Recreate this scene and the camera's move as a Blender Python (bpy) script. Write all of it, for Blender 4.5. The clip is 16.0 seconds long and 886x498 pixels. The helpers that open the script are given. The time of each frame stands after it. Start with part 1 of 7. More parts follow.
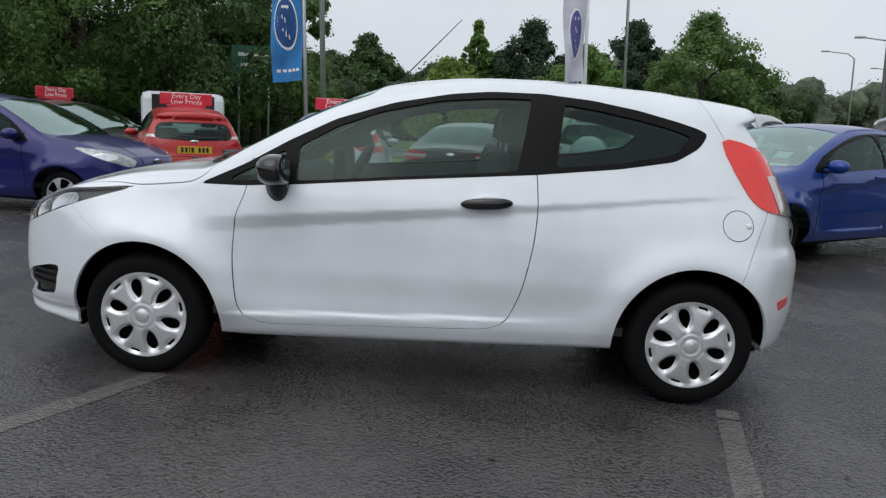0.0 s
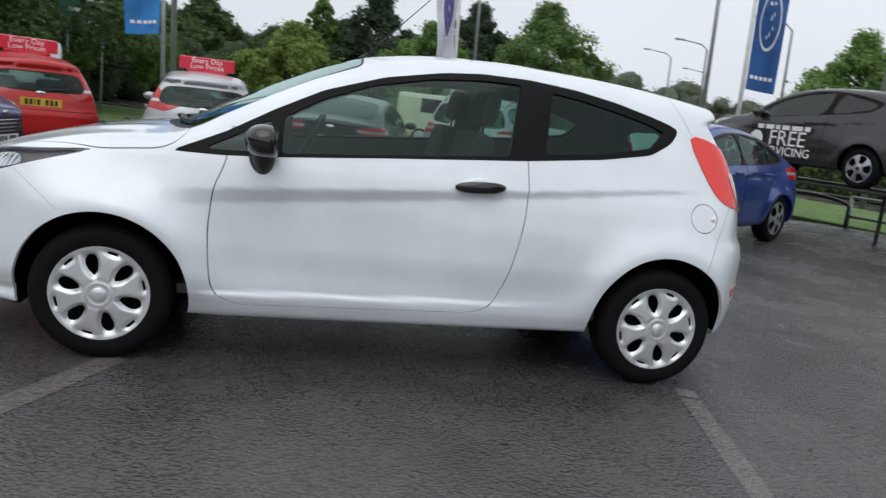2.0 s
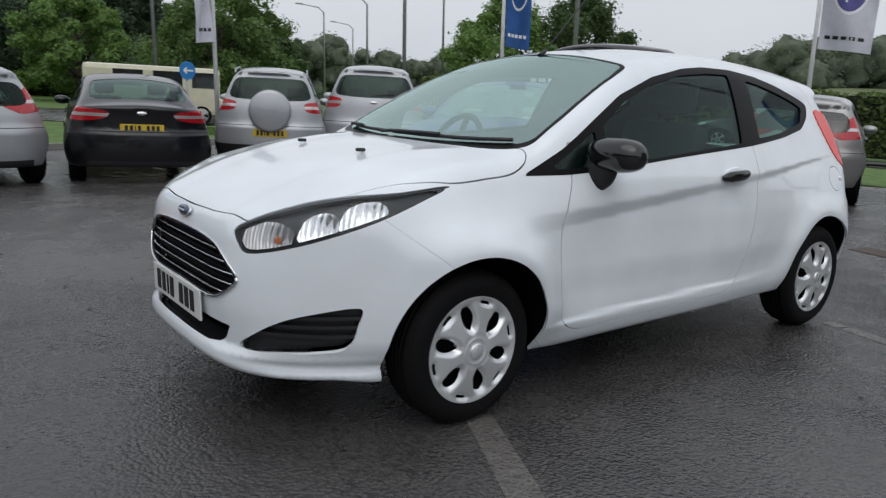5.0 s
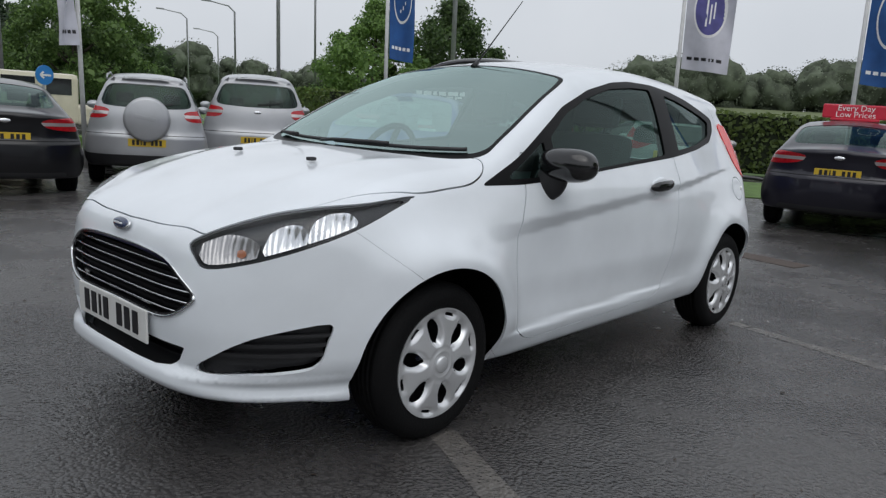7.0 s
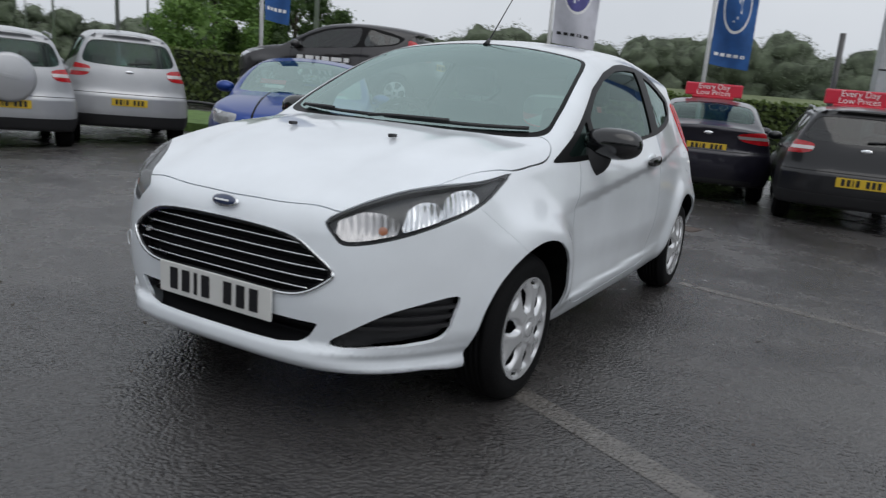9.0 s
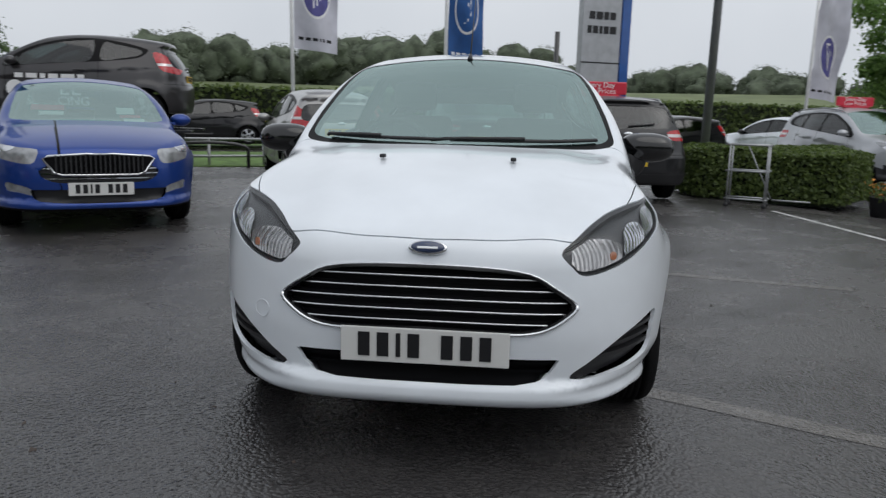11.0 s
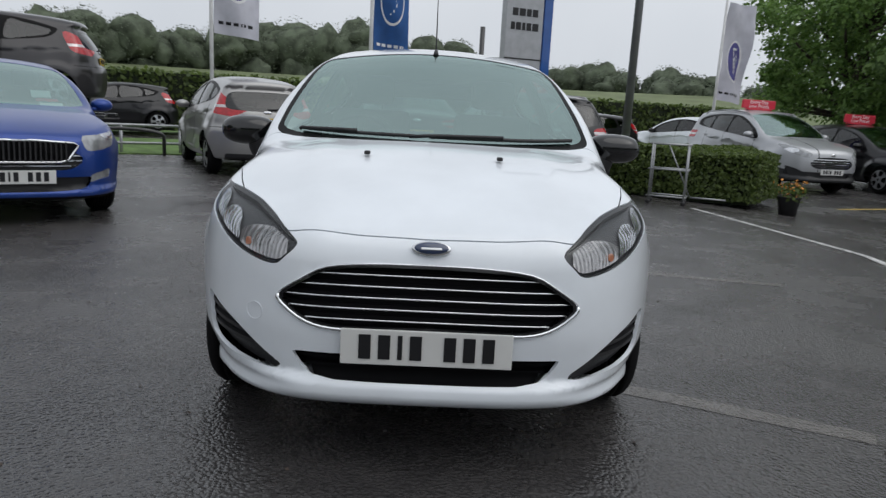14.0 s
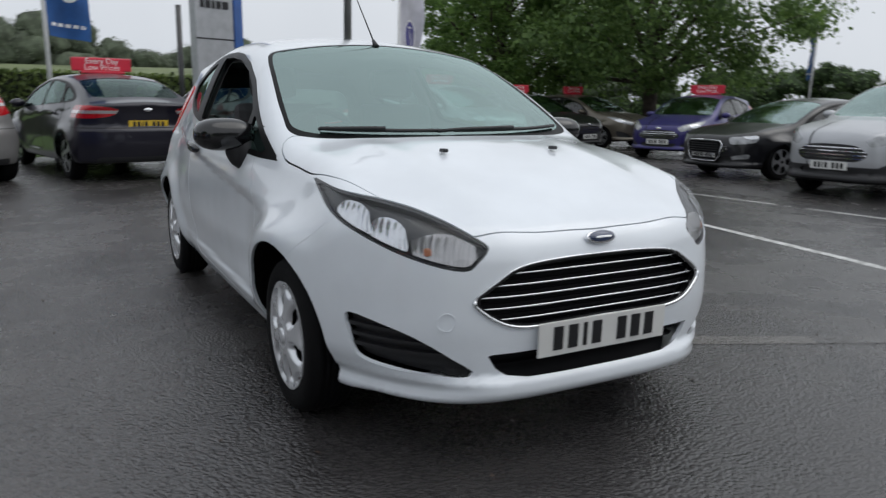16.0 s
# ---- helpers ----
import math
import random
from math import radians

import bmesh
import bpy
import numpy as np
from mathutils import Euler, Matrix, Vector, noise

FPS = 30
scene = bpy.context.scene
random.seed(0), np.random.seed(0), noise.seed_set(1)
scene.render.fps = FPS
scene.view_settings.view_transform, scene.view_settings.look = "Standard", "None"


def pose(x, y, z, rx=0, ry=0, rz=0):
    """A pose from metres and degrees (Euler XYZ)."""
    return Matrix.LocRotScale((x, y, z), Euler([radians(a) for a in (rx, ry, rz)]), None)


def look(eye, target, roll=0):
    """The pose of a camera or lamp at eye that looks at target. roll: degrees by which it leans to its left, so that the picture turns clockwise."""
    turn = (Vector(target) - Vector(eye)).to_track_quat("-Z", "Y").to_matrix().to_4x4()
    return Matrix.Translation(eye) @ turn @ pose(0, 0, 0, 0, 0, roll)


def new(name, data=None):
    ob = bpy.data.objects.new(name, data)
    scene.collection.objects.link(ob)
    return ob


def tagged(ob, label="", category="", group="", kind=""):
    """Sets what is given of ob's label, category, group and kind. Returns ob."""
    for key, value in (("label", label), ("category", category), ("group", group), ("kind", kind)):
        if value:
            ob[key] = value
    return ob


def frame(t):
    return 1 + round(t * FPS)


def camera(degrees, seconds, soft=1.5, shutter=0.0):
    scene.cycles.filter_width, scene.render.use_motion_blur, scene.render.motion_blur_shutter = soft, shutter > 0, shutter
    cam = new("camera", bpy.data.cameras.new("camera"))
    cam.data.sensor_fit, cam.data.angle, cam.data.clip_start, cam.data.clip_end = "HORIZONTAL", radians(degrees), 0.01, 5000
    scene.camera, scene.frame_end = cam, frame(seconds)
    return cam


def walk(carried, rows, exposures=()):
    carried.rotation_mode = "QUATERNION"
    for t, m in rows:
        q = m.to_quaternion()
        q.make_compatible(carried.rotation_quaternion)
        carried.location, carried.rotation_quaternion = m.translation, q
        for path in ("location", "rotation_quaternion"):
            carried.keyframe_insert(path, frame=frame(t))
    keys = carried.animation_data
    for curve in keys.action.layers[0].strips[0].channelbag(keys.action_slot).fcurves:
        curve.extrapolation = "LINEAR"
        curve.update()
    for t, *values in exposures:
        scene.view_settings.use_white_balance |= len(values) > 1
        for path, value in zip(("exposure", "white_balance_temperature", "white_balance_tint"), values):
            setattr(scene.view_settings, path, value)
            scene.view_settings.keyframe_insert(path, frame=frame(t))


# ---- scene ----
cam = camera(61.5, 16.0, soft=1.3, shutter=0.5)
PATH = [
    (0, (0.243, -4.075, 1.21), (0.167, -2.104, 0.881), 2.7),
    (0.5, (0.248, -4.065, 1.208), (0.181, -2.094, 0.874), 2.9),
    (1, (0.237, -4.062, 1.207), (0.171, -2.092, 0.869), 2.9),
    (1.5, (0.004, -4.059, 1.187), (0.056, -2.09, 0.842), 4.2),
    (2, (-0.457, -3.978, 1.188), (-0.077, -2.049, 0.824), 6.8),
    (2.5, (-0.962, -3.841, 1.166), (-0.461, -1.948, 0.762), 5.1),
    (3, (-1.488, -3.715, 1.18), (-0.743, -1.905, 0.77), 5.3),
    (3.5, (-1.937, -3.461, 1.165), (-1.201, -1.652, 0.731), 2.3),
    (4, (-2.403, -3.221, 1.178), (-1.36, -1.555, 0.805), 4.5),
    (4.5, (-2.715, -2.955, 1.174), (-1.581, -1.354, 0.788), 3.5),
    (7, (-3.114, -2.488, 1.138), (-1.654, -1.167, 0.789), 3.8),
    (7.5, (-3.116, -2.489, 1.1), (-1.657, -1.161, 0.771), 3.4),
    (8, (-3.201, -2.438, 1.105), (-1.705, -1.155, 0.765), 3.9),
    (8.2, (-3.316, -2.351, 1.116), (-1.773, -1.129, 0.758), 4.6),
    (10.5, (-4.213, -0.603, 1.126), (-2.288, -0.218, 0.745), 2.2),
    (11, (-4.21, -0.248, 1.11), (-2.25, -0.069, 0.756), 1.5),
    (11.5, (-4.201, -0.082, 1.14), (-2.237, -0.01, 0.768), 1.2),
    (12, (-4.221, -0.002, 1.137), (-2.252, -0.006, 0.788), 1.4),
    (12.5, (-4.197, -0.02, 1.138), (-2.229, -0.039, 0.78), 1.6),
    (13, (-4.184, -0.03, 1.135), (-2.217, -0.057, 0.771), 1.9),
    (13.5, (-4.177, -0.039, 1.132), (-2.21, -0.059, 0.769), 2.0),
    (14, (-4.187, 0.035, 1.123), (-2.222, -0.027, 0.756), 3.1),
    (14.5, (-4.209, 0.358, 1.136), (-2.268, 0.052, 0.762), 4.5),
    (15, (-4.09, 0.728, 1.122), (-2.181, 0.281, 0.726), 3.6),
    (15.5, (-4.011, 1.163, 1.124), (-2.19, 0.435, 0.732), 3.6),
    (16, (-3.806, 1.568, 1.139), (-2.087, 0.624, 0.743), 0.6),
]
walk(cam, [(r[0], look(*r[1:])) for r in PATH], [(0, 0.21), (1.5, 0.21), (2, 0.36), (3, 0.37), (3.5, 0.33), (4.5, 0.15), (7, 0.08), (8, 0.08), (10.5, 0.10), (14.5, 0.14), (16, 0.18)])

# ---- light ----
world = bpy.data.worlds.new("overcast")
scene.world = world
world.use_nodes = True
wn = world.node_tree.nodes
wl = world.node_tree.links
wn.clear()
w_out = wn.new("ShaderNodeOutputWorld")
w_bg = wn.new("ShaderNodeBackground")
w_sky = wn.new("ShaderNodeTexSky")
w_sky.sky_type = "NISHITA"
w_sky.sun_disc = False
w_sky.sun_elevation = radians(48)
w_sky.sun_rotation = radians(200)
w_sky.dust_density = 6.0
w_hsv = wn.new("ShaderNodeHueSaturation")
w_hsv.inputs["Saturation"].default_value = 0.12
w_hsv.inputs["Value"].default_value = 0.11
w_mix = wn.new("ShaderNodeMix")
w_mix.data_type = "RGBA"
w_mix.inputs[0].default_value = 0.86
w_tc = wn.new("ShaderNodeTexCoord")
w_noise = wn.new("ShaderNodeTexNoise")
w_noise.inputs["Scale"].default_value = 2.2
w_noise.inputs["Detail"].default_value = 5
w_ramp = wn.new("ShaderNodeValToRGB")
w_ramp.color_ramp.elements[0].position = 0.3
w_ramp.color_ramp.elements[0].color = (0.600, 0.642, 0.700, 1)
w_ramp.color_ramp.elements[1].position = 0.75
w_ramp.color_ramp.elements[1].color = (0.735, 0.772, 0.825, 1)
wl.new(w_tc.outputs["Generated"], w_noise.inputs["Vector"])
wl.new(w_noise.outputs["Fac"], w_ramp.inputs["Fac"])
wl.new(w_sky.outputs["Color"], w_hsv.inputs["Color"])
wl.new(w_hsv.outputs["Color"], w_mix.inputs[6])
wl.new(w_ramp.outputs["Color"], w_mix.inputs[7])
w_sep = wn.new("ShaderNodeSeparateXYZ")
wl.new(w_tc.outputs["Generated"], w_sep.inputs["Vector"])
w_up = wn.new("ShaderNodeMapRange")
w_up.inputs["From Min"].default_value = 0.05
w_up.inputs["From Max"].default_value = 0.9
w_up.inputs["To Min"].default_value = 1.0
w_up.inputs["To Max"].default_value = 1.04
wl.new(w_sep.outputs["Z"], w_up.inputs["Value"])
wl.new(w_up.outputs["Result"], w_bg.inputs["Strength"])
wl.new(w_mix.outputs[2], w_bg.inputs["Color"])
wl.new(w_bg.outputs["Background"], w_out.inputs["Surface"])

sun_data = bpy.data.lights.new("sun", "SUN")
sun_data.energy = 0.62
sun_data.angle = radians(60)
sun_data.color = (1.0, 0.98, 0.95)
sun = new("sun", sun_data)
sun.matrix_world = look((-6, -7, 20), (0, 0, 0))


# ---- materials ----
def mat(name, color, rough=0.5, metal=0.0, coat=0.0, spec=0.5, var=0.08, scale=6.0, bump=0.0, bscale=60.0, alpha=1.0, trans=0.0, emit=0.0, second=None):
    m = bpy.data.materials.new(name)
    m.use_nodes = True
    nt = m.node_tree
    b = nt.nodes["Principled BSDF"]
    b.inputs["Base Color"].default_value = (*color, 1)
    b.inputs["Roughness"].default_value = rough
    b.inputs["Metallic"].default_value = metal
    b.inputs["Coat Weight"].default_value = coat
    b.inputs["Coat Roughness"].default_value = 0.04
    b.inputs["Specular IOR Level"].default_value = spec
    b.inputs["Transmission Weight"].default_value = trans
    if var > 0:
        tc = nt.nodes.new("ShaderNodeTexCoord")
        n1 = nt.nodes.new("ShaderNodeTexNoise")
        n1.inputs["Scale"].default_value = scale
        n1.inputs["Detail"].default_value = 8
        nt.links.new(tc.outputs["Object"], n1.inputs["Vector"])
        mx = nt.nodes.new("ShaderNodeMix")
        mx.data_type = "RGBA"
        lo = second or tuple(c * (1 - var) for c in color)
        mx.inputs[6].default_value = (*lo, 1)
        mx.inputs[7].default_value = (*(min(1, c * (1 + var)) for c in color), 1)
        rp = nt.nodes.new("ShaderNodeMapRange")
        rp.inputs["From Min"].default_value = 0.35
        rp.inputs["From Max"].default_value = 0.65
        nt.links.new(n1.outputs["Fac"], rp.inputs["Value"])
        nt.links.new(rp.outputs["Result"], mx.inputs[0])
        nt.links.new(mx.outputs[2], b.inputs["Base Color"])
        if bump > 0:
            n2 = nt.nodes.new("ShaderNodeTexNoise")
            n2.inputs["Scale"].default_value = bscale
            n2.inputs["Detail"].default_value = 4
            nt.links.new(tc.outputs["Object"], n2.inputs["Vector"])
            bp = nt.nodes.new("ShaderNodeBump")
            bp.inputs["Strength"].default_value = bump
            bp.inputs["Distance"].default_value = 0.02
            nt.links.new(n2.outputs["Fac"], bp.inputs["Height"])
            nt.links.new(bp.outputs["Normal"], b.inputs["Normal"])
    return m


def paint(name, color, metal=0.0, rough=0.3, coat=0.6):
    """Car paint under clear coat, with a film of rain and road dirt."""
    return mat(name, color, rough=rough, metal=metal, coat=coat, spec=0.5 if coat > 0.8 else 0.3, var=0.05, scale=3.0)


PANES = set()


def glass(name, tint, rough=0.0, opacity=0.25, coat=(1.0, 1.0, 1.0), edge=0.75):
    """Tinted glass: see-through with a mirror-like coat that grows at grazing angles."""
    PANES.add(name)
    m = bpy.data.materials.new(name)
    m.use_nodes = True
    nt = m.node_tree
    nt.nodes.clear()
    o = nt.nodes.new("ShaderNodeOutputMaterial")
    tr = nt.nodes.new("ShaderNodeBsdfTransparent")
    tr.inputs["Color"].default_value = (*tint, 1)
    gl = nt.nodes.new("ShaderNodeBsdfGlossy")
    gl.inputs["Roughness"].default_value = rough
    gl.inputs["Color"].default_value = (*coat, 1)
    lw = nt.nodes.new("ShaderNodeLayerWeight")
    lw.inputs["Blend"].default_value = 0.5
    pw = nt.nodes.new("ShaderNodeMath")
    pw.operation = "POWER"
    pw.inputs[1].default_value = 4.5
    mp = nt.nodes.new("ShaderNodeMath")
    mp.operation = "MULTIPLY_ADD"
    mp.inputs[1].default_value = edge
    mp.inputs[2].default_value = opacity
    mp.use_clamp = True
    ms = nt.nodes.new("ShaderNodeMixShader")
    nt.links.new(lw.outputs["Facing"], pw.inputs[0])
    nt.links.new(pw.outputs["Value"], mp.inputs[0])
    nt.links.new(mp.outputs["Value"], ms.inputs["Fac"])
    nt.links.new(tr.outputs["BSDF"], ms.inputs[1])
    nt.links.new(gl.outputs["BSDF"], ms.inputs[2])
    nt.links.new(ms.outputs["Shader"], o.inputs["Surface"])
    return m


def asphalt_material(name="wet_asphalt", over=None, amount=0.0):
    """Wet asphalt, with a worn coat of line paint over it where one is given."""
    m = bpy.data.materials.new(name)
    m.use_nodes = True
    nt = m.node_tree
    b = nt.nodes["Principled BSDF"]
    tc = nt.nodes.new("ShaderNodeTexCoord")

    def noise_node(scale, detail=6, rough=0.6):
        n = nt.nodes.new("ShaderNodeTexNoise")
        n.inputs["Scale"].default_value = scale
        n.inputs["Detail"].default_value = detail
        n.inputs["Roughness"].default_value = rough
        nt.links.new(tc.outputs["Object"], n.inputs["Vector"])
        return n

    def ranged(node, a, b_, lo, hi, out="Fac"):
        r = nt.nodes.new("ShaderNodeMapRange")
        for key, v in (("From Min", a), ("From Max", b_), ("To Min", lo), ("To Max", hi)):
            r.inputs[key].default_value = v
        nt.links.new(node.outputs[out], r.inputs["Value"])
        return r

    def mixed(fac, a, b_):
        mx = nt.nodes.new("ShaderNodeMix")
        mx.data_type = "RGBA"
        nt.links.new(fac, mx.inputs[0])
        for i, c in ((6, a), (7, b_)):
            if isinstance(c, tuple):
                mx.inputs[i].default_value = (*c, 1)
            else:
                nt.links.new(c, mx.inputs[i])
        return mx.outputs[2]

    big, mid, fine = noise_node(0.6, 8, 0.65), noise_node(3.1, 8, 0.65), noise_node(55, 3)
    stones = nt.nodes.new("ShaderNodeTexVoronoi")
    stones.inputs["Scale"].default_value = 68
    nt.links.new(tc.outputs["Object"], stones.inputs["Vector"])
    wet = ranged(big, 0.38, 0.62, 0.0, 1.0)
    col = mixed(wet.outputs["Result"], (0.088, 0.083, 0.081), (0.050, 0.047, 0.047))
    col = mixed(ranged(mid, 0.5, 0.75, 0, 0.5).outputs["Result"], col, (0.104, 0.098, 0.095))
    col = mixed(ranged(stones, 0.0, 0.30, 0.55, 0.0, "Distance").outputs["Result"], col, (0.12, 0.118, 0.120))
    col = mixed(ranged(stones, 0.45, 0.75, 0.0, 0.5, "Distance").outputs["Result"], col, (0.012, 0.012, 0.013))
    dirt = noise_node(7.0, 8, 0.7)
    col = mixed(ranged(dirt, 0.66, 0.74, 0, 0.55).outputs["Result"], col, (0.10, 0.075, 0.055))
    # a coarse, darker patch of older surface in front of the parked car
    far = nt.nodes.new("ShaderNodeVectorMath")
    far.operation = "DISTANCE"
    far.inputs[1].default_value = (-3.0, 0.2, 0.0)
    nt.links.new(tc.outputs["Object"], far.inputs[0])
    ragged = nt.nodes.new("ShaderNodeMath")
    ragged.operation = "MULTIPLY_ADD"
    ragged.inputs[1].default_value = 1.6
    nt.links.new(noise_node(1.1, 6, 0.6).outputs["Fac"], ragged.inputs[0])
    nt.links.new(far.outputs["Value"], ragged.inputs[2])
    col = mixed(ranged(ragged, 1.9, 3.0, 0.5, 0.0, "Value").outputs["Result"], col, (0.026, 0.025, 0.026))
    if over:
        col = mixed(ranged(noise_node(14.0, 6, 0.7), 0.35, 0.65, amount * 0.4, amount).outputs["Result"], col, over)
    nt.links.new(col, b.inputs["Base Color"])
    b.inputs["Specular IOR Level"].default_value = 0.72
    rr = ranged(mid, 0.35, 0.7, 0.10, 0.28)
    r2 = nt.nodes.new("ShaderNodeMath")
    r2.operation = "ADD"
    nt.links.new(rr.outputs["Result"], r2.inputs[0])
    nt.links.new(ranged(big, 0.38, 0.62, 0.16, -0.04).outputs["Result"], r2.inputs[1])
    nt.links.new(r2.outputs["Value"], b.inputs["Roughness"])
    bp = nt.nodes.new("ShaderNodeBump")
    bp.inputs["Strength"].default_value = 0.62
    bp.inputs["Distance"].default_value = 0.007
    bp.invert = True
    ad = nt.nodes.new("ShaderNodeMath")
    ad.operation = "ADD"
    nt.links.new(stones.outputs["Distance"], ad.inputs[0])
    nt.links.new(ranged(fine, 0.0, 1.0, 0.0, 0.5).outputs["Result"], ad.inputs[1])
    nt.links.new(ad.outputs["Value"], bp.inputs["Height"])
    nt.links.new(bp.outputs["Normal"], b.inputs["Normal"])
    return m


M_WHITE = paint("white_paint", (0.775, 0.815, 0.86), rough=0.34, coat=1.0)
M_BLACKPL = mat("black_plastic", (0.018, 0.018, 0.02), rough=0.45, bump=0.15, bscale=300)
M_GLOSSBLACK = mat("gloss_black", (0.006, 0.006, 0.007), rough=0.16, coat=0.5, var=0.02)
M_TRIM = mat("window_trim", (0.005, 0.005, 0.0055), rough=0.4, spec=0.12)
M_UNDER = mat("underbody", (0.005, 0.005, 0.0055), rough=0.9, spec=0.2)
M_RUBBER = mat("tyre_rubber", (0.005, 0.005, 0.0055), rough=0.75, spec=0.15, bump=0.2, bscale=120)
M_COVER = mat("silver_wheel_cover", (0.74, 0.75, 0.77), rough=0.27, metal=0.6, coat=0.4)
M_ALLOY = mat("alloy", (0.5, 0.51, 0.53), rough=0.3, metal=0.8)
M_CHROME = mat("chrome", (0.75, 0.76, 0.78), rough=0.08, metal=1.0, var=0.02)
M_REFLECTOR = mat("lamp_reflector", (0.70, 0.71, 0.73), rough=0.16, metal=0.9, var=0.06, scale=25)
M_LAMPDARK = mat("lamp_bezel", (0.030, 0.031, 0.034), rough=0.4)
M_LAMPGREY = mat("smoked_reflector", (0.42, 0.41, 0.41), rough=0.22, metal=0.7, var=0.1, scale=20)
M_LAMPFACE = mat("lamp_behind_glass", (0.34, 0.35, 0.36), rough=0.2, metal=0.4, coat=0.5, var=0.25, scale=14)
M_LENS = glass("lamp_lens", (0.95, 0.96, 0.97), opacity=0.025, edge=0.5)
M_GLASS = glass("car_glass", (0.46, 0.63, 0.58), opacity=0.028, coat=(0.82, 1.0, 0.96), edge=0.7)
M_WSCREEN = glass("windscreen_glass", (0.46, 0.60, 0.57), opacity=0.36, coat=(0.80, 1.0, 0.96), edge=0.5)
M_DARKGLASS = glass("dark_glass", (0.14, 0.17, 0.17), opacity=0.07, edge=0.7)
M_RED = mat("tail_lamp_red", (0.78, 0.026, 0.018), rough=0.12, coat=0.7, var=0.04, scale=30)
M_REDDARK = mat("dark_red_lens", (0.42, 0.010, 0.016), rough=0.12, coat=0.6, var=0.2, scale=25)
M_CLEARLAMP = mat("tail_lamp_clear", (0.62, 0.55, 0.55), rough=0.15, metal=0.5, coat=1.0)
M_AMBER = mat("amber_lens", (0.45, 0.17, 0.09), rough=0.2, coat=1.0)
M_PLATEW = mat("white_number_plate", (0.68, 0.68, 0.66), rough=0.35, var=0.04)
M_PLATEY = mat("yellow_number_plate", (0.62, 0.42, 0.03), rough=0.35, var=0.04)
M_INK = mat("black_ink", (0.01, 0.01, 0.012), rough=0.4, var=0)
M_SEAT = mat("seat_fabric", (0.05, 0.05, 0.053), rough=0.9, bump=0.3, bscale=200)
M_DASH = mat("dashboard_plastic", (0.035, 0.035, 0.038), rough=0.6, bump=0.2, bscale=200)
M_LINER = mat("cabin_liner", (0.09, 0.09, 0.09), rough=0.85)
M_BADGE = mat("badge_blue", (0.02, 0.035, 0.09), rough=0.25, coat=1.0, var=0.05)
M_ASPHALT = asphalt_material()
M_LINEFAINT = asphalt_material("nearly_worn_off_line", (0.16, 0.148, 0.135), 0.22)
M_LINE = asphalt_material("worn_white_line", (0.20, 0.185, 0.168), 0.60)
M_LINEEND = asphalt_material("worn_line_end", (0.26, 0.24, 0.22), 0.65)
M_LINEW = mat("white_line", (0.55, 0.55, 0.54), rough=0.5, var=0.2, scale=12, second=(0.3, 0.3, 0.29))
M_BRIGHTBAR = mat("satin_chrome", (0.80, 0.81, 0.83), rough=0.25, metal=0.45, var=0.03)
M_GRILLE = mat("grille_black", (0.004, 0.004, 0.005), rough=0.6, spec=0.12)
M_LINEY = mat("yellow_line", (0.5, 0.36, 0.08), rough=0.5, var=0.2, scale=12)
M_GRASS = mat("grass", (0.092, 0.160, 0.036), rough=0.9, var=0.3, scale=3, second=(0.060, 0.108, 0.024), bump=0.8, bscale=30)
M_KERB = mat("concrete_kerb", (0.27, 0.265, 0.25), rough=0.8, bump=0.3)
M_GALV = mat("galvanised_steel", (0.36, 0.37, 0.38), rough=0.45, metal=0.7)
M_BLACKSTEEL = mat("black_steel", (0.015, 0.015, 0.016), rough=0.35, coat=0.4)
M_SIGNRED = mat("red_sign", (0.62, 0.025, 0.055), rough=0.3, coat=0.5, var=0.05)
M_SIGNWHITE = mat("sign_white", (0.8, 0.8, 0.8), rough=0.4, var=0.03)
M_FLAGBLUE = mat("blue_flag_cloth", (0.02, 0.09, 0.28), rough=0.75, var=0.2, scale=3)
M_FLAGCYAN = mat("light_blue_flag_cloth", (0.03, 0.20, 0.50), rough=0.75, var=0.2, scale=3)
M_FLAGWHITE = mat("white_flag_cloth", (0.56, 0.56, 0.62), rough=0.8, var=0.1, scale=3)
M_OVAL = mat("flag_oval_purple", (0.09, 0.085, 0.27), rough=0.7, var=0.15)
M_POLEWHITE = mat("white_pole", (0.62, 0.62, 0.62), rough=0.4)
M_PYLON = mat("silver_pylon_panel", (0.42, 0.43, 0.45), rough=0.4, metal=0.3)
M_PYLONBLUE = mat("blue_pylon_edge", (0.015, 0.09, 0.34), rough=0.3, coat=0.5)


# ---- mesh helpers ----
def part(name, bm, material, parent, label=""):
    """One bmesh as one mesh object under a thing or a part."""
    me = bpy.data.meshes.new(name)
    bm.to_mesh(me)
    bm.free()
    me.materials.append(material)
    ob = new(name, me)
    ob.parent = parent
    if label:
        ob["label"] = label
    return ob


def empty(name, m, label, category, group="", kind=""):
    ob = new(name)
    ob.matrix_world = m
    return tagged(ob, label, category, group, kind)


def box(bm, c, s, rot=None, bevel=0.0):
    r = bmesh.ops.create_cube(bm, size=1.0)
    vs = r["verts"]
    bmesh.ops.scale(bm, vec=s, verts=vs)
    if bevel > 0:
        es = list({e for v in vs for e in v.link_edges})
        out = bmesh.ops.bevel(bm, geom=es, offset=bevel, segments=2, affect="EDGES", profile=0.6)
        vs = list({v for f in out["faces"] for v in f.verts} | {v for v in vs if v.is_valid})
    mm = Matrix.Translation(c) @ (rot.to_4x4() if rot else Matrix())
    bmesh.ops.transform(bm, matrix=mm, verts=vs)
    return vs


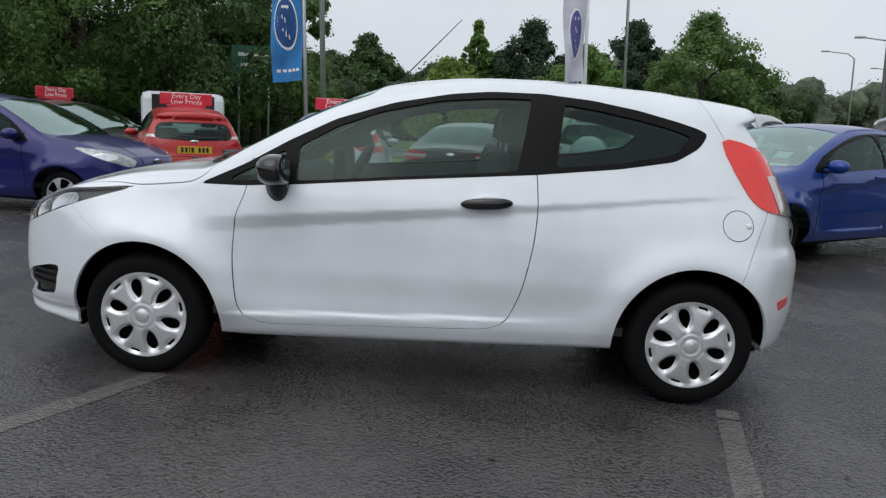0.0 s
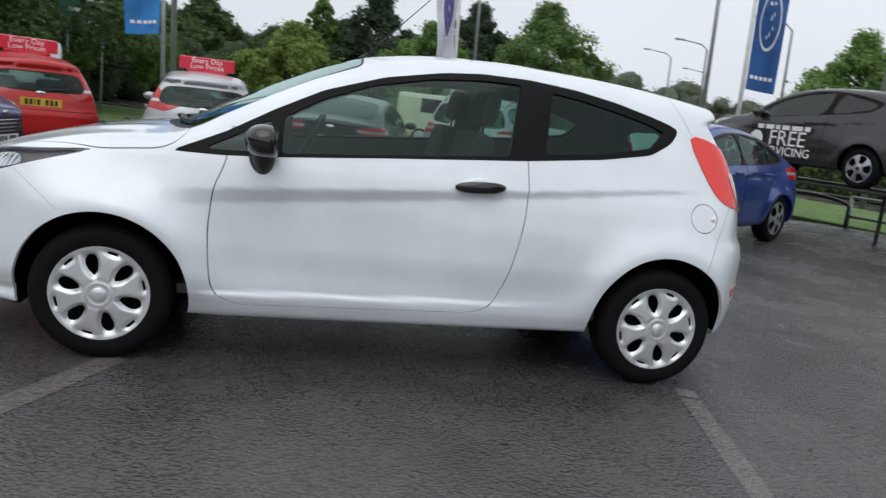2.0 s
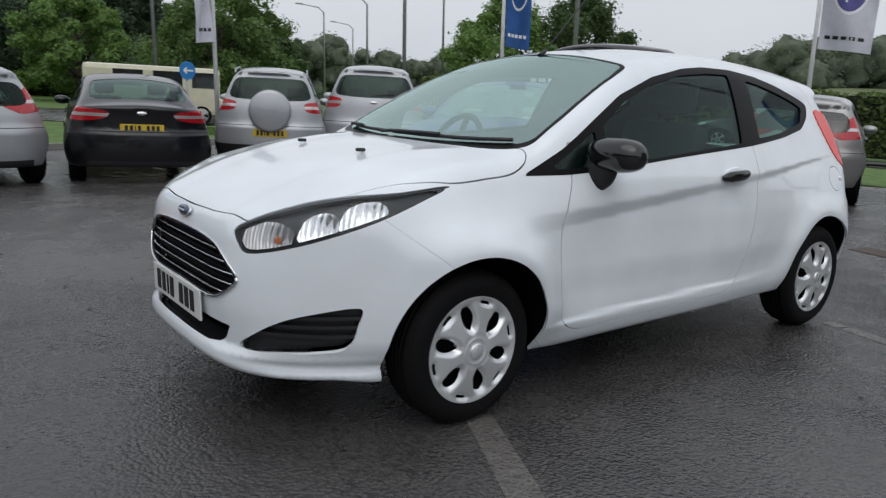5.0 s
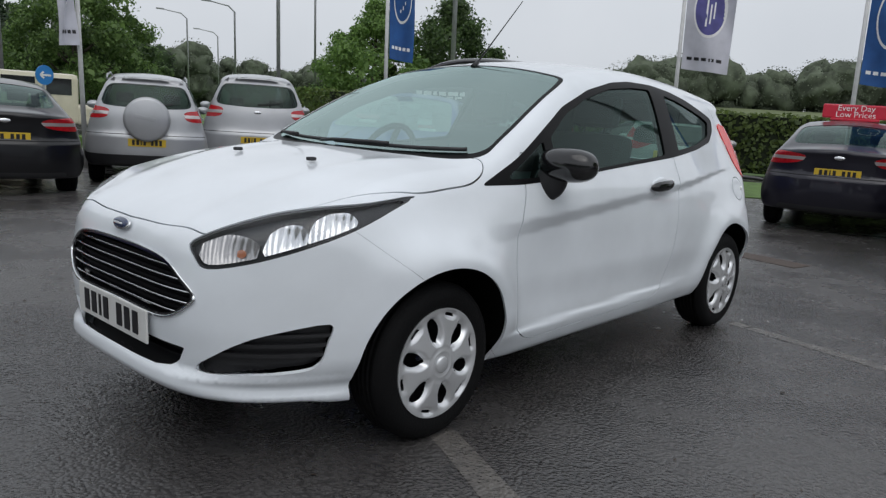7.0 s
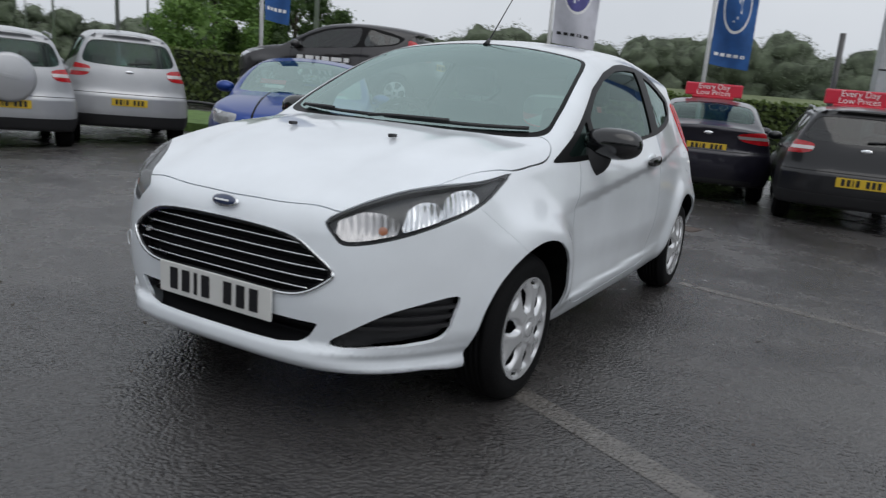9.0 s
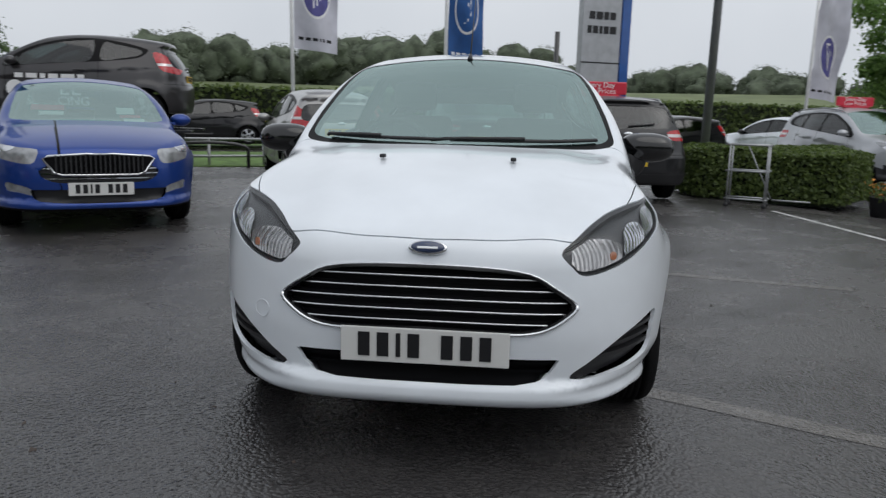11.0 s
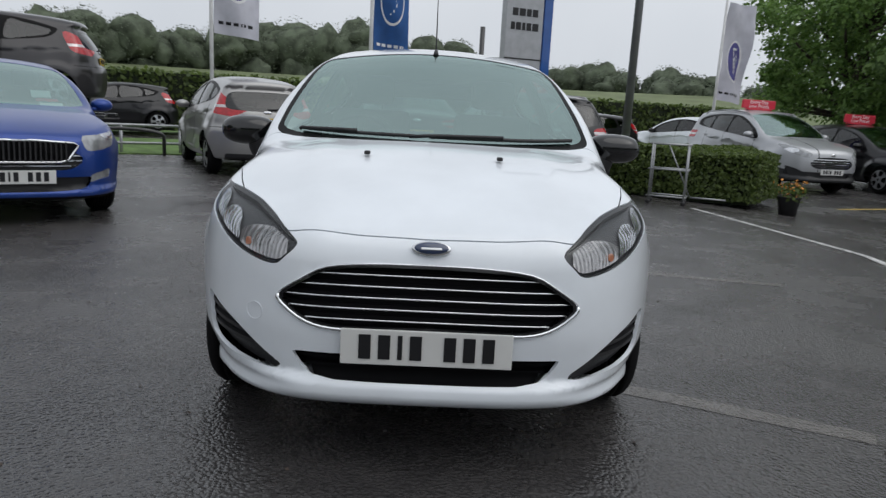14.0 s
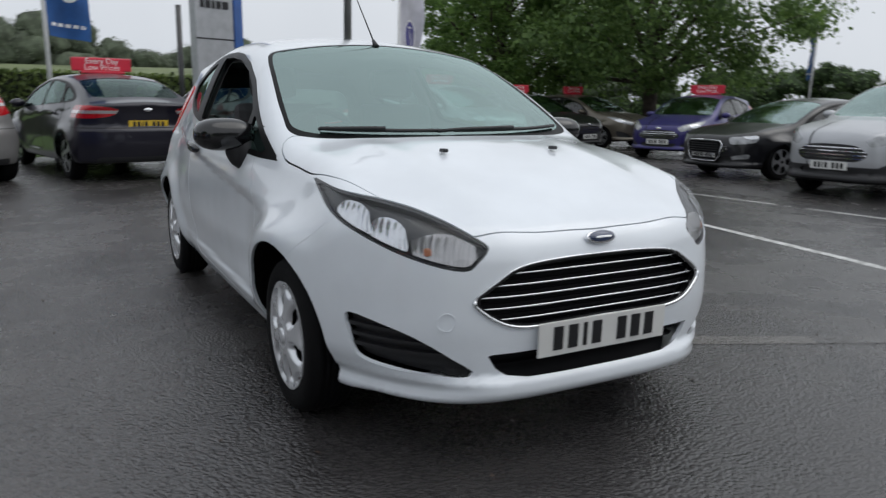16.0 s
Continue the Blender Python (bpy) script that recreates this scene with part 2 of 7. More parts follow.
def tube(bm, pts, r, n=8, r_end=None, cap=True):
    """A round bar along a line of points."""
    pts = [Vector(p) for p in pts]
    rings = []
    for i, p in enumerate(pts):
        d = (pts[min(i + 1, len(pts) - 1)] - pts[max(i - 1, 0)]).normalized()
        a = d.orthogonal().normalized() if i == 0 else (a - d * a.dot(d)).normalized()
        b = d.cross(a)
        rad = r if r_end is None else r + (r_end - r) * i / (len(pts) - 1)
        rings.append([bm.verts.new(p + (a * math.cos(k * math.tau / n) + b * math.sin(k * math.tau / n)) * rad) for k in range(n)])
    for q0, q1 in zip(rings, rings[1:]):
        for k in range(n):
            f = bm.faces.new((q0[k], q0[(k + 1) % n], q1[(k + 1) % n], q1[k]))
            f.smooth = True
    if cap:
        bm.faces.new(rings[0][::-1])
        bm.faces.new(rings[-1])


def lathe(bm, prof, n=32, axis="y", smooth=True):
    """Turn a profile of (radius, offset) round an axis."""
    rings = []
    for r, h in prof:
        ring = []
        for k in range(n):
            a = k * math.tau / n
            c, s = r * math.cos(a), r * math.sin(a)
            ring.append(bm.verts.new((c, h, s) if axis == "y" else (c, s, h)))
        rings.append(ring)
    for q0, q1 in zip(rings, rings[1:]):
        for k in range(n):
            f = bm.faces.new((q0[k], q0[(k + 1) % n], q1[(k + 1) % n], q1[k]))
            f.smooth = smooth
    bmesh.ops.recalc_face_normals(bm, faces=bm.faces)


def bars(name, parent, m, widths, height, material, gap=0.012, depth=0.003, lab=""):
    """Upright bars that stand for writing, in the plane x, z of m; each bar is a part."""
    x = -(sum(abs(w) for w in widths) + gap * (len(widths) - 1)) / 2
    for w in widths:
        if w > 0:
            key = (w, height, depth, material.name)
            if key not in LETTERS:
                bm = bmesh.new()
                box(bm, (0, 0, 0), (w, depth, height))
                me = bpy.data.meshes.new(name)
                bm.to_mesh(me)
                bm.free()
                me.materials.append(material)
                LETTERS[key] = me
            ob = new(name, LETTERS[key])
            ob.parent = parent
            ob.matrix_basis = m @ Matrix.Translation((x + w / 2, 0, 0))
        x += abs(w) + gap


LETTERS = {}


def lettering(name, text, size, material, parent, m, lab=""):
    """Raised letters as a mesh, in the plane x, z of m, read from -y."""
    key = (text, size, material.name)
    if key in LETTERS:
        ob = new(name, LETTERS[key])
        ob.parent = parent
        ob.matrix_basis = m
        return ob
    cu = bpy.data.curves.new(name, "FONT")
    cu.body, cu.size, cu.align_x, cu.align_y, cu.extrude = text, size, "CENTER", "CENTER", 0.002
    cu.resolution_u = 3
    tmp = bpy.data.objects.new(name + "_tmp", cu)
    scene.collection.objects.link(tmp)
    me = bpy.data.meshes.new_from_object(tmp.evaluated_get(bpy.context.evaluated_depsgraph_get()))
    bpy.data.objects.remove(tmp)
    bpy.data.curves.remove(cu)
    me.transform(Matrix.Rotation(radians(90), 4, "X"))
    LETTERS[key] = me
    me.materials.clear()
    me.materials.append(material)
    ob = new(name, me)
    ob.parent = parent
    ob.matrix_basis = m
    if lab:
        ob["label"] = lab
    return ob


def fill_mesh(me, verts, faces, smooth=False):
    k = faces.shape[1]
    me.vertices.add(len(verts))
    me.vertices.foreach_set("co", np.ascontiguousarray(verts, dtype=np.float32).ravel())
    me.loops.add(faces.size)
    me.loops.foreach_set("vertex_index", np.ascontiguousarray(faces, dtype=np.int32).ravel())
    me.polygons.add(len(faces))
    me.polygons.foreach_set("loop_start", np.arange(0, faces.size, k, dtype=np.int32))
    if smooth:
        me.polygons.foreach_set("use_smooth", np.ones(len(faces), dtype=bool))
    me.update(calc_edges=True)


# ---- smooth shells from solid shapes ----
class Shell:
    def __init__(self, v, n, t):
        self.v, self.n, self.t = v, n, t


def gradient(fn, p, h=0.002):
    g = np.empty_like(p)
    for i in range(3):
        a, b = p.copy(), p.copy()
        a[:, i] += h
        b[:, i] -= h
        g[:, i] = (fn(a[:, 0], a[:, 1], a[:, 2]) - fn(b[:, 0], b[:, 1], b[:, 2])) / (2 * h)
    return g


def skin(fn, lo, hi, step):
    """The surface fn = 0 as a triangle shell with exact normals."""
    axes = [np.arange(a, b + step, step) for a, b in zip(lo, hi)]
    gx, gy, gz = np.meshgrid(*axes, indexing="ij")
    f = fn(gx, gy, gz)
    s = f < 0
    nx, ny, nz = (k - 1 for k in f.shape)
    cnt = np.zeros((nx, ny, nz))
    acc = np.zeros((nx, ny, nz, 3))
    org = np.array([a[0] for a in axes])
    idx = np.stack(np.meshgrid(np.arange(nx), np.arange(ny), np.arange(nz), indexing="ij"), -1)
    corner = [(i, j, k) for i in (0, 1) for j in (0, 1) for k in (0, 1)]
    for a in corner:
        for ax in range(3):
            if a[ax]:
                continue
            b = list(a)
            b[ax] = 1
            fa = f[a[0]:a[0] + nx, a[1]:a[1] + ny, a[2]:a[2] + nz]
            fb = f[b[0]:b[0] + nx, b[1]:b[1] + ny, b[2]:b[2] + nz]
            cross = (fa < 0) != (fb < 0)
            t = np.where(cross, fa / np.where(cross, fa - fb, 1), 0)
            cnt += cross
            for d in range(3):
                acc[..., d] += np.where(cross, a[d] + (t if d == ax else 0), 0)
    act = cnt > 0
    vid = -np.ones((nx, ny, nz), int)
    vid[act] = np.arange(act.sum())
    v = org + (idx[act] + acc[act] / cnt[act][:, None]) * step
    quads = []
    for ax in range(3):
        o1, o2 = [k for k in range(3) if k != ax]
        sl_a = [slice(1, k) for k in (nx, ny, nz)]
        sl_a[ax] = slice(0, (nx, ny, nz)[ax])
        sl_b = list(sl_a)
        sl_b[ax] = slice(1, (nx, ny, nz)[ax] + 1)
        sa, sb = s[tuple(sl_a)], s[tuple(sl_b)]
        i, j, k = np.nonzero(sa != sb)
        base = np.stack((i, j, k), -1)
        for d in (o1, o2):
            base[:, d] += 1
        flip = sa[i, j, k]

        def cell(d1, d2):
            c = base.copy()
            c[:, o1] -= d1
            c[:, o2] -= d2
            return vid[c[:, 0], c[:, 1], c[:, 2]]

        q = np.stack((cell(1, 1), cell(0, 1), cell(0, 0), cell(1, 0)), -1)
        if ax == 1:
            flip = ~flip
        q[~flip] = q[~flip][:, ::-1]
        quads.append(q)
    q = np.concatenate(quads)
    for _ in range(4):
        g = gradient(fn, v)
        v = v - np.clip(fn(v[:, 0], v[:, 1], v[:, 2]) / np.maximum((g * g).sum(1), 0.05), -step, step)[:, None] * g
    g = gradient(fn, v, 0.004)
    n = g / np.maximum(np.linalg.norm(g, axis=1), 1e-6)[:, None]
    return Shell(v, n, np.concatenate((q[:, [0, 1, 2]], q[:, [0, 2, 3]])))


def compact(sh):
    used, inv = np.unique(sh.t, return_inverse=True)
    return Shell(sh.v[used], sh.n[used], inv.reshape(-1, 3))


def split(sh, phi):
    """Cut a shell along phi = 0; returns the part inside (phi < 0) and the rest."""
    phi = np.where(np.abs(phi) < 1e-5, 1e-5, phi)
    neg = phi[sh.t] < 0
    c = neg.sum(1)
    tin, tout = [sh.t[c == 3]], [sh.t[c == 0]]
    v, n = sh.v, sh.n
    mixed = (c == 1) | (c == 2)
    if mixed.any():
        tm, nm, cm = sh.t[mixed], neg[mixed], c[mixed]
        lone = np.where(cm == 1, nm.argmax(1), (~nm).argmax(1))
        r = np.arange(len(tm))
        a, b, d = tm[r, lone], tm[r, (lone + 1) % 3], tm[r, (lone + 2) % 3]
        e = np.concatenate((np.stack((a, b), 1), np.stack((a, d), 1)))
        key, inv = np.unique(np.sort(e, 1), axis=0, return_inverse=True)
        inv = inv.reshape(-1)
        t = (phi[key[:, 0]] / (phi[key[:, 0]] - phi[key[:, 1]]))[:, None]
        nv = v[key[:, 0]] * (1 - t) + v[key[:, 1]] * t
        nn = n[key[:, 0]] * (1 - t) + n[key[:, 1]] * t
        nn /= np.maximum(np.linalg.norm(nn, axis=1), 1e-6)[:, None]
        p, q = inv[:len(tm)] + len(v), inv[len(tm):] + len(v)
        v, n = np.concatenate((v, nv)), np.concatenate((n, nn))
        small = np.stack((a, p, q), 1)
        rest = np.concatenate((np.stack((p, b, d), 1), np.stack((p, d, q), 1)))
        one, two = cm == 1, np.concatenate((cm == 1, cm == 1))
        tin += [small[one], rest[~two]]
        tout += [small[~one], rest[two]]
    return compact(Shell(v, n, np.concatenate(tin))), compact(Shell(v, n, np.concatenate(tout)))


def pieces(sh):
    """The separate pieces of a shell, without slivers."""
    lab = np.arange(len(sh.v))
    while len(sh.t):
        low = lab.copy()
        np.minimum.at(low, sh.t.ravel(), np.repeat(lab[sh.t].min(1), 3))
        if (low == lab).all():
            break
        lab = low
    owner = lab[sh.t[:, 0]]
    return [compact(Shell(sh.v, sh.n, sh.t[owner == k])) for k in np.unique(owner) if (owner == k).sum() > 7]


def rounded(pts, n=5):
    """A closed smooth outline through the points."""
    p = np.array(pts, float)
    k = len(p)
    out = []
    for i in range(k):
        a, b, c, d = p[i - 1], p[i], p[(i + 1) % k], p[(i + 2) % k]
        for j in range(n):
            t = j / n
            out.append(0.5 * (2 * b + (c - a) * t + (2 * a - 5 * b + 4 * c - d) * t * t + (3 * b - a - 3 * c + d) * t ** 3))
    return np.array(out)


def fillet(pts, r=0.02, n=4):
    """A closed outline with straight sides and small rounded corners."""
    p = np.array(pts, float)
    k = len(p)
    out = []
    for i in range(k):
        a, b, c = p[i - 1], p[i], p[(i + 1) % k]
        la, lc = np.linalg.norm(a - b), np.linalg.norm(c - b)
        s = b + (a - b) / la * min(r, 0.45 * la)
        e = b + (c - b) / lc * min(r, 0.45 * lc)
        for j in range(n + 1):
            t = j / n
            out.append((1 - t) ** 2 * s + 2 * t * (1 - t) * b + t * t * e)
    return np.array(out)


def outline(u, w, poly):
    """Signed distance from (u, w) to a closed outline, negative inside."""
    best = np.full(u.shape, 1e9)
    inside = np.zeros(u.shape, bool)
    for (ax, ay), (bx, by) in zip(poly, np.roll(poly, -1, 0)):
        ex, ey = bx - ax, by - ay
        t = np.clip(((u - ax) * ex + (w - ay) * ey) / (ex * ex + ey * ey + 1e-12), 0, 1)
        best = np.minimum(best, (u - ax - t * ex) ** 2 + (w - ay - t * ey) ** 2)
        crosses = (ay > w) != (by > w)
        inside ^= crosses & (u < ex * (w - ay) / np.where(abs(ey) < 1e-12, 1e-12, ey) + ax)
    return np.where(inside, -1, 1) * np.sqrt(best)


def sheet(name, sh, material, parent, thick=0.008, push=0.0, label="", rim=True, inside=True):
    """A shell panel as a mesh part: outer skin, inner skin and a rim between."""
    if not len(sh.t):
        return None
    if material.name in PANES:
        rim = False
    v, n, t = sh.v + sh.n * push, sh.n, sh.t
    k = len(v)
    if rim:
        e = np.concatenate((t[:, [0, 1]], t[:, [1, 2]], t[:, [2, 0]]))
        es = np.sort(e, 1)
        _, first, cnt = np.unique(es, axis=0, return_index=True, return_counts=True)
        be = e[first[cnt == 1]]
        inner = v - n * thick
        m = len(be)
        a, b = v[be[:, 0]], v[be[:, 1]]
        c, d = inner[be[:, 0]], inner[be[:, 1]]
        rn = np.cross(b - a, n[be[:, 0]])
        rn /= np.maximum(np.linalg.norm(rn, axis=1), 1e-9)[:, None]
        o = 2 * k
        ar = np.arange(m)
        verts = np.concatenate((v, inner, a, b, c, d))
        norms = np.concatenate((n, -n, rn, rn, rn, rn))
        faces = np.concatenate((t, t[:, ::-1] + k, np.stack((o + m + ar, o + ar, o + 2 * m + ar), 1), np.stack((o + m + ar, o + 2 * m + ar, o + 3 * m + ar), 1)))
    else:
        verts, norms, faces = v, n, t
    if rim and not inside:
        faces = np.concatenate((faces[:len(t)], faces[2 * len(t):]))
        keep, inv = np.unique(faces, return_inverse=True)
        verts, norms, faces = verts[keep], norms[keep], inv.reshape(-1, 3)
    me = bpy.data.meshes.new(name)
    fill_mesh(me, verts, faces, True)
    me.normals_split_custom_set_from_vertices(norms.tolist())
    me.materials.append(material)
    ob = new(name, me)
    ob.parent = parent
    if label:
        ob["label"] = label
    return ob


def smax(a, b, k):
    h = np.maximum(k - np.abs(a - b), 0) / k
    return np.maximum(a, b) + h * h * k * 0.25


def step01(x, a, b):
    t = np.clip((x - a) / (b - a), 0, 1)
    return t * t * (3 - 2 * t)


def spline(pts):
    """A smooth curve through (x, y) points (monotone cubic), with flat ends."""
    xs, ys = np.array([p[0] for p in pts], float), np.array([p[1] for p in pts], float)
    h = np.diff(xs)
    s = np.diff(ys) / h
    m = np.concatenate(([s[0]], np.where(s[:-1] * s[1:] > 0, 2 * s[:-1] * s[1:] / np.where(s[:-1] + s[1:] == 0, 1, s[:-1] + s[1:]), 0), [s[-1]]))

    def f(x):
        x = np.clip(x, xs[0], xs[-1])
        i = np.clip(np.searchsorted(xs, x) - 1, 0, len(h) - 1)
        t = (x - xs[i]) / h[i]
        return (1 + 2 * t) * (1 - t) ** 2 * ys[i] + t * (1 - t) ** 2 * h[i] * m[i] + t * t * (3 - 2 * t) * ys[i + 1] + t * t * (t - 1) * h[i] * m[i + 1]

    return f


# ---- cars ----
def car_solid(sp):
    """Solid shape of a car body: front towards -x, left side towards -y."""
    top, front, rear, wide = spline(sp["top"]), spline(sp["front"]), spline(sp["rear"]), spline(sp["wide"])
    xf, xr, hub, arch = sp["xf"], sp["xr"], sp["hub"], sp["arch"]
    hw = sp["half"]

    def fn(x, y, z):
        y = np.abs(y)
        sx = sp["sx"]
        x0 = x / sx
        w = wide(z)
        w = w - sp.get("nose_taper", 0.09) * step01(-x0, 0.55, 1.35) * step01(z, 0.66 * hw, 0.9)
        w = w - sp.get("tail_taper", 0.075) * step01(x0, 0.45, 1.45) * step01(z, 0.3, 1.0)
        zc = sp["crease"][0] + sp["crease"][1] * x0
        below = zc - z
        tall = 0.052 * (1 - 0.42 * (x0 + 0.35))
        w = w - sp.get("scallop", 0.56) * tall * (np.hypot(below, 0.004) - np.hypot(below - tall, 0.004) + tall) / (2 * tall) * (1 - step01(below, 0.10, 0.46)) * step01(x0, -1.15, -0.65) * step01(-x0, -1.50, -1.2)
        low = z - (sp["sill"] + 0.03 * x0)
        w = w + 0.013 * (1 - step01(low, -0.010, 0.014)) * step01(x0, -0.92, -0.74) * step01(-x0, -0.85, -0.25)
        for cx in (xf, xr):
            r = np.hypot(x - cx, z - hub)
            w = w + sp.get("flare", 0.03) * (1.6 if cx < 0 else 1.0) * np.exp(-((r - arch - 0.02) / 0.085) ** 2) * step01(z, hub - 0.06, hub + 0.14)
        side = y - w
        e = 0.01
        xs = x - 0.15 * np.minimum(y, 0.75) ** 2 * sx * step01(x0, -1.40, -1.08) * (1 - step01(x0, -0.75, -0.2))
        g = top(xs)
        slope = (top(xs + e) - top(xs - e)) / (2 * e)
        crown = sp.get("crown", 0.05) * (y / 0.55) ** 2 * (1 - 0.50 * step01(-x0, 0.20, 0.75))
        if sp.get("ridge"):
            crown = crown - 0.007 * np.exp(-((y - 0.36 - 0.10 * (x0 + 1.9)) / 0.07) ** 2) * step01(-x0, 1.0, 1.2)
        up = (z - g + crown) / np.sqrt(1 + slope * slope)
        fc, fp = sp.get("fround", (0.335, 4.6))
        rc, rp = sp.get("rround", (0.25, 3.0))
        fr = (front(z) + fc * sx * (y / (0.745 * hw / 0.85)) ** fp) - x
        fr = fr / np.sqrt(1 + (fc * fp / 0.745 * (np.minimum(y, 0.8) / 0.745) ** (fp - 1)) ** 2)
        fr = fr + sp.get("chin", 0.0) * step01(-z, -0.37, -0.23) * (np.minimum(y, 0.8) / 0.745) ** 2
        fr = fr + sp.get("lip", 0.0) * np.exp(-((z - 0.262) / 0.032) ** 2) * step01(y, 0.36, 0.60)
        re = x - (rear(z) - rc * (y / (0.745 * hw / 0.85)) ** rp)
        re = re / np.sqrt(1 + (rc * rp / 0.745 * (np.minimum(y, 0.8) / 0.745) ** (rp - 1)) ** 2)
        bottom = sp["floor"] + 0.02 * x0 + 0.035 * step01(-x0, 1.5, 1.75) - z
        d = smax(side, up, sp.get("kroof", 0.075) - 0.033 * step01(-x0, 0.1, 0.5) * step01(x0, -1.1, -0.95))
        d = smax(d, fr, 0.05)
        d = smax(d, re, 0.05)
        return smax(d, bottom, 0.03)

    return fn


def side_cut(sh, poly, left, yside=0.2, grow=0.0):
    y = sh.v[:, 1] if left else -sh.v[:, 1]
    return split(sh, np.maximum(outline(sh.v[:, 0], sh.v[:, 2], poly) - grow, y + yside))


def corner_cut(sh, poly, left, xmax=-1.0):
    """Outline in (x + |y|, z), for what sits on a front corner."""
    y = sh.v[:, 1] if left else -sh.v[:, 1]
    return split(sh, np.maximum(np.maximum(outline(sh.v[:, 0] - y, sh.v[:, 2], poly), y + 0.15), sh.v[:, 0] - xmax))


def plan_cut(sh, poly, zmin):
    return split(sh, np.maximum(outline(sh.v[:, 0], sh.v[:, 1], poly), zmin - sh.v[:, 2]))


def band(sh, f, w):
    """The strip of a shell where |f| < w."""
    a, _ = split(sh, f(sh) - w)
    return split(a, -w - f(a))[0]


def gap_cut(sh, f, w):
    """Cut along f = 0 with a gap of 2 w; returns the inside and the rest."""
    return split(sh, f(sh) + w)[0], split(sh, f(sh) - w)[1]


def face_cut(sh, poly, x, front=True):
    d = sh.v[:, 0] - x if front else x - sh.v[:, 0]
    return split(sh, np.maximum(outline(sh.v[:, 1], sh.v[:, 2], poly), d))


def both(pts):
    """Close a half outline given for y >= 0 by its mirror image."""
    return np.array([(y, z) for y, z in pts] + [(-y, z) for y, z in reversed(pts) if abs(y) > 1e-6])


def both_x(pts):
    return np.array([(x, y) for x, y in pts] + [(x, -y) for x, y in reversed(pts) if abs(y) > 1e-6])


def backing(name, sh, material, parent, depth, label=""):
    """The dark or bright floor of an opening, set back from the skin."""
    return sheet(name, Shell(sh.v - sh.n * depth, sh.n, sh.t), material, parent, thick=0.004, label=label)


WHEEL_CACHE = {}


def wheel_parts(radius, width, rim, style):
    """Meshes of one wheel, outer face towards -y, hub at the origin."""
    key = (radius, width, rim, style)
    if key in WHEEL_CACHE:
        return WHEEL_CACHE[key]
    h = width / 2
    bm = bmesh.new()
    side = [(rim - 0.012, -h + 0.022), (rim, -h + 0.006), (rim + 0.012, -h + 0.001), (rim + (radius - rim) * 0.4, -h - 0.004), (rim + (radius - rim) * 0.72, -h), (radius - 0.012, -h + 0.012), (radius - 0.003, -h + 0.028)]
    prof = list(side)
    for k in range(5):
        g0 = -h + 0.034 + k * (width - 0.068) / 5
        g1 = g0 + (width - 0.068) / 5
        prof += [(radius, g0), (radius, g1 - 0.007), (radius - 0.007, g1 - 0.006), (radius - 0.007, g1 - 0.001)]
    prof += [(r, -o) for r, o in reversed(side)]
    lathe(bm, prof, 56 if style == "cover" else 28)
    tyre = bpy.data.meshes.new("tyre")
    bm.to_mesh(tyre)
    bm.free()
    tyre.materials.append(M_RUBBER)
    bm = bmesh.new()
    lathe(bm, [(0.02, h * 0.1), (rim - 0.03, h * 0.1), (rim - 0.02, -h + 0.04), (rim - 0.008, -h + 0.02)], 32)
    inner = bpy.data.meshes.new("rim_well")
    bm.to_mesh(inner)
    bm.free()
    inner.materials.append(M_UNDER)
    # the face: a disc in polar steps, with openings cut through it
    nr, na = (26, 144) if style == "cover" else (12, 60)
    rr = np.linspace(0.004, rim + (0.006 if style == "cover" else -0.004), nr)
    aa = np.arange(na) * math.tau / na
    R, A = np.meshgrid(rr, aa, indexing="ij")
    R, A = R.ravel(), A.ravel()
    q = R / rim
    holes = 6 if style == "cover" else 5
    per = math.tau / holes
    da = (A - (math.radians(16) if style == "cover" else 0) + per / 2) % per - per / 2
    ridge = np.cos(da * holes)
    dome = -0.012 - 0.020 * np.cos(np.clip(q, 0, 1) * 1.6)
    depth = dome + 0.013 * step01(ridge, 0.1, 0.9) * step01(q, 0.3, 0.5) * step01(-q, -0.98, -0.8)
    depth = depth + np.where((q > 0.155) & (q < 0.185), 0.006, 0) + 0.004 * step01(q, 0.27, 0.30) - 0.004 * step01(q, 0.31, 0.34)
    if style == "cover":
        far = per / 2 - np.abs(da)
        depth = depth + 0.009 * (1 - step01(np.hypot((q - 0.915) / 0.075, far * q / 0.21), 0.55, 1.0))
        depth = depth + 0.010 * (1 - step01(np.hypot((q - 0.645) / 0.30, da * q / 0.20), 0.6, 1.0)) - 0.004 * step01(q, 0.95, 0.975)
    V = np.stack((R * np.cos(A), depth - h + 0.014, R * np.sin(A)), 1)
    i, j = np.meshgrid(np.arange(nr - 1), np.arange(na), indexing="ij")
    i, j = i.ravel(), j.ravel()
    a0, a1, b1, b0 = i * na + j, i * na + (j + 1) % na, (i + 1) * na + (j + 1) % na, (i + 1) * na + j
    T = np.concatenate((np.stack((a0, a1, b1), 1), np.stack((a0, b1, b0), 1)))
    fnv = np.cross(V[T[:, 1]] - V[T[:, 0]], V[T[:, 2]] - V[T[:, 0]])
    if fnv[:, 1].sum() > 0:
        T = T[:, ::-1]
        fnv = -fnv
    N = np.zeros_like(V)
    for c in range(3):
        np.add.at(N, T[:, c], fnv)
    N /= np.maximum(np.linalg.norm(N, axis=1), 1e-9)[:, None]
    sh = Shell(V, N, T)
    dr = (q - 0.645) / 0.225
    dt = da * q / (0.125 * (1 + 0.35 * (q - 0.66) / 0.23)) if style == "cover" else da * q / 0.30
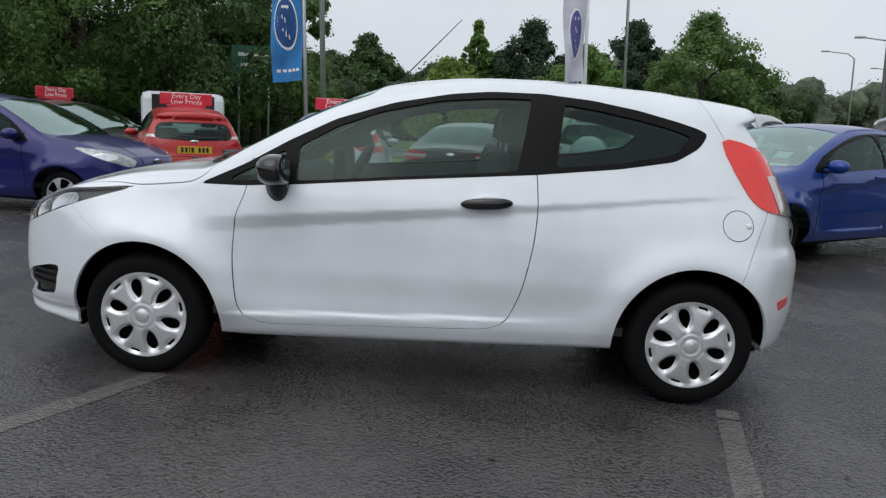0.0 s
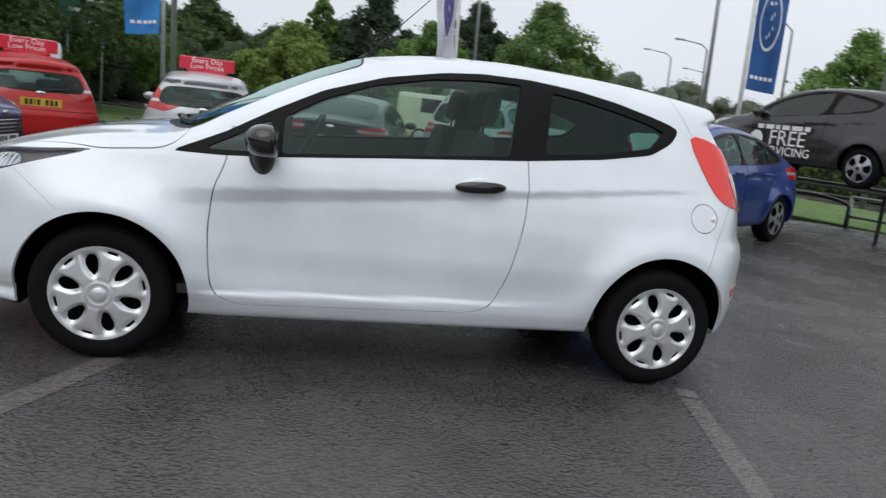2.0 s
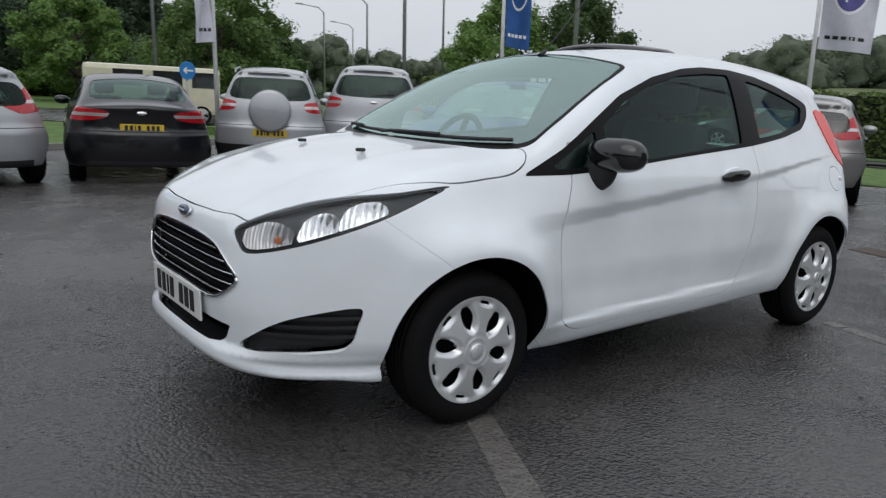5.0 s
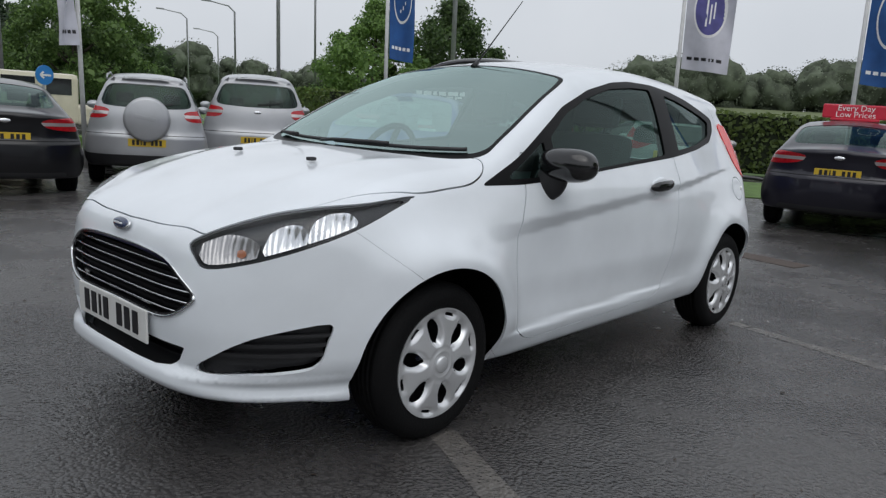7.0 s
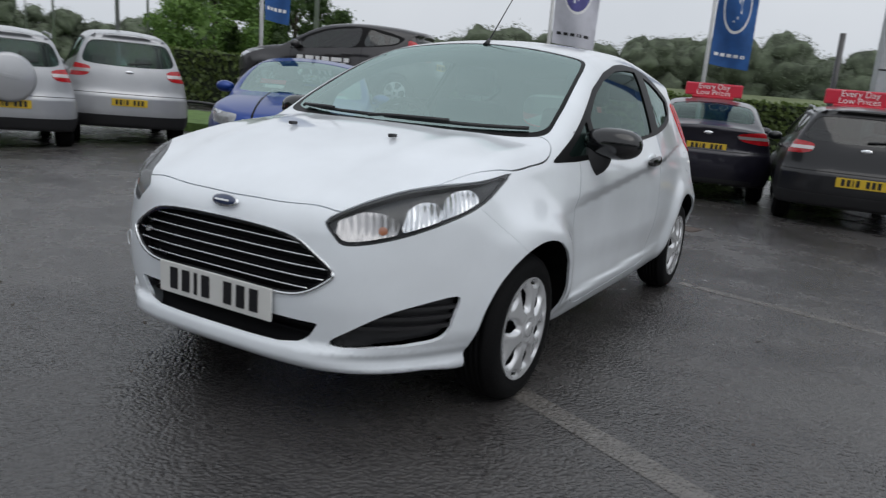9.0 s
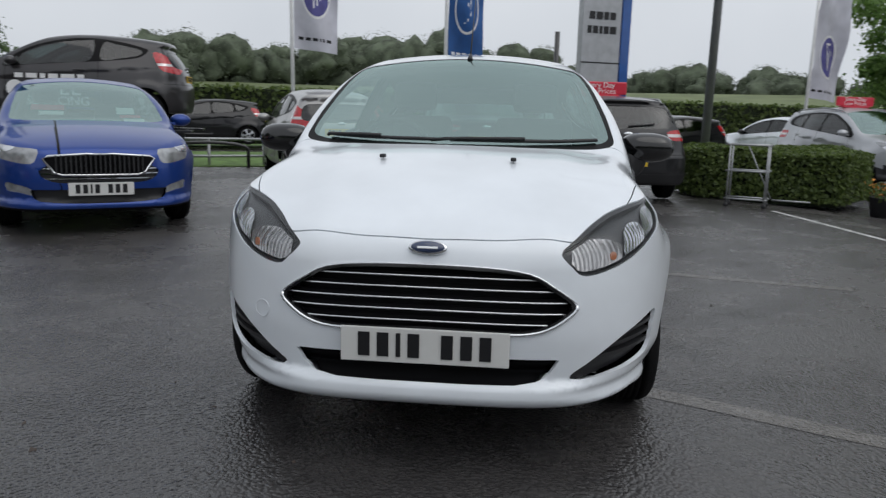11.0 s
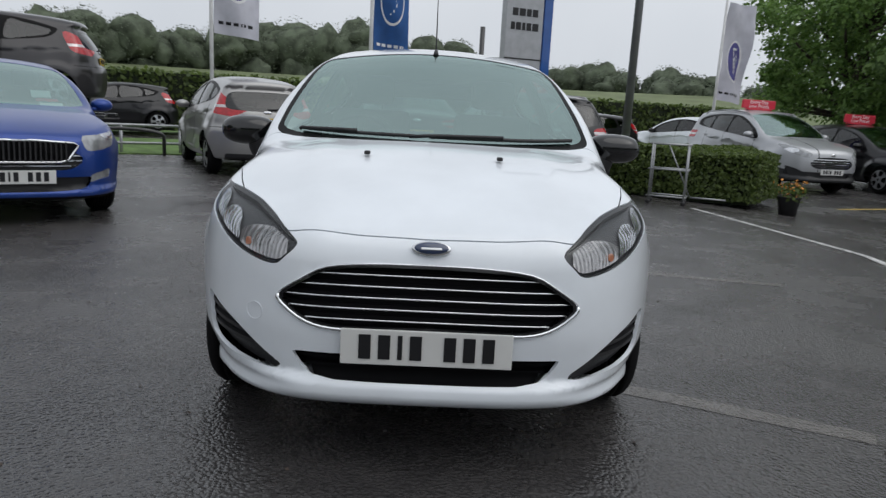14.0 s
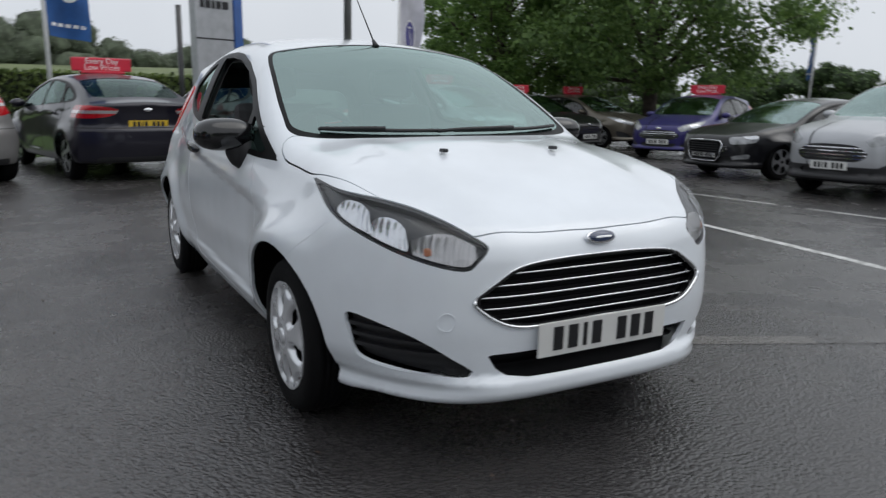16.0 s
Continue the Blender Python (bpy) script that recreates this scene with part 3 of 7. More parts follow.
    hole = (dr ** 2 + dt ** 2) - 1 if style == "cover" else np.maximum(np.abs(q - 0.64) - 0.27, np.abs(da) * holes / math.tau * 2 - 0.66 + 0.1 * q)
    hole = hole * 0.04
    _, sh = split(sh, hole)
    if style == "cover":
        r2 = np.hypot(sh.v[:, 0], sh.v[:, 2]) / rim
        a2 = np.arctan2(sh.v[:, 2], sh.v[:, 0])
        d2 = (a2 - math.radians(16)) % per - per / 2
        slot = np.maximum(np.abs(r2 - 0.915) - 0.030, np.abs(d2) * r2 - 0.115)
        _, sh = split(sh, slot)
    tmp = sheet("wheel_cover", sh, M_COVER if style == "cover" else M_ALLOY, None, thick=0.006, inside=style == "cover")
    face = tmp.data
    bpy.data.objects.remove(tmp)
    bm = bmesh.new()
    lathe(bm, [(0.001, -h - 0.022), (0.026, -h - 0.0215), (0.030, -h - 0.018), (0.030, -h - 0.008)], 24)
    cap = bpy.data.meshes.new("centre_cap")
    bm.to_mesh(cap)
    bm.free()
    cap.materials.append(M_COVER if style == "cover" else M_GLOSSBLACK)
    WHEEL_CACHE[key] = (tyre, inner, face, cap)
    return WHEEL_CACHE[key]


def add_wheel(car, x, y, hub, radius, width, rim, style, turn=0.0):
    tyre, inner, face, cap = wheel_parts(radius, width, rim, style)
    w = new("wheel", tyre)
    w.parent = car
    w.matrix_basis = pose(x, y, hub, 0, turn, 0 if y < 0 else 180)
    w["label"] = "black rubber tyre on a steel wheel"
    for nm, me in (("rim_well", inner), ("wheel_cover" if style == "cover" else "alloy_rim", face), ("centre_cap", cap)):
        o = new(nm, me)
        o.parent = w
    return w


def mirror_fn(cx, cy, cz, sx, sy, sz):
    def fn(x, y, z):
        u, v, w = (x - cx) / sx, (y - cy) / sy, (z - cz) / sz
        d = (np.abs(u) ** 2.2 + np.abs(v) ** 2.6 + np.abs(w) ** 2.4) ** (1 / 2.4) - 1
        d = d * min(sx, sz)
        back = (x - cx) - sx * 0.55 + 0.15 * (z - cz)
        return smax(d, back, 0.02)
    return fn


def number_plate(parent, m, yellow, seed):
    bm = bmesh.new()
    box(bm, (0, 0, 0), (0.52, 0.008, 0.111), bevel=0.003)
    pl = part("number_plate", bm, M_PLATEY if yellow else M_PLATEW, parent, "yellow number plate with dark bars" if yellow else "white number plate with dark bars")
    pl.matrix_basis = m
    bars("plate_mark", pl, pose(0, -0.006, 0.002), [0.036, 0.036, 0.014, 0.036, -0.022, 0.036, 0.036, 0.036], 0.076, M_INK, gap=0.0225)
    return pl


def roof_sign(m):
    """Red plastic sign board on a magnetic foot, with white letters."""
    s = empty("roof_sign", m, "red roof sign with white lettering on a car roof", "sign", "roof signs")
    bm = bmesh.new()
    box(bm, (0, 0, 0.135), (0.86, 0.05, 0.20), bevel=0.022)
    part("board", bm, M_SIGNRED, s)
    bm = bmesh.new()
    box(bm, (0, 0, 0.018), (0.62, 0.16, 0.036), bevel=0.012)
    part("foot", bm, M_SIGNRED, s)
    for side in (1, -1):
        b = pose(0, -0.0265 * side, 0, 0, 0, 0 if side > 0 else 180)
        lettering("lettering", "Every Day", 0.115, M_SIGNWHITE, s, b @ pose(0, 0, 0.18))
        lettering("lettering", "Low Prices", 0.115, M_SIGNWHITE, s, b @ pose(0, 0, 0.088))
    return s


def seat(car, x, y, z0):
    bm = bmesh.new()
    box(bm, (x, y, z0 + 0.05), (0.5, 0.48, 0.16), bevel=0.05)
    s = part("seat", bm, M_SEAT, car, "dark grey fabric seat")
    bm = bmesh.new()
    box(bm, (x + 0.30, y, z0 + 0.38), (0.13, 0.46, 0.62), Euler((0, radians(14), 0)).to_matrix(), bevel=0.05)
    part("backrest", bm, M_SEAT, s)
    bm = bmesh.new()
    box(bm, (x + 0.405, y, z0 + 0.80), (0.09, 0.26, 0.17), Euler((0, radians(10), 0)).to_matrix(), bevel=0.04)
    for dy in (-0.06, 0.06):
        tube(bm, [(x + 0.38, y + dy, z0 + 0.62), (x + 0.40, y + dy, z0 + 0.78)], 0.006, 6)
    part("headrest", bm, M_SEAT, s)


def cabin(car, sp, sh_open):
    """Dashboard, seats, steering wheel and dark lining, seen through the glass."""
    k, zb = sp["sx"], sp["belt"]
    sh_open = split(sh_open, 0.80 - sh_open.v[:, 2])[0]
    sheet("cabin_lining", Shell(sh_open.v - sh_open.n * 0.035, sh_open.n, sh_open.t), M_LINER, car, rim=False)
    bm = bmesh.new()
    box(bm, (-0.86 * k, 0, zb - 0.10), (0.42, 1.28, 0.22), Euler((0, radians(-9), 0)).to_matrix(), bevel=0.05)
    box(bm, (-0.68 * k, 0, zb - 0.28), (0.25, 1.3, 0.35), bevel=0.04)
    part("dashboard", bm, M_DASH, car)
    bm = bmesh.new()
    pts = [(0.185 * math.cos(a), 0.185 * math.sin(a), 0) for a in np.linspace(0, math.tau, 33)]
    tube(bm, pts, 0.016, 8, cap=False)
    box(bm, (0, 0, -0.01), (0.13, 0.10, 0.04), bevel=0.015)
    box(bm, (0, 0, -0.005), (0.35, 0.035, 0.018), bevel=0.006)
    st = part("steering_wheel", bm, M_DASH, car)
    st.matrix_basis = Matrix.Translation((-0.46 * k, 0.36, zb - 0.02)) @ Matrix.Rotation(radians(-64), 4, "Y")
    for y in (-0.36, 0.36):
        seat(car, -0.02 * k, y, 0.42)
    bm = bmesh.new()
    box(bm, (0.95 * k, 0, 0.55), (0.5, 1.2, 0.3), bevel=0.05)
    box(bm, (1.2 * k, 0, 0.75), (0.14, 1.2, 0.42), Euler((0, radians(14), 0)).to_matrix(), bevel=0.05)
    part("rear_bench", bm, M_SEAT, car)
    bm = bmesh.new()
    box(bm, (0.1, 0, 0.3), (2.6 * k, 1.4, 0.04))
    part("cabin_floor", bm, M_LINER, car)


def base_spec():
    return dict(
        sx=1.0, half=0.85, xf=-1.2445, xr=1.2445, hub=0.285, arch=0.350, floor=0.215, belt=0.93, sill=0.345,
        crease=(0.835, 0.085),
        top=[(-2.10, 0.60), (-2.02, 0.700), (-1.955, 0.748), (-1.85, 0.800), (-1.70, 0.862), (-1.55, 0.908), (-1.40, 0.945), (-1.25, 0.972), (-1.10, 0.993), (-1.05, 1.008), (-0.85, 1.115), (-0.6, 1.243), (-0.4, 1.335), (-0.22, 1.400), (0.0, 1.437), (0.25, 1.458), (0.5, 1.462), (0.8, 1.450), (1.1, 1.430), (1.35, 1.402), (1.55, 1.372), (1.72, 1.34)],
        front=[(0.15, -1.95), (0.21, -2.01), (0.255, -2.040), (0.282, -2.036), (0.312, -2.008), (0.36, -2.012), (0.46, -2.022), (0.56, -2.018), (0.66, -2.006), (0.72, -1.995), (0.78, -1.97), (0.9, -1.9), (1.6, -1.6)],
        rear=[(0.15, 1.76), (0.25, 1.82), (0.33, 1.85), (0.45, 1.870), (0.62, 1.872), (0.68, 1.860), (0.74, 1.83), (0.85, 1.81), (0.95, 1.775), (1.1, 1.69), (1.22, 1.595), (1.265, 1.565), (1.30, 1.605), (1.36, 1.595), (1.6, 1.57)],
        wide=[(0.10, 0.70), (0.20, 0.745), (0.25, 0.775), (0.32, 0.800), (0.42, 0.808), (0.55, 0.830), (0.68, 0.836), (0.78, 0.828), (0.86, 0.812), (0.92, 0.790), (1.0, 0.757), (1.1, 0.715), (1.2, 0.668), (1.3, 0.615), (1.4, 0.545), (1.5, 0.46)],
        dlo=[(-1.005, 0.897), (-0.79, 0.998), (-0.60, 1.110), (-0.40, 1.214), (-0.14, 1.300), (0.12, 1.352), (0.30, 1.37), (0.53, 1.37), (0.76, 1.35), (0.97, 1.315), (1.15, 1.272), (1.25, 1.243), (1.295, 1.22), (1.25, 1.155), (1.14, 1.092), (0.89, 1.05), (0.50, 1.008), (-0.11, 0.958), (-0.55, 0.918), (-0.80, 0.900)],
        panes=[[(-0.555, 0.932), (-0.555, 1.085), (-0.39, 1.182), (-0.19, 1.258), (0.07, 1.318), (0.30, 1.340), (0.485, 1.343), (0.43, 1.02), (-0.11, 0.972)],
               [(0.60, 1.045), (0.635, 1.325), (0.79, 1.305), (0.99, 1.268), (1.13, 1.235), (1.215, 1.205), (1.14, 1.125), (0.89, 1.075)],
               [(-0.88, 0.918), (-0.610, 0.932), (-0.610, 1.070), (-0.73, 1.000)]],
        screen=[(-1.125, 0), (-1.118, 0.13), (-1.100, 0.26), (-1.070, 0.38), (-1.035, 0.49), (-0.993, 0.585), (-0.945, 0.655), (-0.90, 0.680), (-0.72, 0.660), (-0.55, 0.630), (-0.38, 0.598), (-0.272, 0.570), (-0.240, 0.545), (-0.222, 0.30), (-0.214, 0)],
        rear_glass=[(0, 1.22), (0.35, 1.215), (0.50, 1.19), (0.56, 1.10), (0.55, 0.97), (0.3, 0.945), (0, 0.94)],
        bonnet=[(-1.968, 0), (-1.962, 0.20), (-1.940, 0.440), (-1.905, 0.52), (-1.78, 0.60), (-1.62, 0.655), (-1.45, 0.695), (-1.305, 0.715), (-1.15, 0.722), (-1.03, 0.734), (-0.965, 0.726), (-0.935, 0.67), (-0.985, 0.58), (-1.025, 0.49), (-1.06, 0.38), (-1.092, 0.26), (-1.112, 0.13), (-1.12, 0)],
        headlamp=[(-1.568, 0.703), (-1.52, 0.730), (-1.42, 0.763), (-1.30, 0.792), (-1.18, 0.816), (-1.00, 0.840), (-0.80, 0.852), (-0.598, 0.868), (-0.70, 0.825), (-0.88, 0.762), (-1.10, 0.704), (-1.30, 0.662), (-1.48, 0.638), (-1.535, 0.664)],
        fog=[(-1.525, 0.312), (-1.44, 0.368), (-1.30, 0.425), (-1.15, 0.458), (-0.935, 0.482), (-0.945, 0.42), (-0.985, 0.345), (-1.10, 0.322), (-1.30, 0.312)],
        grille=[(0, 0.662), (0.18, 0.659), (0.31, 0.645), (0.385, 0.607), (0.458, 0.552), (0.435, 0.515), (0.37, 0.475), (0.29, 0.458), (0.15, 0.458), (0, 0.460)],
        intake=[(0, 0.378), (0.2, 0.378), (0.415, 0.378), (0.385, 0.33), (0.350, 0.306), (0.28, 0.296), (0.14, 0.294), (0, 0.294)],
        tail=[(1.355, 1.19), (1.50, 1.168), (1.68, 1.05), (1.76, 0.955), (1.74, 0.862), (1.64, 0.876), (1.52, 0.905), (1.445, 0.99)],
        door=[(-0.775, 0.880), (-0.822, 0.77), (-0.835, 0.61), (-0.825, 0.46), (-0.805, 0.32), (-0.70, 0.272), (0.33, 0.308), (0.42, 0.35), (0.475, 0.49), (0.515, 0.69), (0.528, 0.84), (0.515, 1.05), (0.30, 1.42), (-0.30, 1.30), (-0.77, 1.06)],
    )


def refined(sh):
    """A shell with each triangle cut into four."""
    e = np.sort(np.concatenate((sh.t[:, [0, 1]], sh.t[:, [1, 2]], sh.t[:, [2, 0]])), 1)
    key, inv = np.unique(e, axis=0, return_inverse=True)
    m = len(sh.t)
    ab, bc, ca = (inv.reshape(-1)[i * m:(i + 1) * m] + len(sh.v) for i in range(3))
    a, b, c = sh.t.T
    n = np.concatenate((sh.n, sh.n[key].sum(1)))
    n /= np.linalg.norm(n, axis=1)[:, None]
    t = np.concatenate([np.stack(q, 1) for q in ((a, ab, ca), (ab, b, bc), (ca, bc, c), (ab, bc, ca))])
    return Shell(np.concatenate((sh.v, sh.v[key].mean(1))), n, t)


def lamp_bowl(name, lamp, line, u0, u1, cu, cz, material, rib, parent):
    """A ribbed reflector bowl set behind a headlamp's lens."""
    sh = refined(refined(lamp))

    def inside(s):
        u, z = s.v[:, 0] + np.abs(s.v[:, 1]), s.v[:, 2]
        slant = 0.35 * (z - cz)
        oval = (np.sqrt(((u - (u0 + u1) / 2 - slant) / ((u1 - u0) * 0.56)) ** 2 + ((z - cz) / 0.062) ** 2) - 1) * 0.05
        return np.maximum(np.maximum(np.maximum(outline(u, z, line) + 0.013, u0 + slant - u), u - slant - u1), oval)

    bowl = split(sh, inside(sh))[0]
    u, z = bowl.v[:, 0] + np.abs(bowl.v[:, 1]), bowl.v[:, 2]
    dep = 0.010 + 0.006 * np.clip(((u - cu) / 0.10) ** 2 + ((z - cz) / 0.05) ** 2, 0, 1)
    tilt = bowl.n.copy()
    tilt[:, 2] += 0.16 + 0.62 * np.clip((cz - z) / 0.045, -1, 1) + 0.10 * np.sin(u * 190)
    along = 0.45 * np.clip((cu - u) / 0.09, -1, 1) + 0.24 * np.sign(np.sin(u * math.tau / rib))
    tilt[:, 0] += along * 0.6
    tilt[:, 1] += along * 0.6 * np.sign(bowl.v[:, 1])
    tilt /= np.linalg.norm(tilt, axis=1)[:, None]
    sheet(name, Shell(bowl.v - bowl.n * dep[:, None], tilt, bowl.t), material, parent, rim=False)


def white_hatchback():
    sp = base_spec()
    sp.update(ridge=True, chin=0.030, lip=0.032)
    car = empty("hatchback_car", pose(0, 0, 0), "white three-door hatchback with black mirrors parked on wet asphalt", "car")
    sh = skin(car_solid(sp), (-2.14, -0.98, 0.1), (2.02, 0.98, 1.56), 0.0165)
    hub, arch = sp["hub"], sp["arch"]
    # wheel arches and floor
    for cx in (sp["xf"], sp["xr"]):
        _, sh = split(sh, np.maximum(np.hypot(sh.v[:, 0] - cx, sh.v[:, 2] - hub) - arch, 0.45 - np.abs(sh.v[:, 1])))
    under, sh = split(sh, sh.v[:, 2] - 0.208)
    sheet("underbody", under, M_UNDER, car, inside=False)
    # glass
    lining = sh
    for left in (True, False):
        dlo, sh = side_cut(sh, fillet(sp["dlo"], 0.03), left)
        for i, pane in enumerate(sp["panes"]):
            g, dlo = side_cut(dlo, fillet(pane, 0.018), left)
            if not left and i == 0:
                continue
            sheet("door_window" if i == 0 else "quarter_window", g, M_GLASS, car, thick=0.004, push=-0.006)
            _, lining = side_cut(lining, fillet(pane, 0.018), left)
        if not left:
            _, lining = side_cut(lining, fillet(sp["panes"][0], 0.018), left)
        sheet("window_trim", dlo, M_TRIM, car, thick=0.012, push=0.001, label="satin black window surround")
    scr = fillet(both_x(sp["screen"]), 0.03)
    seal, sh = plan_cut(sh, scr, 0.93)
    inner = fillet(both_x([(x + 0.030 if x < -0.8 else x - 0.012 if x > -0.3 else x, y * 0.968) for x, y in sp["screen"]]), 0.03)
    wind, seal = plan_cut(seal, inner, 0.9)
    sheet("windscreen", wind, M_WSCREEN, car, thick=0.005, push=-0.003)
    sheet("windscreen_seal", seal, M_TRIM, car, thick=0.008, push=-0.002)
    _, lining = plan_cut(lining, inner, 0.9)
    rg = rounded(both(sp["rear_glass"]), 3)
    g, sh = face_cut(sh, rg, 1.2, False)
    sheet("rear_window", g, M_GLASS, car, thick=0.005, push=-0.004)
    _, lining = face_cut(lining, rg, 1.2, False)
    # front openings
    g, sh = face_cut(sh, rounded(both(sp["grille"]), 3), -1.6)
    grille_sh = g
    backing("grille_backing", g, M_GRILLE, car, 0.055)
    g, sh = face_cut(sh, both(sp["intake"]), -1.6)
    backing("lower_intake", g, M_GRILLE, car, 0.05)
    intake_sh = g
    lamps = []
    for left in (True, False):
        lamp, sh = corner_cut(sh, rounded(sp["headlamp"], 3), left, -1.1)
        lamps.append((lamp, left))
        fog, sh = corner_cut(sh, rounded(sp["fog"], 3), left, -1.1)
        f = backing("fog_surround", fog, M_BLACKPL, car, 0.035, "black ribbed plastic bumper insert")
        for q in range(3):
            z0 = 0.377 + 0.032 * q
            rib = band(fog, lambda s: s.v[:, 2] - z0 - 0.02 * (s.v[:, 0] + 1.8), 0.006)
            if len(rib.t):
                sheet("rib", Shell(rib.v - rib.n * 0.012, rib.n, rib.t), M_BLACKPL, f, thick=0.022)
    # bonnet, doors, lamps, bumpers
    bon = fillet(both_x(sp["bonnet"]), 0.03)
    bonnet, sh = gap_cut(sh, lambda s: np.maximum(outline(s.v[:, 0], s.v[:, 1], bon), 0.66 - s.v[:, 2]), 0.0020)
    sheet("bonnet", bonnet, M_WHITE, car, thick=0.02)
    door_poly = fillet(sp["door"], 0.06)
    for left in (True, False):
        sg = 1 if left else -1
        d, sh = gap_cut(sh, lambda s: np.maximum(np.maximum(outline(s.v[:, 0], s.v[:, 2], door_poly), s.v[:, 2] - 1.02), sg * s.v[:, 1] + 0.3), 0.0022)
        door = sheet("door", d, M_WHITE, car, thick=0.02, label="white painted door")
        door_handle(car, door, left)
        tail, sh = side_cut(sh, rounded(sp["tail"], 3), left, 0.15)
        tl = sheet("tail_lamp", tail, M_RED, car, thick=0.02, push=0.006, label="red tail lamp with a clear lens at its foot")
        clear, _ = split(tail, np.maximum(1.535 + 0.41 * (1.07 - tail.v[:, 2]) - tail.v[:, 0], tail.v[:, 2] - 1.045))
        if len(clear.t):
            sheet("clear_lens", clear, M_CLEARLAMP, tl, thick=0.004, push=0.0105)
        refl = np.array([(1.63, 0.492), (1.72, 0.502), (1.72, 0.462), (1.645, 0.447)])
        r, sh = side_cut(sh, refl, left, 0.15)
        sheet("rear_reflector", r, M_RED, car, thick=0.01, push=0.002)
    # shut lines of bumpers, fuel flap and tailgate
    bump, sh = gap_cut(sh, lambda s: np.maximum(s.v[:, 0] - (-1.43 - 1.36 * (s.v[:, 2] - 0.642)), s.v[:, 2] - 0.88), 0.0009)
    sheet("front_bumper", bump, M_WHITE, car, thick=0.014, label="white painted front bumper")
    rb, sh = gap_cut(sh, lambda s: np.maximum(1.43 + 0.38 * (s.v[:, 2] - 0.58) - s.v[:, 0], s.v[:, 2] - 0.90), 0.0014)
    sheet("rear_bumper", rb, M_WHITE, car, thick=0.014)
    spo, sh = gap_cut(sh, lambda s: np.maximum(1.29 - 0.55 * (s.v[:, 2] - 1.34) - s.v[:, 0], 1.17 - s.v[:, 2]), 0.0014)
    sheet("roof_spoiler", spo, M_WHITE, car, thick=0.012)
    flap, sh = gap_cut(sh, lambda s: np.maximum(np.hypot(s.v[:, 0] - 1.415, s.v[:, 2] - 0.828) - 0.066, s.v[:, 1] + 0.3), 0.0018)
    sheet("fuel_flap", flap, M_WHITE, car, thick=0.006)
    sheet("body", sh, M_WHITE, car, thick=0.012, label="white painted bodyshell with roof and wings")
    lo = lining.v[:, 2]
    lining, _ = split(lining, 0.30 - lo)
    cabin(car, sp, lining)
    # headlamps
    lamp_line = rounded(sp["headlamp"], 3)
    for lamp, left in lamps:
        b = backing("headlamp", lamp, M_LAMPDARK, car, 0.022, "headlamp with a clear lens and dark bezel")
        sheet("lens", lamp, M_LENS, b, thick=0.003, push=-0.001)
        rim = split(lamp, -0.006 - outline(lamp.v[:, 0] + np.abs(lamp.v[:, 1]), lamp.v[:, 2], lamp_line))[0]
        sheet("lens_edge", rim, M_BLACKPL, b, thick=0.02, push=-0.005)
        for nm, u0, u1, cu, cz, mt, fine in (("indicator_bowl", -1.525, -1.255, -1.33, 0.692, M_LAMPGREY, 0.020), ("dip_bowl", -1.225, -1.050, -1.12, 0.732, M_REFLECTOR, 0.024), ("main_bowl", -1.040, -0.845, -0.955, 0.772, M_REFLECTOR, 0.024)):
            lamp_bowl(nm, lamp, lamp_line, u0, u1, cu, cz, mt, fine, b)
        for nm, cu, cz, ru, rz, mt in (("indicator_bulb", -1.325, 0.694, 0.022, 0.014, M_AMBER),):
            u, z = lamp.v[:, 0] + np.abs(lamp.v[:, 1]), lamp.v[:, 2]
            spot = split(lamp, (np.sqrt(((u - cu) / ru) ** 2 + ((z - cz) / rz) ** 2) - 1) * 0.02)[0]
            if len(spot.t):
                sheet(nm, Shell(spot.v - spot.n * 0.008, spot.n, spot.t), mt, b, thick=0.01)
    grille_bars(car, sp, grille_sh, intake_sh)
    # wheels
    solid = car_solid(sp)
    for x, y in ((sp["xf"], -0.724), (sp["xf"], 0.724), (sp["xr"], -0.71), (sp["xr"], 0.71)):
        add_wheel(car, x, y, hub, 0.285, 0.178, 0.193, "cover", 31)
        bm = bmesh.new()
        s = -1 if y < 0 else 1
        n = 20
        angles = np.linspace(-0.05, math.pi + 0.05, n)
        ys = np.linspace(0.55, 0.95, 400)
        lip = []
        for a in angles:
            f = solid(np.full(400, x + (arch + 0.006) * math.cos(a)), ys, np.full(400, hub + (arch + 0.006) * math.sin(a)))
            lip.append(max(0.56, float(ys[np.argmax(f > 0)]) - 0.012))
        ring = [[bm.verts.new((x + (arch + g) * math.cos(a), (lip[i] if yy is None else min(yy, lip[i])) * s, hub + (arch + g) * math.sin(a))) for i, a in enumerate(angles)] for yy, g in ((0.40, 0.012), (0.70, 0.012), (None, 0.004))]
        for i in range(n - 1):
            for r0, r1 in zip(ring, ring[1:]):
                bm.faces.new((r0[i], r0[i + 1], r1[i + 1], r1[i]))
        bm.faces.new(ring[0])
        bmesh.ops.solidify(bm, geom=bm.faces[:], thickness=0.004)
        part("arch_liner", bm, M_UNDER, car)
    bm = bmesh.new()
    box(bm, (0, 0, 0.24), (3.3, 1.05, 0.10), bevel=0.02)
    part("floor_pan", bm, M_UNDER, car)
    details(car, sp)
    return car


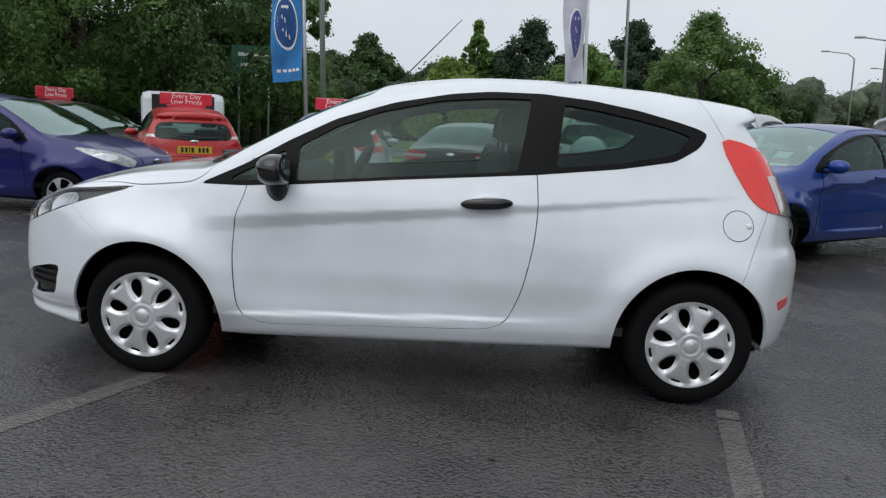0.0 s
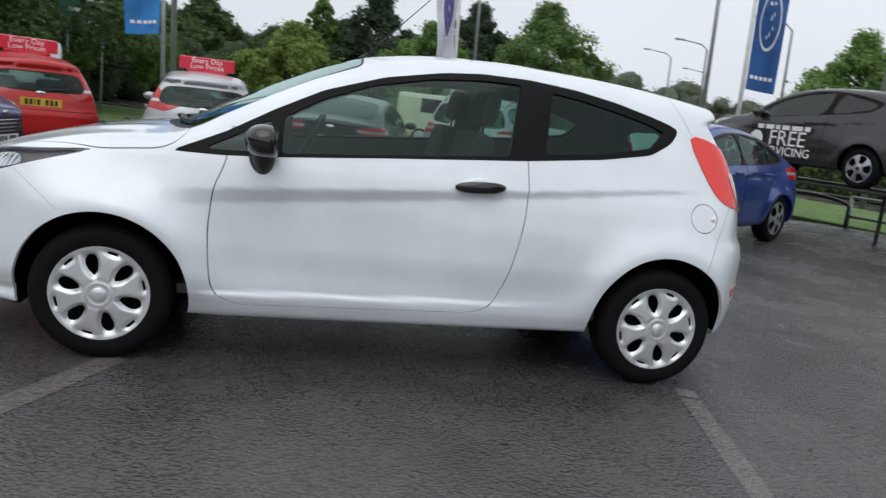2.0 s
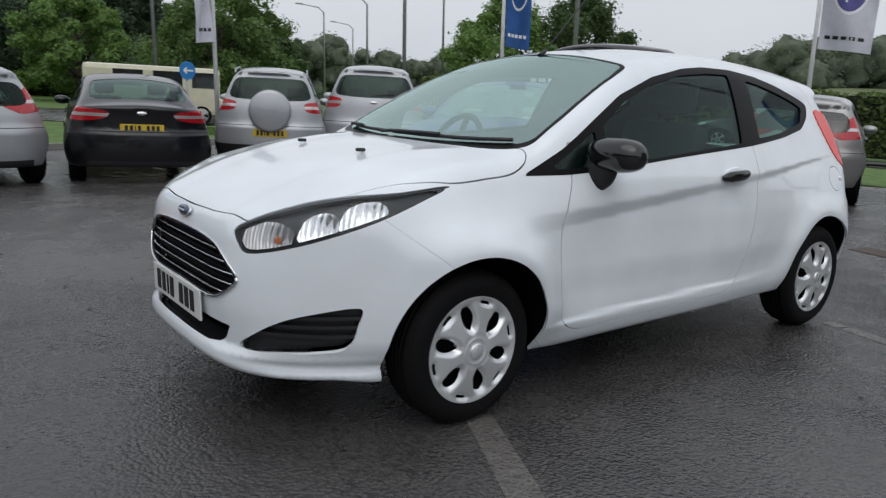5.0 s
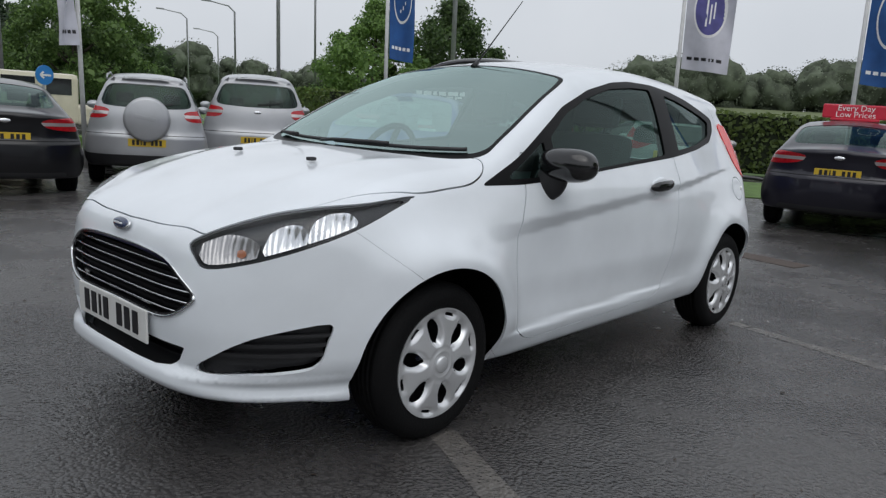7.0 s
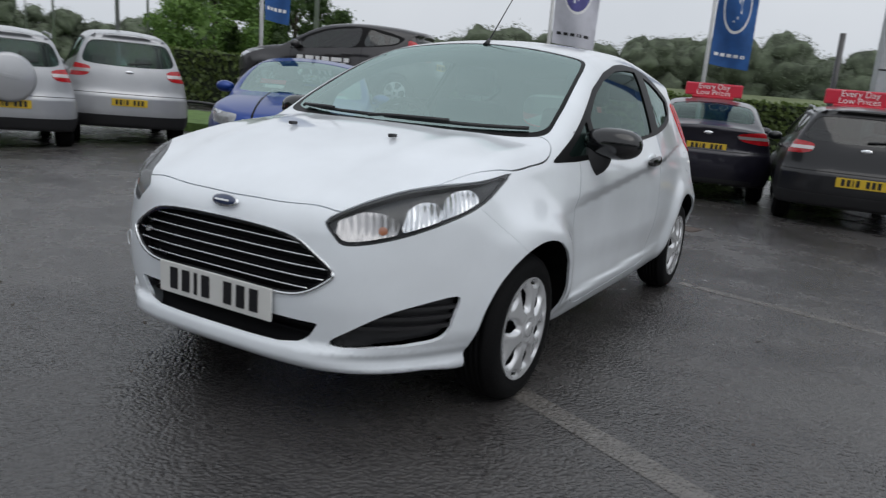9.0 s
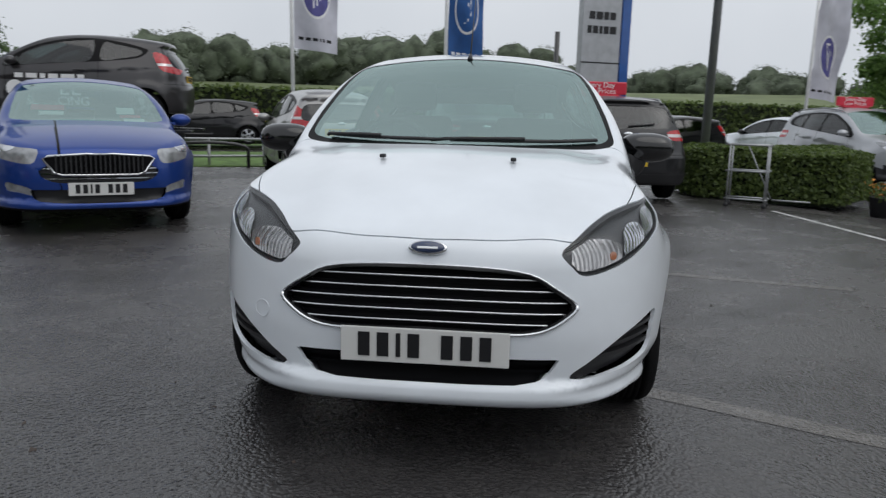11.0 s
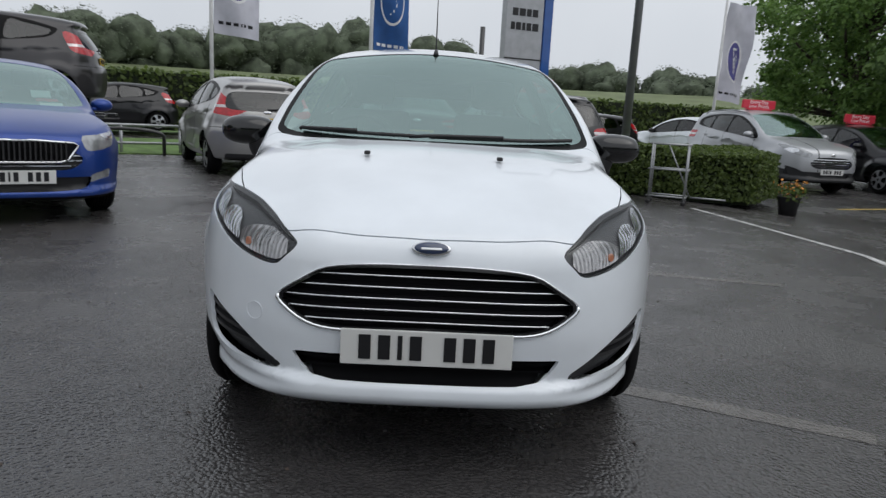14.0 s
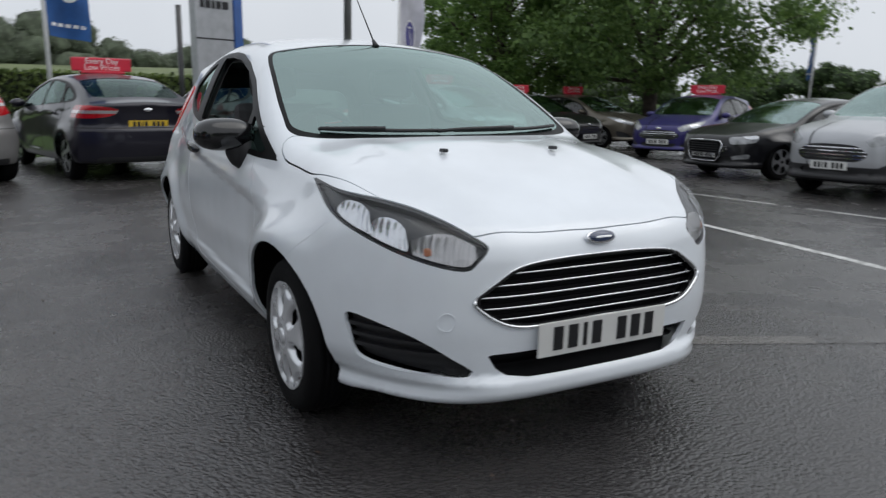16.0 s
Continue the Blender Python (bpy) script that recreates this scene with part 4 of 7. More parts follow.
def grille_bars(car, sp, sh, intake):
    """Chrome bars over a black grille, and the chrome moulding round its lower half."""
    solid = car_solid(sp)
    xs = np.linspace(-2.12, -1.5, 900)

    def nose(y, z):
        return float(xs[np.argmax(solid(xs, np.full(900, y), np.full(900, z)) < 0)])

    loop = rounded(both(sp["grille"]), 3)
    edge = outline(sh.v[:, 1], sh.v[:, 2], loop)
    rim, _ = split(sh, -0.011 - edge)
    sheet("grille_surround", rim, M_GLOSSBLACK, car, thick=0.03, push=0.001, label="black grille surround")
    low = [(y, z) for y, z in loop if z < 0.56]
    low.sort(key=lambda p: math.atan2(p[1] - 0.57, p[0]))
    bm = bmesh.new()
    tube(bm, [(nose(y, z) - 0.003, y, z) for y, z in low], 0.0058, 8)
    part("grille_moulding", bm, M_CHROME, car, "chrome lower grille moulding")
    high = [(y * 1.0, z) for y, z in loop if z >= 0.55]
    high.sort(key=lambda p: p[0])
    bm = bmesh.new()
    tube(bm, [(nose(y, z) - 0.001, y, z) for y, z in high], 0.0035, 6)
    part("grille_moulding", bm, M_CHROME, car, "thin chrome upper grille moulding")
    for k in range(5):
        z0 = 0.487 + 0.0345 * k
        ys = [y for y in np.linspace(-0.46, 0.46, 93) if outline(np.array([y]), np.array([z0]), loop)[0] < -0.006]
        bm = bmesh.new()
        tube(bm, [(nose(y, z0) + 0.008, y, z0) for y in ys[::3] + [ys[-1]]], 0.0031, 8)
        part("grille_bar", bm, M_CHROME, car, "chrome grille bar")
        bar = band(sh, lambda s: s.v[:, 2] - z0 - 0.004, 0.005)
        sheet("grille_slat", Shell(bar.v - bar.n * 0.034, bar.n, bar.t), M_GRILLE, car, thick=0.02)
    for k in range(3):
        bar = band(intake, lambda s: s.v[:, 2] - 0.300 - 0.026 * k, 0.004)
        sheet("intake_slat", Shell(bar.v - bar.n * 0.03, bar.n, bar.t), M_GRILLE, car, thick=0.02)


def door_handle(car, door, left):
    s = -1 if left else 1

    def grip(x, y, z):
        u = (x - 0.30) / 0.115
        w = (z - 0.877 - 0.06 * (x - 0.30)) / 0.026
        return (np.sqrt(np.abs(u) ** 3 + np.abs(w) ** 2 + ((np.abs(y) - 0.818 - 0.016 * (1 - u * u)) / 0.016) ** 2) - 1) * 0.016

    g = skin(grip, (0.17, -0.87 if left else 0.78, 0.83), (0.43, -0.78 if left else 0.87, 0.93), 0.006)
    h = sheet("handle", g, M_GLOSSBLACK, door, rim=False, label="black door handle")
    bm = bmesh.new()
    bmesh.ops.create_uvsphere(bm, u_segments=24, v_segments=12, radius=1)
    bmesh.ops.transform(bm, matrix=Matrix.LocRotScale((0.295, s * 0.802, 0.883), Euler((radians(-6 * s), radians(-4), 0)), (0.075, 0.012, 0.033)), verts=bm.verts)
    for f in bm.faces:
        f.smooth = True
    part("handle_cup", bm, M_WHITE, h)


def details(car, sp):
    # wing mirrors
    for s in (-1, 1):
        fn = mirror_fn(-0.618, s * 0.862, 0.984, 0.084, 0.126, 0.068)
        m = sheet("wing_mirror", skin(fn, (-0.80, s * 0.865 - 0.16, 0.88), (-0.52, s * 0.865 + 0.16, 1.09), 0.012), M_GLOSSBLACK, car, rim=False, label="gloss black wing mirror")

        def arm(x, y, z, s=s):
            t = np.clip((np.abs(y) - 0.72) / 0.10, 0, 1)
            cz, cx = 0.862 + 0.075 * t, -0.665 + 0.04 * t
            return (np.sqrt(((x - cx) / 0.052) ** 2 + ((z - cz) / 0.095) ** 2 + ((np.abs(y) - 0.80) / 0.066) ** 2) - 1) * 0.06

        sheet("mirror_arm", skin(arm, (-0.82, s * 0.79 - 0.1, 0.74), (-0.58, s * 0.79 + 0.1, 1.04), 0.012), M_BLACKPL, m, rim=False)
        ind = skin(lambda x, y, z: (np.sqrt(((x + 0.640) / 0.045) ** 2 + ((np.abs(y) - 0.902) / 0.064) ** 2 + ((z - 0.962) / 0.013) ** 2) - 1) * 0.013, (-0.71, s * 0.90 - 0.1, 0.93), (-0.57, s * 0.90 + 0.1, 1.0), 0.006)
        sheet("mirror_indicator", ind, M_REFLECTOR, m, rim=False, label="clear indicator strip")
        bm = bmesh.new()
        box(bm, (-0.5745, s * 0.845, 0.986), (0.004, 0.145, 0.085), bevel=0.0015)
        part("mirror_glass", bm, M_CHROME, m)
    # number plate and badge
    number_plate(car, pose(-2.036, 0, 0.412, 2, 0, -90), False, 1)
    bm = bmesh.new()
    bmesh.ops.create_uvsphere(bm, u_segments=32, v_segments=12, radius=1)
    bmesh.ops.transform(bm, matrix=Matrix.LocRotScale((-1.997, 0, 0.713), Euler((0, radians(28), 0)), (0.010, 0.060, 0.024)), verts=bm.verts)
    for f in bm.faces:
        f.smooth = True
    b = part("badge", bm, M_CHROME, car, "oval badge with a dark blue field")
    bm = bmesh.new()
    bmesh.ops.create_uvsphere(bm, u_segments=32, v_segments=12, radius=1)
    bmesh.ops.transform(bm, matrix=Matrix.LocRotScale((-2.002, 0, 0.7155), Euler((0, radians(28), 0)), (0.010, 0.052, 0.019)), verts=bm.verts)
    for f in bm.faces:
        f.smooth = True
    part("badge_field", bm, M_BADGE, b)
    bm = bmesh.new()
    box(bm, (0, 0, 0), (0.004, 0.062, 0.007), bevel=0.0015)
    o = part("badge_stroke", bm, M_BRIGHTBAR, b)
    o.matrix_basis = pose(-2.0125, 0, 0.7155, 0, 28, 0)
    # washer jets
    for y in (-0.247, 0.247):
        bm = bmesh.new()
        box(bm, (-1.398, y, 0.953), (0.035, 0.022, 0.014), bevel=0.005)
        part("washer_jet", bm, M_BLACKPL, car)
    # wipers, lying along the foot of the windscreen
    solid = car_solid(sp)
    zs = np.linspace(0.9, 1.3, 400)

    def on_glass(y, ahead):
        x = -1.125 + 0.40 * y * y + ahead
        f = solid(np.full(400, x), np.full(400, y), zs)
        return (x, y, float(zs[np.argmax(f > 0)]))

    for y0, y1, y2 in ((-0.60, 0.02, 0.10), (0.08, 0.56, 0.62)):
        bm = bmesh.new()
        tube(bm, [tuple(np.array(on_glass(yy, 0.052)) + (0, 0, 0.010)) for yy in np.linspace(y0, y1, 11)], 0.008, 6)
        w = part("wiper", bm, M_BLACKPL, car)
        bm = bmesh.new()
        tube(bm, [tuple(np.array(on_glass(min(yy, 0.57), 0.040)) + (0, 0, 0.014 + h)) for yy, h in zip(np.linspace((y0 + y1) / 2, y2, 6), (0.010, 0.010, 0.008, 0.006, 0.003, -0.004))], 0.0075, 6)
        part("wiper_arm", bm, M_BLACKPL, w)
    # aerial
    bm = bmesh.new()
    tube(bm, [(-0.23, 0, 1.39), (-0.19, 0, 1.425)], 0.016, 10, r_end=0.008)
    a = part("aerial", bm, M_BLACKPL, car)
    bm = bmesh.new()
    tube(bm, [(-0.195, 0, 1.42), (0.13, 0, 1.76)], 0.0042, 6, r_end=0.0022)
    part("aerial_rod", bm, M_BLACKPL, a)
    # tow-eye cover, a round cap in the bumper
    bm = bmesh.new()
    lathe(bm, [(0.0285, 0.0), (0.0285, -0.002), (0.0265, -0.002), (0.0265, 0.0)], 28)
    t = part("tow_eye_cover", bm, M_WHITE, car)
    t.matrix_basis = pose(-1.952, 0.535, 0.487, 0, 0, -90 - 22)
    # flap pin
    bm = bmesh.new()
    bmesh.ops.create_uvsphere(bm, u_segments=12, v_segments=8, radius=0.014)
    bmesh.ops.translate(bm, vec=(1.462, -0.752, 0.828), verts=bm.verts)
    part("flap_latch", bm, M_SIGNWHITE, car)


white_hatchback()


# ---- other cars ----
def land(x, y):
    """Height of the asphalt, which falls away gently to both sides for drainage."""
    t = min(max((abs(y - 0.3 * x) - 4.0) / 5.0, 0.0), 1.0)
    return -0.17 * t * t * (3 - 2 * t)


def proto_spec(kind):
    sp = base_spec()
    sp.update(floor=0.21, tail_face=None)
    sp["dlo"] = [(x if x > -0.7 else -0.70 + (x + 0.70) * 0.4, z) for x, z in sp["dlo"]]
    if kind in ("fastback", "saloon"):
        sp.update(
            top=[(-2.10, 0.60), (-2.03, 0.70), (-1.95, 0.76), (-1.7, 0.86), (-1.4, 0.93), (-1.08, 0.98), (-1.02, 1.0), (-0.7, 1.17), (-0.4, 1.31), (-0.15, 1.385), (0.1, 1.42), (0.4, 1.425), (0.7, 1.40), (1.0, 1.345), (1.3, 1.255), (1.6, 1.135), (1.78, 1.06), (1.9, 1.035), (2.02, 1.0)],
            rear=[(0.15, 1.83), (0.3, 1.93), (0.5, 1.97), (0.66, 1.965), (0.74, 1.92), (0.9, 1.93), (1.02, 1.96), (1.1, 1.93), (1.6, 1.85)],
            dlo=[(-0.80, 0.915), (-0.72, 1.04), (-0.6, 1.115), (-0.3, 1.235), (0.0, 1.31), (0.4, 1.33), (0.8, 1.295), (1.1, 1.22), (1.32, 1.125), (1.38, 1.06), (1.2, 1.02), (0.6, 0.985), (-0.2, 0.945)],
            panes=[[(-0.70, 0.93), (-0.55, 1.09), (-0.3, 1.20), (0.0, 1.275), (0.20, 1.295), (0.22, 0.985), (-0.2, 0.955)], [(0.30, 0.99), (0.29, 1.295), (0.6, 1.29), (0.85, 1.25), (0.92, 1.02), (0.6, 1.005)], [(1.0, 1.035), (0.97, 1.21), (1.15, 1.16), (1.28, 1.08), (1.18, 1.045)]],
            rear_plan=[(0.98, 0), (1.0, 0.35), (1.05, 0.50), (1.45, 0.54), (1.62, 0.5), (1.68, 0.3), (1.69, 0)],
            tail_face=[(0.36, 0.94), (0.60, 0.975), (0.90, 0.985), (0.90, 0.86), (0.70, 0.82), (0.50, 0.835), (0.38, 0.87)],
            rround=(0.22, 3.4), plate_z=0.74)
    elif kind == "suv":
        sp.update(
            top=[(-2.06, 0.66), (-1.99, 0.76), (-1.9, 0.81), (-1.7, 0.87), (-1.4, 0.93), (-1.15, 0.97), (-1.05, 1.0), (-0.75, 1.16), (-0.45, 1.31), (-0.2, 1.40), (0.1, 1.445), (0.5, 1.465), (1.0, 1.455), (1.4, 1.43), (1.7, 1.39), (1.85, 1.34)],
            rear=[(0.15, 1.8), (0.3, 1.9), (0.45, 1.94), (0.62, 1.94), (0.7, 1.90), (0.9, 1.87), (1.1, 1.80), (1.25, 1.73), (1.33, 1.69), (1.36, 1.74), (1.6, 1.70)],
            dlo=[(-0.80, 0.915), (-0.72, 1.04), (-0.6, 1.115), (-0.3, 1.24), (0.0, 1.325), (0.4, 1.355), (0.9, 1.345), (1.3, 1.305), (1.5, 1.25), (1.54, 1.17), (1.42, 1.10), (0.8, 1.04), (-0.2, 0.955)],
            panes=[[(-0.70, 0.93), (-0.55, 1.09), (-0.3, 1.20), (0.0, 1.285), (0.20, 1.31), (0.22, 0.995), (-0.2, 0.965)], [(0.30, 1.01), (0.29, 1.315), (0.6, 1.325), (0.87, 1.315), (0.92, 1.065), (0.6, 1.03)], [(1.0, 1.08), (0.97, 1.305), (1.25, 1.275), (1.42, 1.225), (1.40, 1.14), (1.2, 1.10)]],
            rear_glass=[(0, 1.30), (0.38, 1.295), (0.50, 1.27), (0.57, 1.15), (0.58, 1.03), (0.3, 1.0), (0, 0.995)],
            tail_face=[(0.50, 0.965), (0.66, 0.995), (0.90, 1.02), (0.90, 0.87), (0.66, 0.845), (0.52, 0.875)],
            rround=(0.16, 3.6), plate_z=0.56, cladding=True)
    else:
        sp.update(plate_z=0.80)
        sp["panes"] = [[(-0.555, 0.932), (-0.555, 1.095), (-0.39, 1.190), (-0.19, 1.262), (0.03, 1.31), (0.19, 1.325), (0.20, 0.995), (-0.11, 0.972)], [(0.29, 1.005), (0.28, 1.335), (0.6, 1.325), (0.80, 1.295), (0.86, 1.075), (0.6, 1.035)], [(0.95, 1.095), (0.91, 1.275), (1.10, 1.235), (1.21, 1.195), (1.12, 1.13)]]
    if kind == "coupe":
        sp.update(plate_z=0.80)
        sp["panes"] = base_spec()["panes"]
    if kind == "saloon":
        sp["headlamp"] = [(-1.50, 0.738), (-1.30, 0.752), (-1.12, 0.765), (-0.96, 0.772), (-0.95, 0.72), (-1.00, 0.658), (-1.22, 0.632), (-1.46, 0.618), (-1.51, 0.67)]
        sp["fog"] = [(-1.47, 0.350), (-1.30, 0.372), (-1.10, 0.385), (-1.10, 0.455), (-1.28, 0.440), (-1.44, 0.415)]
        sp["intake"] = [(0, 0.40), (0.25, 0.40), (0.52, 0.40), (0.50, 0.33), (0.45, 0.30), (0.28, 0.285), (0.14, 0.28), (0, 0.28)]
    sp["four"] = kind != "coupe"
    return sp


PROTO = {}


def proto(kind):
    """Panels of a car shape, cut once and shared by all cars of that kind."""
    if kind in PROTO:
        return PROTO[kind]
    sp = proto_spec(kind)
    sh = skin(car_solid(sp), (-2.14, -0.98, 0.1), (2.06, 0.98, 1.56), 0.044)
    out = []
    for cx in (sp["xf"], sp["xr"]):
        _, sh = split(sh, np.maximum(np.hypot(sh.v[:, 0] - cx, sh.v[:, 2] - sp["hub"]) - sp["arch"], 0.45 - np.abs(sh.v[:, 1])))
    under, sh = split(sh, sh.v[:, 2] - 0.235)
    out.append(("underbody", under, "under", 0, ""))
    lining = sh
    for left in (True, False):
        dlo, sh = side_cut(sh, rounded(sp["dlo"], 3), left)
        for pane in sp["panes"]:
            g, dlo = side_cut(dlo, rounded(pane, 3), left)
            out.append(("side_window", g, "glass", -0.006, ""))
            _, lining = side_cut(lining, rounded(pane, 3), left)
        out.append(("window_trim", dlo, "trim", 0.001, ""))
    inner = rounded(both_x([(x, y * 0.97) for x, y in sp["screen"]]), 3)
    g, sh = plan_cut(sh, inner, 0.93)
    out.append(("windscreen", g, "screen", -0.003, ""))
    _, lining = plan_cut(lining, inner, 0.9)
    if "rear_plan" in sp:
        rp = rounded(both_x(sp["rear_plan"]), 3)
        g, sh = plan_cut(sh, rp, 0.95)
        _, lining = plan_cut(lining, rp, 0.9)
    else:
        rg = rounded(both(sp["rear_glass"]), 3)
        g, sh = face_cut(sh, rg, 1.2, False)
        _, lining = face_cut(lining, rg, 1.2, False)
    out.append(("rear_window", g, "glass", -0.004, ""))
    g, sh = face_cut(sh, rounded(both(sp["grille"]), 3), -1.6)
    out.append(("grille", g, "black", -0.02, ""))
    for k in range(4):
        z0 = 0.495 + 0.042 * k
        out.append(("grille_bar", band(g, lambda s: s.v[:, 2] - z0, 0.005), "grille_bar", -0.002, ""))
    g, sh = face_cut(sh, both(sp["intake"]), -1.6)
    out.append(("lower_intake", g, "black", -0.03, ""))
    for left in (True, False):
        lamp, sh = corner_cut(sh, rounded(sp["headlamp"], 3), left, -1.1)
        out.append(("headlamp", lamp, "headlamp", 0.001, "clear headlamp"))
        u = lambda s: np.sqrt(((s.v[:, 0] + np.abs(s.v[:, 1]) + 1.05) / 0.2) ** 2 + ((s.v[:, 2] - 0.755) / 0.045) ** 2) - 1
        core, _ = split(lamp, u(lamp) * 0.04)
        out.append(("reflector", core, "reflector", 0.004, ""))
        fog, sh = corner_cut(sh, rounded(sp["fog"], 3), left, -1.1)
        out.append(("fog_lamp", fog, "headlamp", -0.004, "clear fog lamp") if kind == "saloon" else ("fog_surround", fog, "black", -0.02, ""))
        if sp.get("tail_face") is not None:
            poly = rounded(sp["tail_face"], 3)
            sg = -1 if left else 1
            phi = np.maximum(outline(np.abs(sh.v[:, 1]), sh.v[:, 2], poly), np.maximum(1.45 - sh.v[:, 0], 0.1 - sg * sh.v[:, 1]))
            tail, sh = split(sh, phi)
        else:
            tail, sh = side_cut(sh, rounded(sp["tail"], 3), left, 0.15)
        out.append(("tail_lamp", tail, "red", 0.004, "red tail lamp"))
        zm = tail.v[:, 2].mean()
        mid = band(tail, lambda s: s.v[:, 2] - zm, 0.02)
        out.append(("clear_lens", mid, "clear", 0.007, ""))
        cuts = [-0.80, 0.25, 0.93] if sp["four"] else [-0.82, 0.52]
        for c in cuts:
            sg = -1 if left else 1
            f = lambda s: np.where(sg * s.v[:, 1] > 0.3, s.v[:, 0] - c - 0.10 * np.sin((s.v[:, 2] - 0.3) * 2.6) * (0.5 if c < 0.8 else 1.4), 1.0)
            strip = band(sh, f, 0.004)
            strip, _ = split(strip, np.maximum(strip.v[:, 2] - 1.02, (0.30 if c < 0.8 else 0.66) - strip.v[:, 2]))
            out += [("shut_line", piece, "trim", 0.0012, "") for piece in pieces(strip)]
    if sp.get("cladding"):
        low, sh = split(sh, np.maximum(sh.v[:, 2] - 0.40 - 0.06 * np.exp(-((np.abs(sh.v[:, 0]) - 1.24) / 0.42) ** 4), -1.0 + 0 * sh.v[:, 2]))
        out.append(("lower_cladding", low, "black", 0.003, "dark grey plastic cladding"))
    else:
        low, sh = split(sh, np.maximum(sh.v[:, 2] - 0.33, np.maximum(1.55 - sh.v[:, 0], np.abs(sh.v[:, 1]) - 0.6)))
        out.append(("rear_valance", low, "black", 0.0, ""))
    line = band(sh, lambda s: np.where(s.v[:, 0] > 1.5, s.v[:, 2] - (0.70 if not sp.get("cladding") else 0.66), 1.0), 0.004)
    out.append(("boot_shut_line", line, "trim", 0.0012, ""))
    out.append(("body", sh, "paint", 0, ""))
    lining = split(lining, 0.80 - lining.v[:, 2])[0]
    out.append(("cabin_lining", Shell(lining.v - lining.n * 0.035, lining.n, lining.t), "liner", 0, ""))
    PROTO[kind] = (sp, out)
    return PROTO[kind]


def parked_car(name, kind, at, front, size, colour, label, glass_mat=None, lift=0.0, wheel="alloy", sign=False, rails=False, spare=False, group="parked cars", oval=True):
    """A parked car: front is the way its nose points, size its length, width and height."""
    sp, panels = proto(kind)
    yaw = math.degrees(math.atan2(front[1], front[0])) - 180
    m = pose(at[0], at[1], lift + land(*at), 0, 0, yaw)
    car = empty(name, m, label, "car", group)
    k = (size[0] / 3.96, size[1] / 1.70, size[2] / 1.465)
    mats = dict(under=M_UNDER, glass=glass_mat or M_DARKGLASS, trim=M_TRIM, screen=M_WSCREEN, black=M_BLACKPL, headlamp=M_LAMPFACE, reflector=M_REFLECTOR, red=M_REDDARK, clear=M_CLEARLAMP, paint=colour, liner=M_LINER, grille_bar=M_CHROME)
    for nm, sh, key, push, lab in panels:
        if not len(sh.t):
            continue
        s2 = Shell((sh.v + sh.n * push) * np.array(k), sh.n / np.array(k), sh.t)
        s2.n = s2.n / np.linalg.norm(s2.n, axis=1)[:, None]
        sheet(nm, s2, mats[key], car, thick=0.006, label=lab, inside=False)
    r = 0.289 * max(1.0, (k[0] + k[2]) / 2)
    for sx in (-1, 1):
        for sy in (-1, 1):
            add_wheel(car, sx * 1.2445 * k[0], sy * 0.70 * k[1], r, round(r, 3), 0.20, round(r * 0.70, 3), wheel, 0)
    # plates, mirrors, handles, cabin
    number_plate(car, pose(-2.028 * k[0], 0, 0.405 * k[2], 0, 0, -90), False, 0)
    rear = spline(sp["rear"])
    number_plate(car, pose((float(rear(sp["plate_z"])) + 0.006) * k[0], 0, sp["plate_z"] * k[2], 0, 0, 90), True, 0)
    for s in (-1, 1):
        bm = bmesh.new()
        bmesh.ops.create_uvsphere(bm, u_segments=14, v_segments=10, radius=1)
        bmesh.ops.transform(bm, matrix=Matrix.LocRotScale((-0.66 * k[0], s * 0.87 * k[1], 0.985 * k[2]), None, (0.085, 0.11, 0.068)), verts=bm.verts)
        for f in bm.faces:
            f.smooth = True
        box(bm, (-0.68 * k[0], s * 0.77 * k[1], 0.945 * k[2]), (0.07, 0.10, 0.03), bevel=0.008)
        part("wing_mirror", bm, colour if colour is not M_WHITE else M_BLACKPL, car)
        for hx in ((0.10, 0.78) if sp["four"] else (0.30,)):
            bm = bmesh.new()
            box(bm, (hx * k[0], s * (0.812 - 0.03 * max(0, hx - 0.5)) * k[1], 0.875 * k[2]), (0.19, 0.028, 0.03), bevel=0.01)
            part("door_handle", bm, colour, car)
    bm = bmesh.new()
    box(bm, (-0.84 * k[0], 0, 0.84 * k[2]), (0.42, 1.25, 0.22), bevel=0.05)
    part("dashboard", bm, M_DASH, car)
    for y in (-0.36, 0.36):
        seat(car, -0.02 * k[0], y, 0.42 * k[2])
    bm = bmesh.new()
    box(bm, (1.0 * k[0], 0, 0.72 * k[2]), (0.16, 1.2, 0.55), Euler((0, radians(16), 0)).to_matrix(), bevel=0.05)
    part("rear_bench", bm, M_SEAT, car)
    bm = bmesh.new()
    box(bm, (0, 0, 0.27 * k[2]), (3.2 * k[0], 1.05, 0.1), bevel=0.02)
    part("floor_pan", bm, M_UNDER, car)
    if oval:
        for xx, zz in ((-2.012 * k[0], 0.705 * k[2]), ((float(rear(0.93)) + 0.008) * k[0], 0.93 * k[2])):
            bm = bmesh.new()
            bmesh.ops.create_uvsphere(bm, u_segments=20, v_segments=8, radius=1)
            bmesh.ops.transform(bm, matrix=Matrix.LocRotScale((xx, 0, zz), None, (0.012, 0.062, 0.026)), verts=bm.verts)
            part("badge", bm, M_CHROME, car)
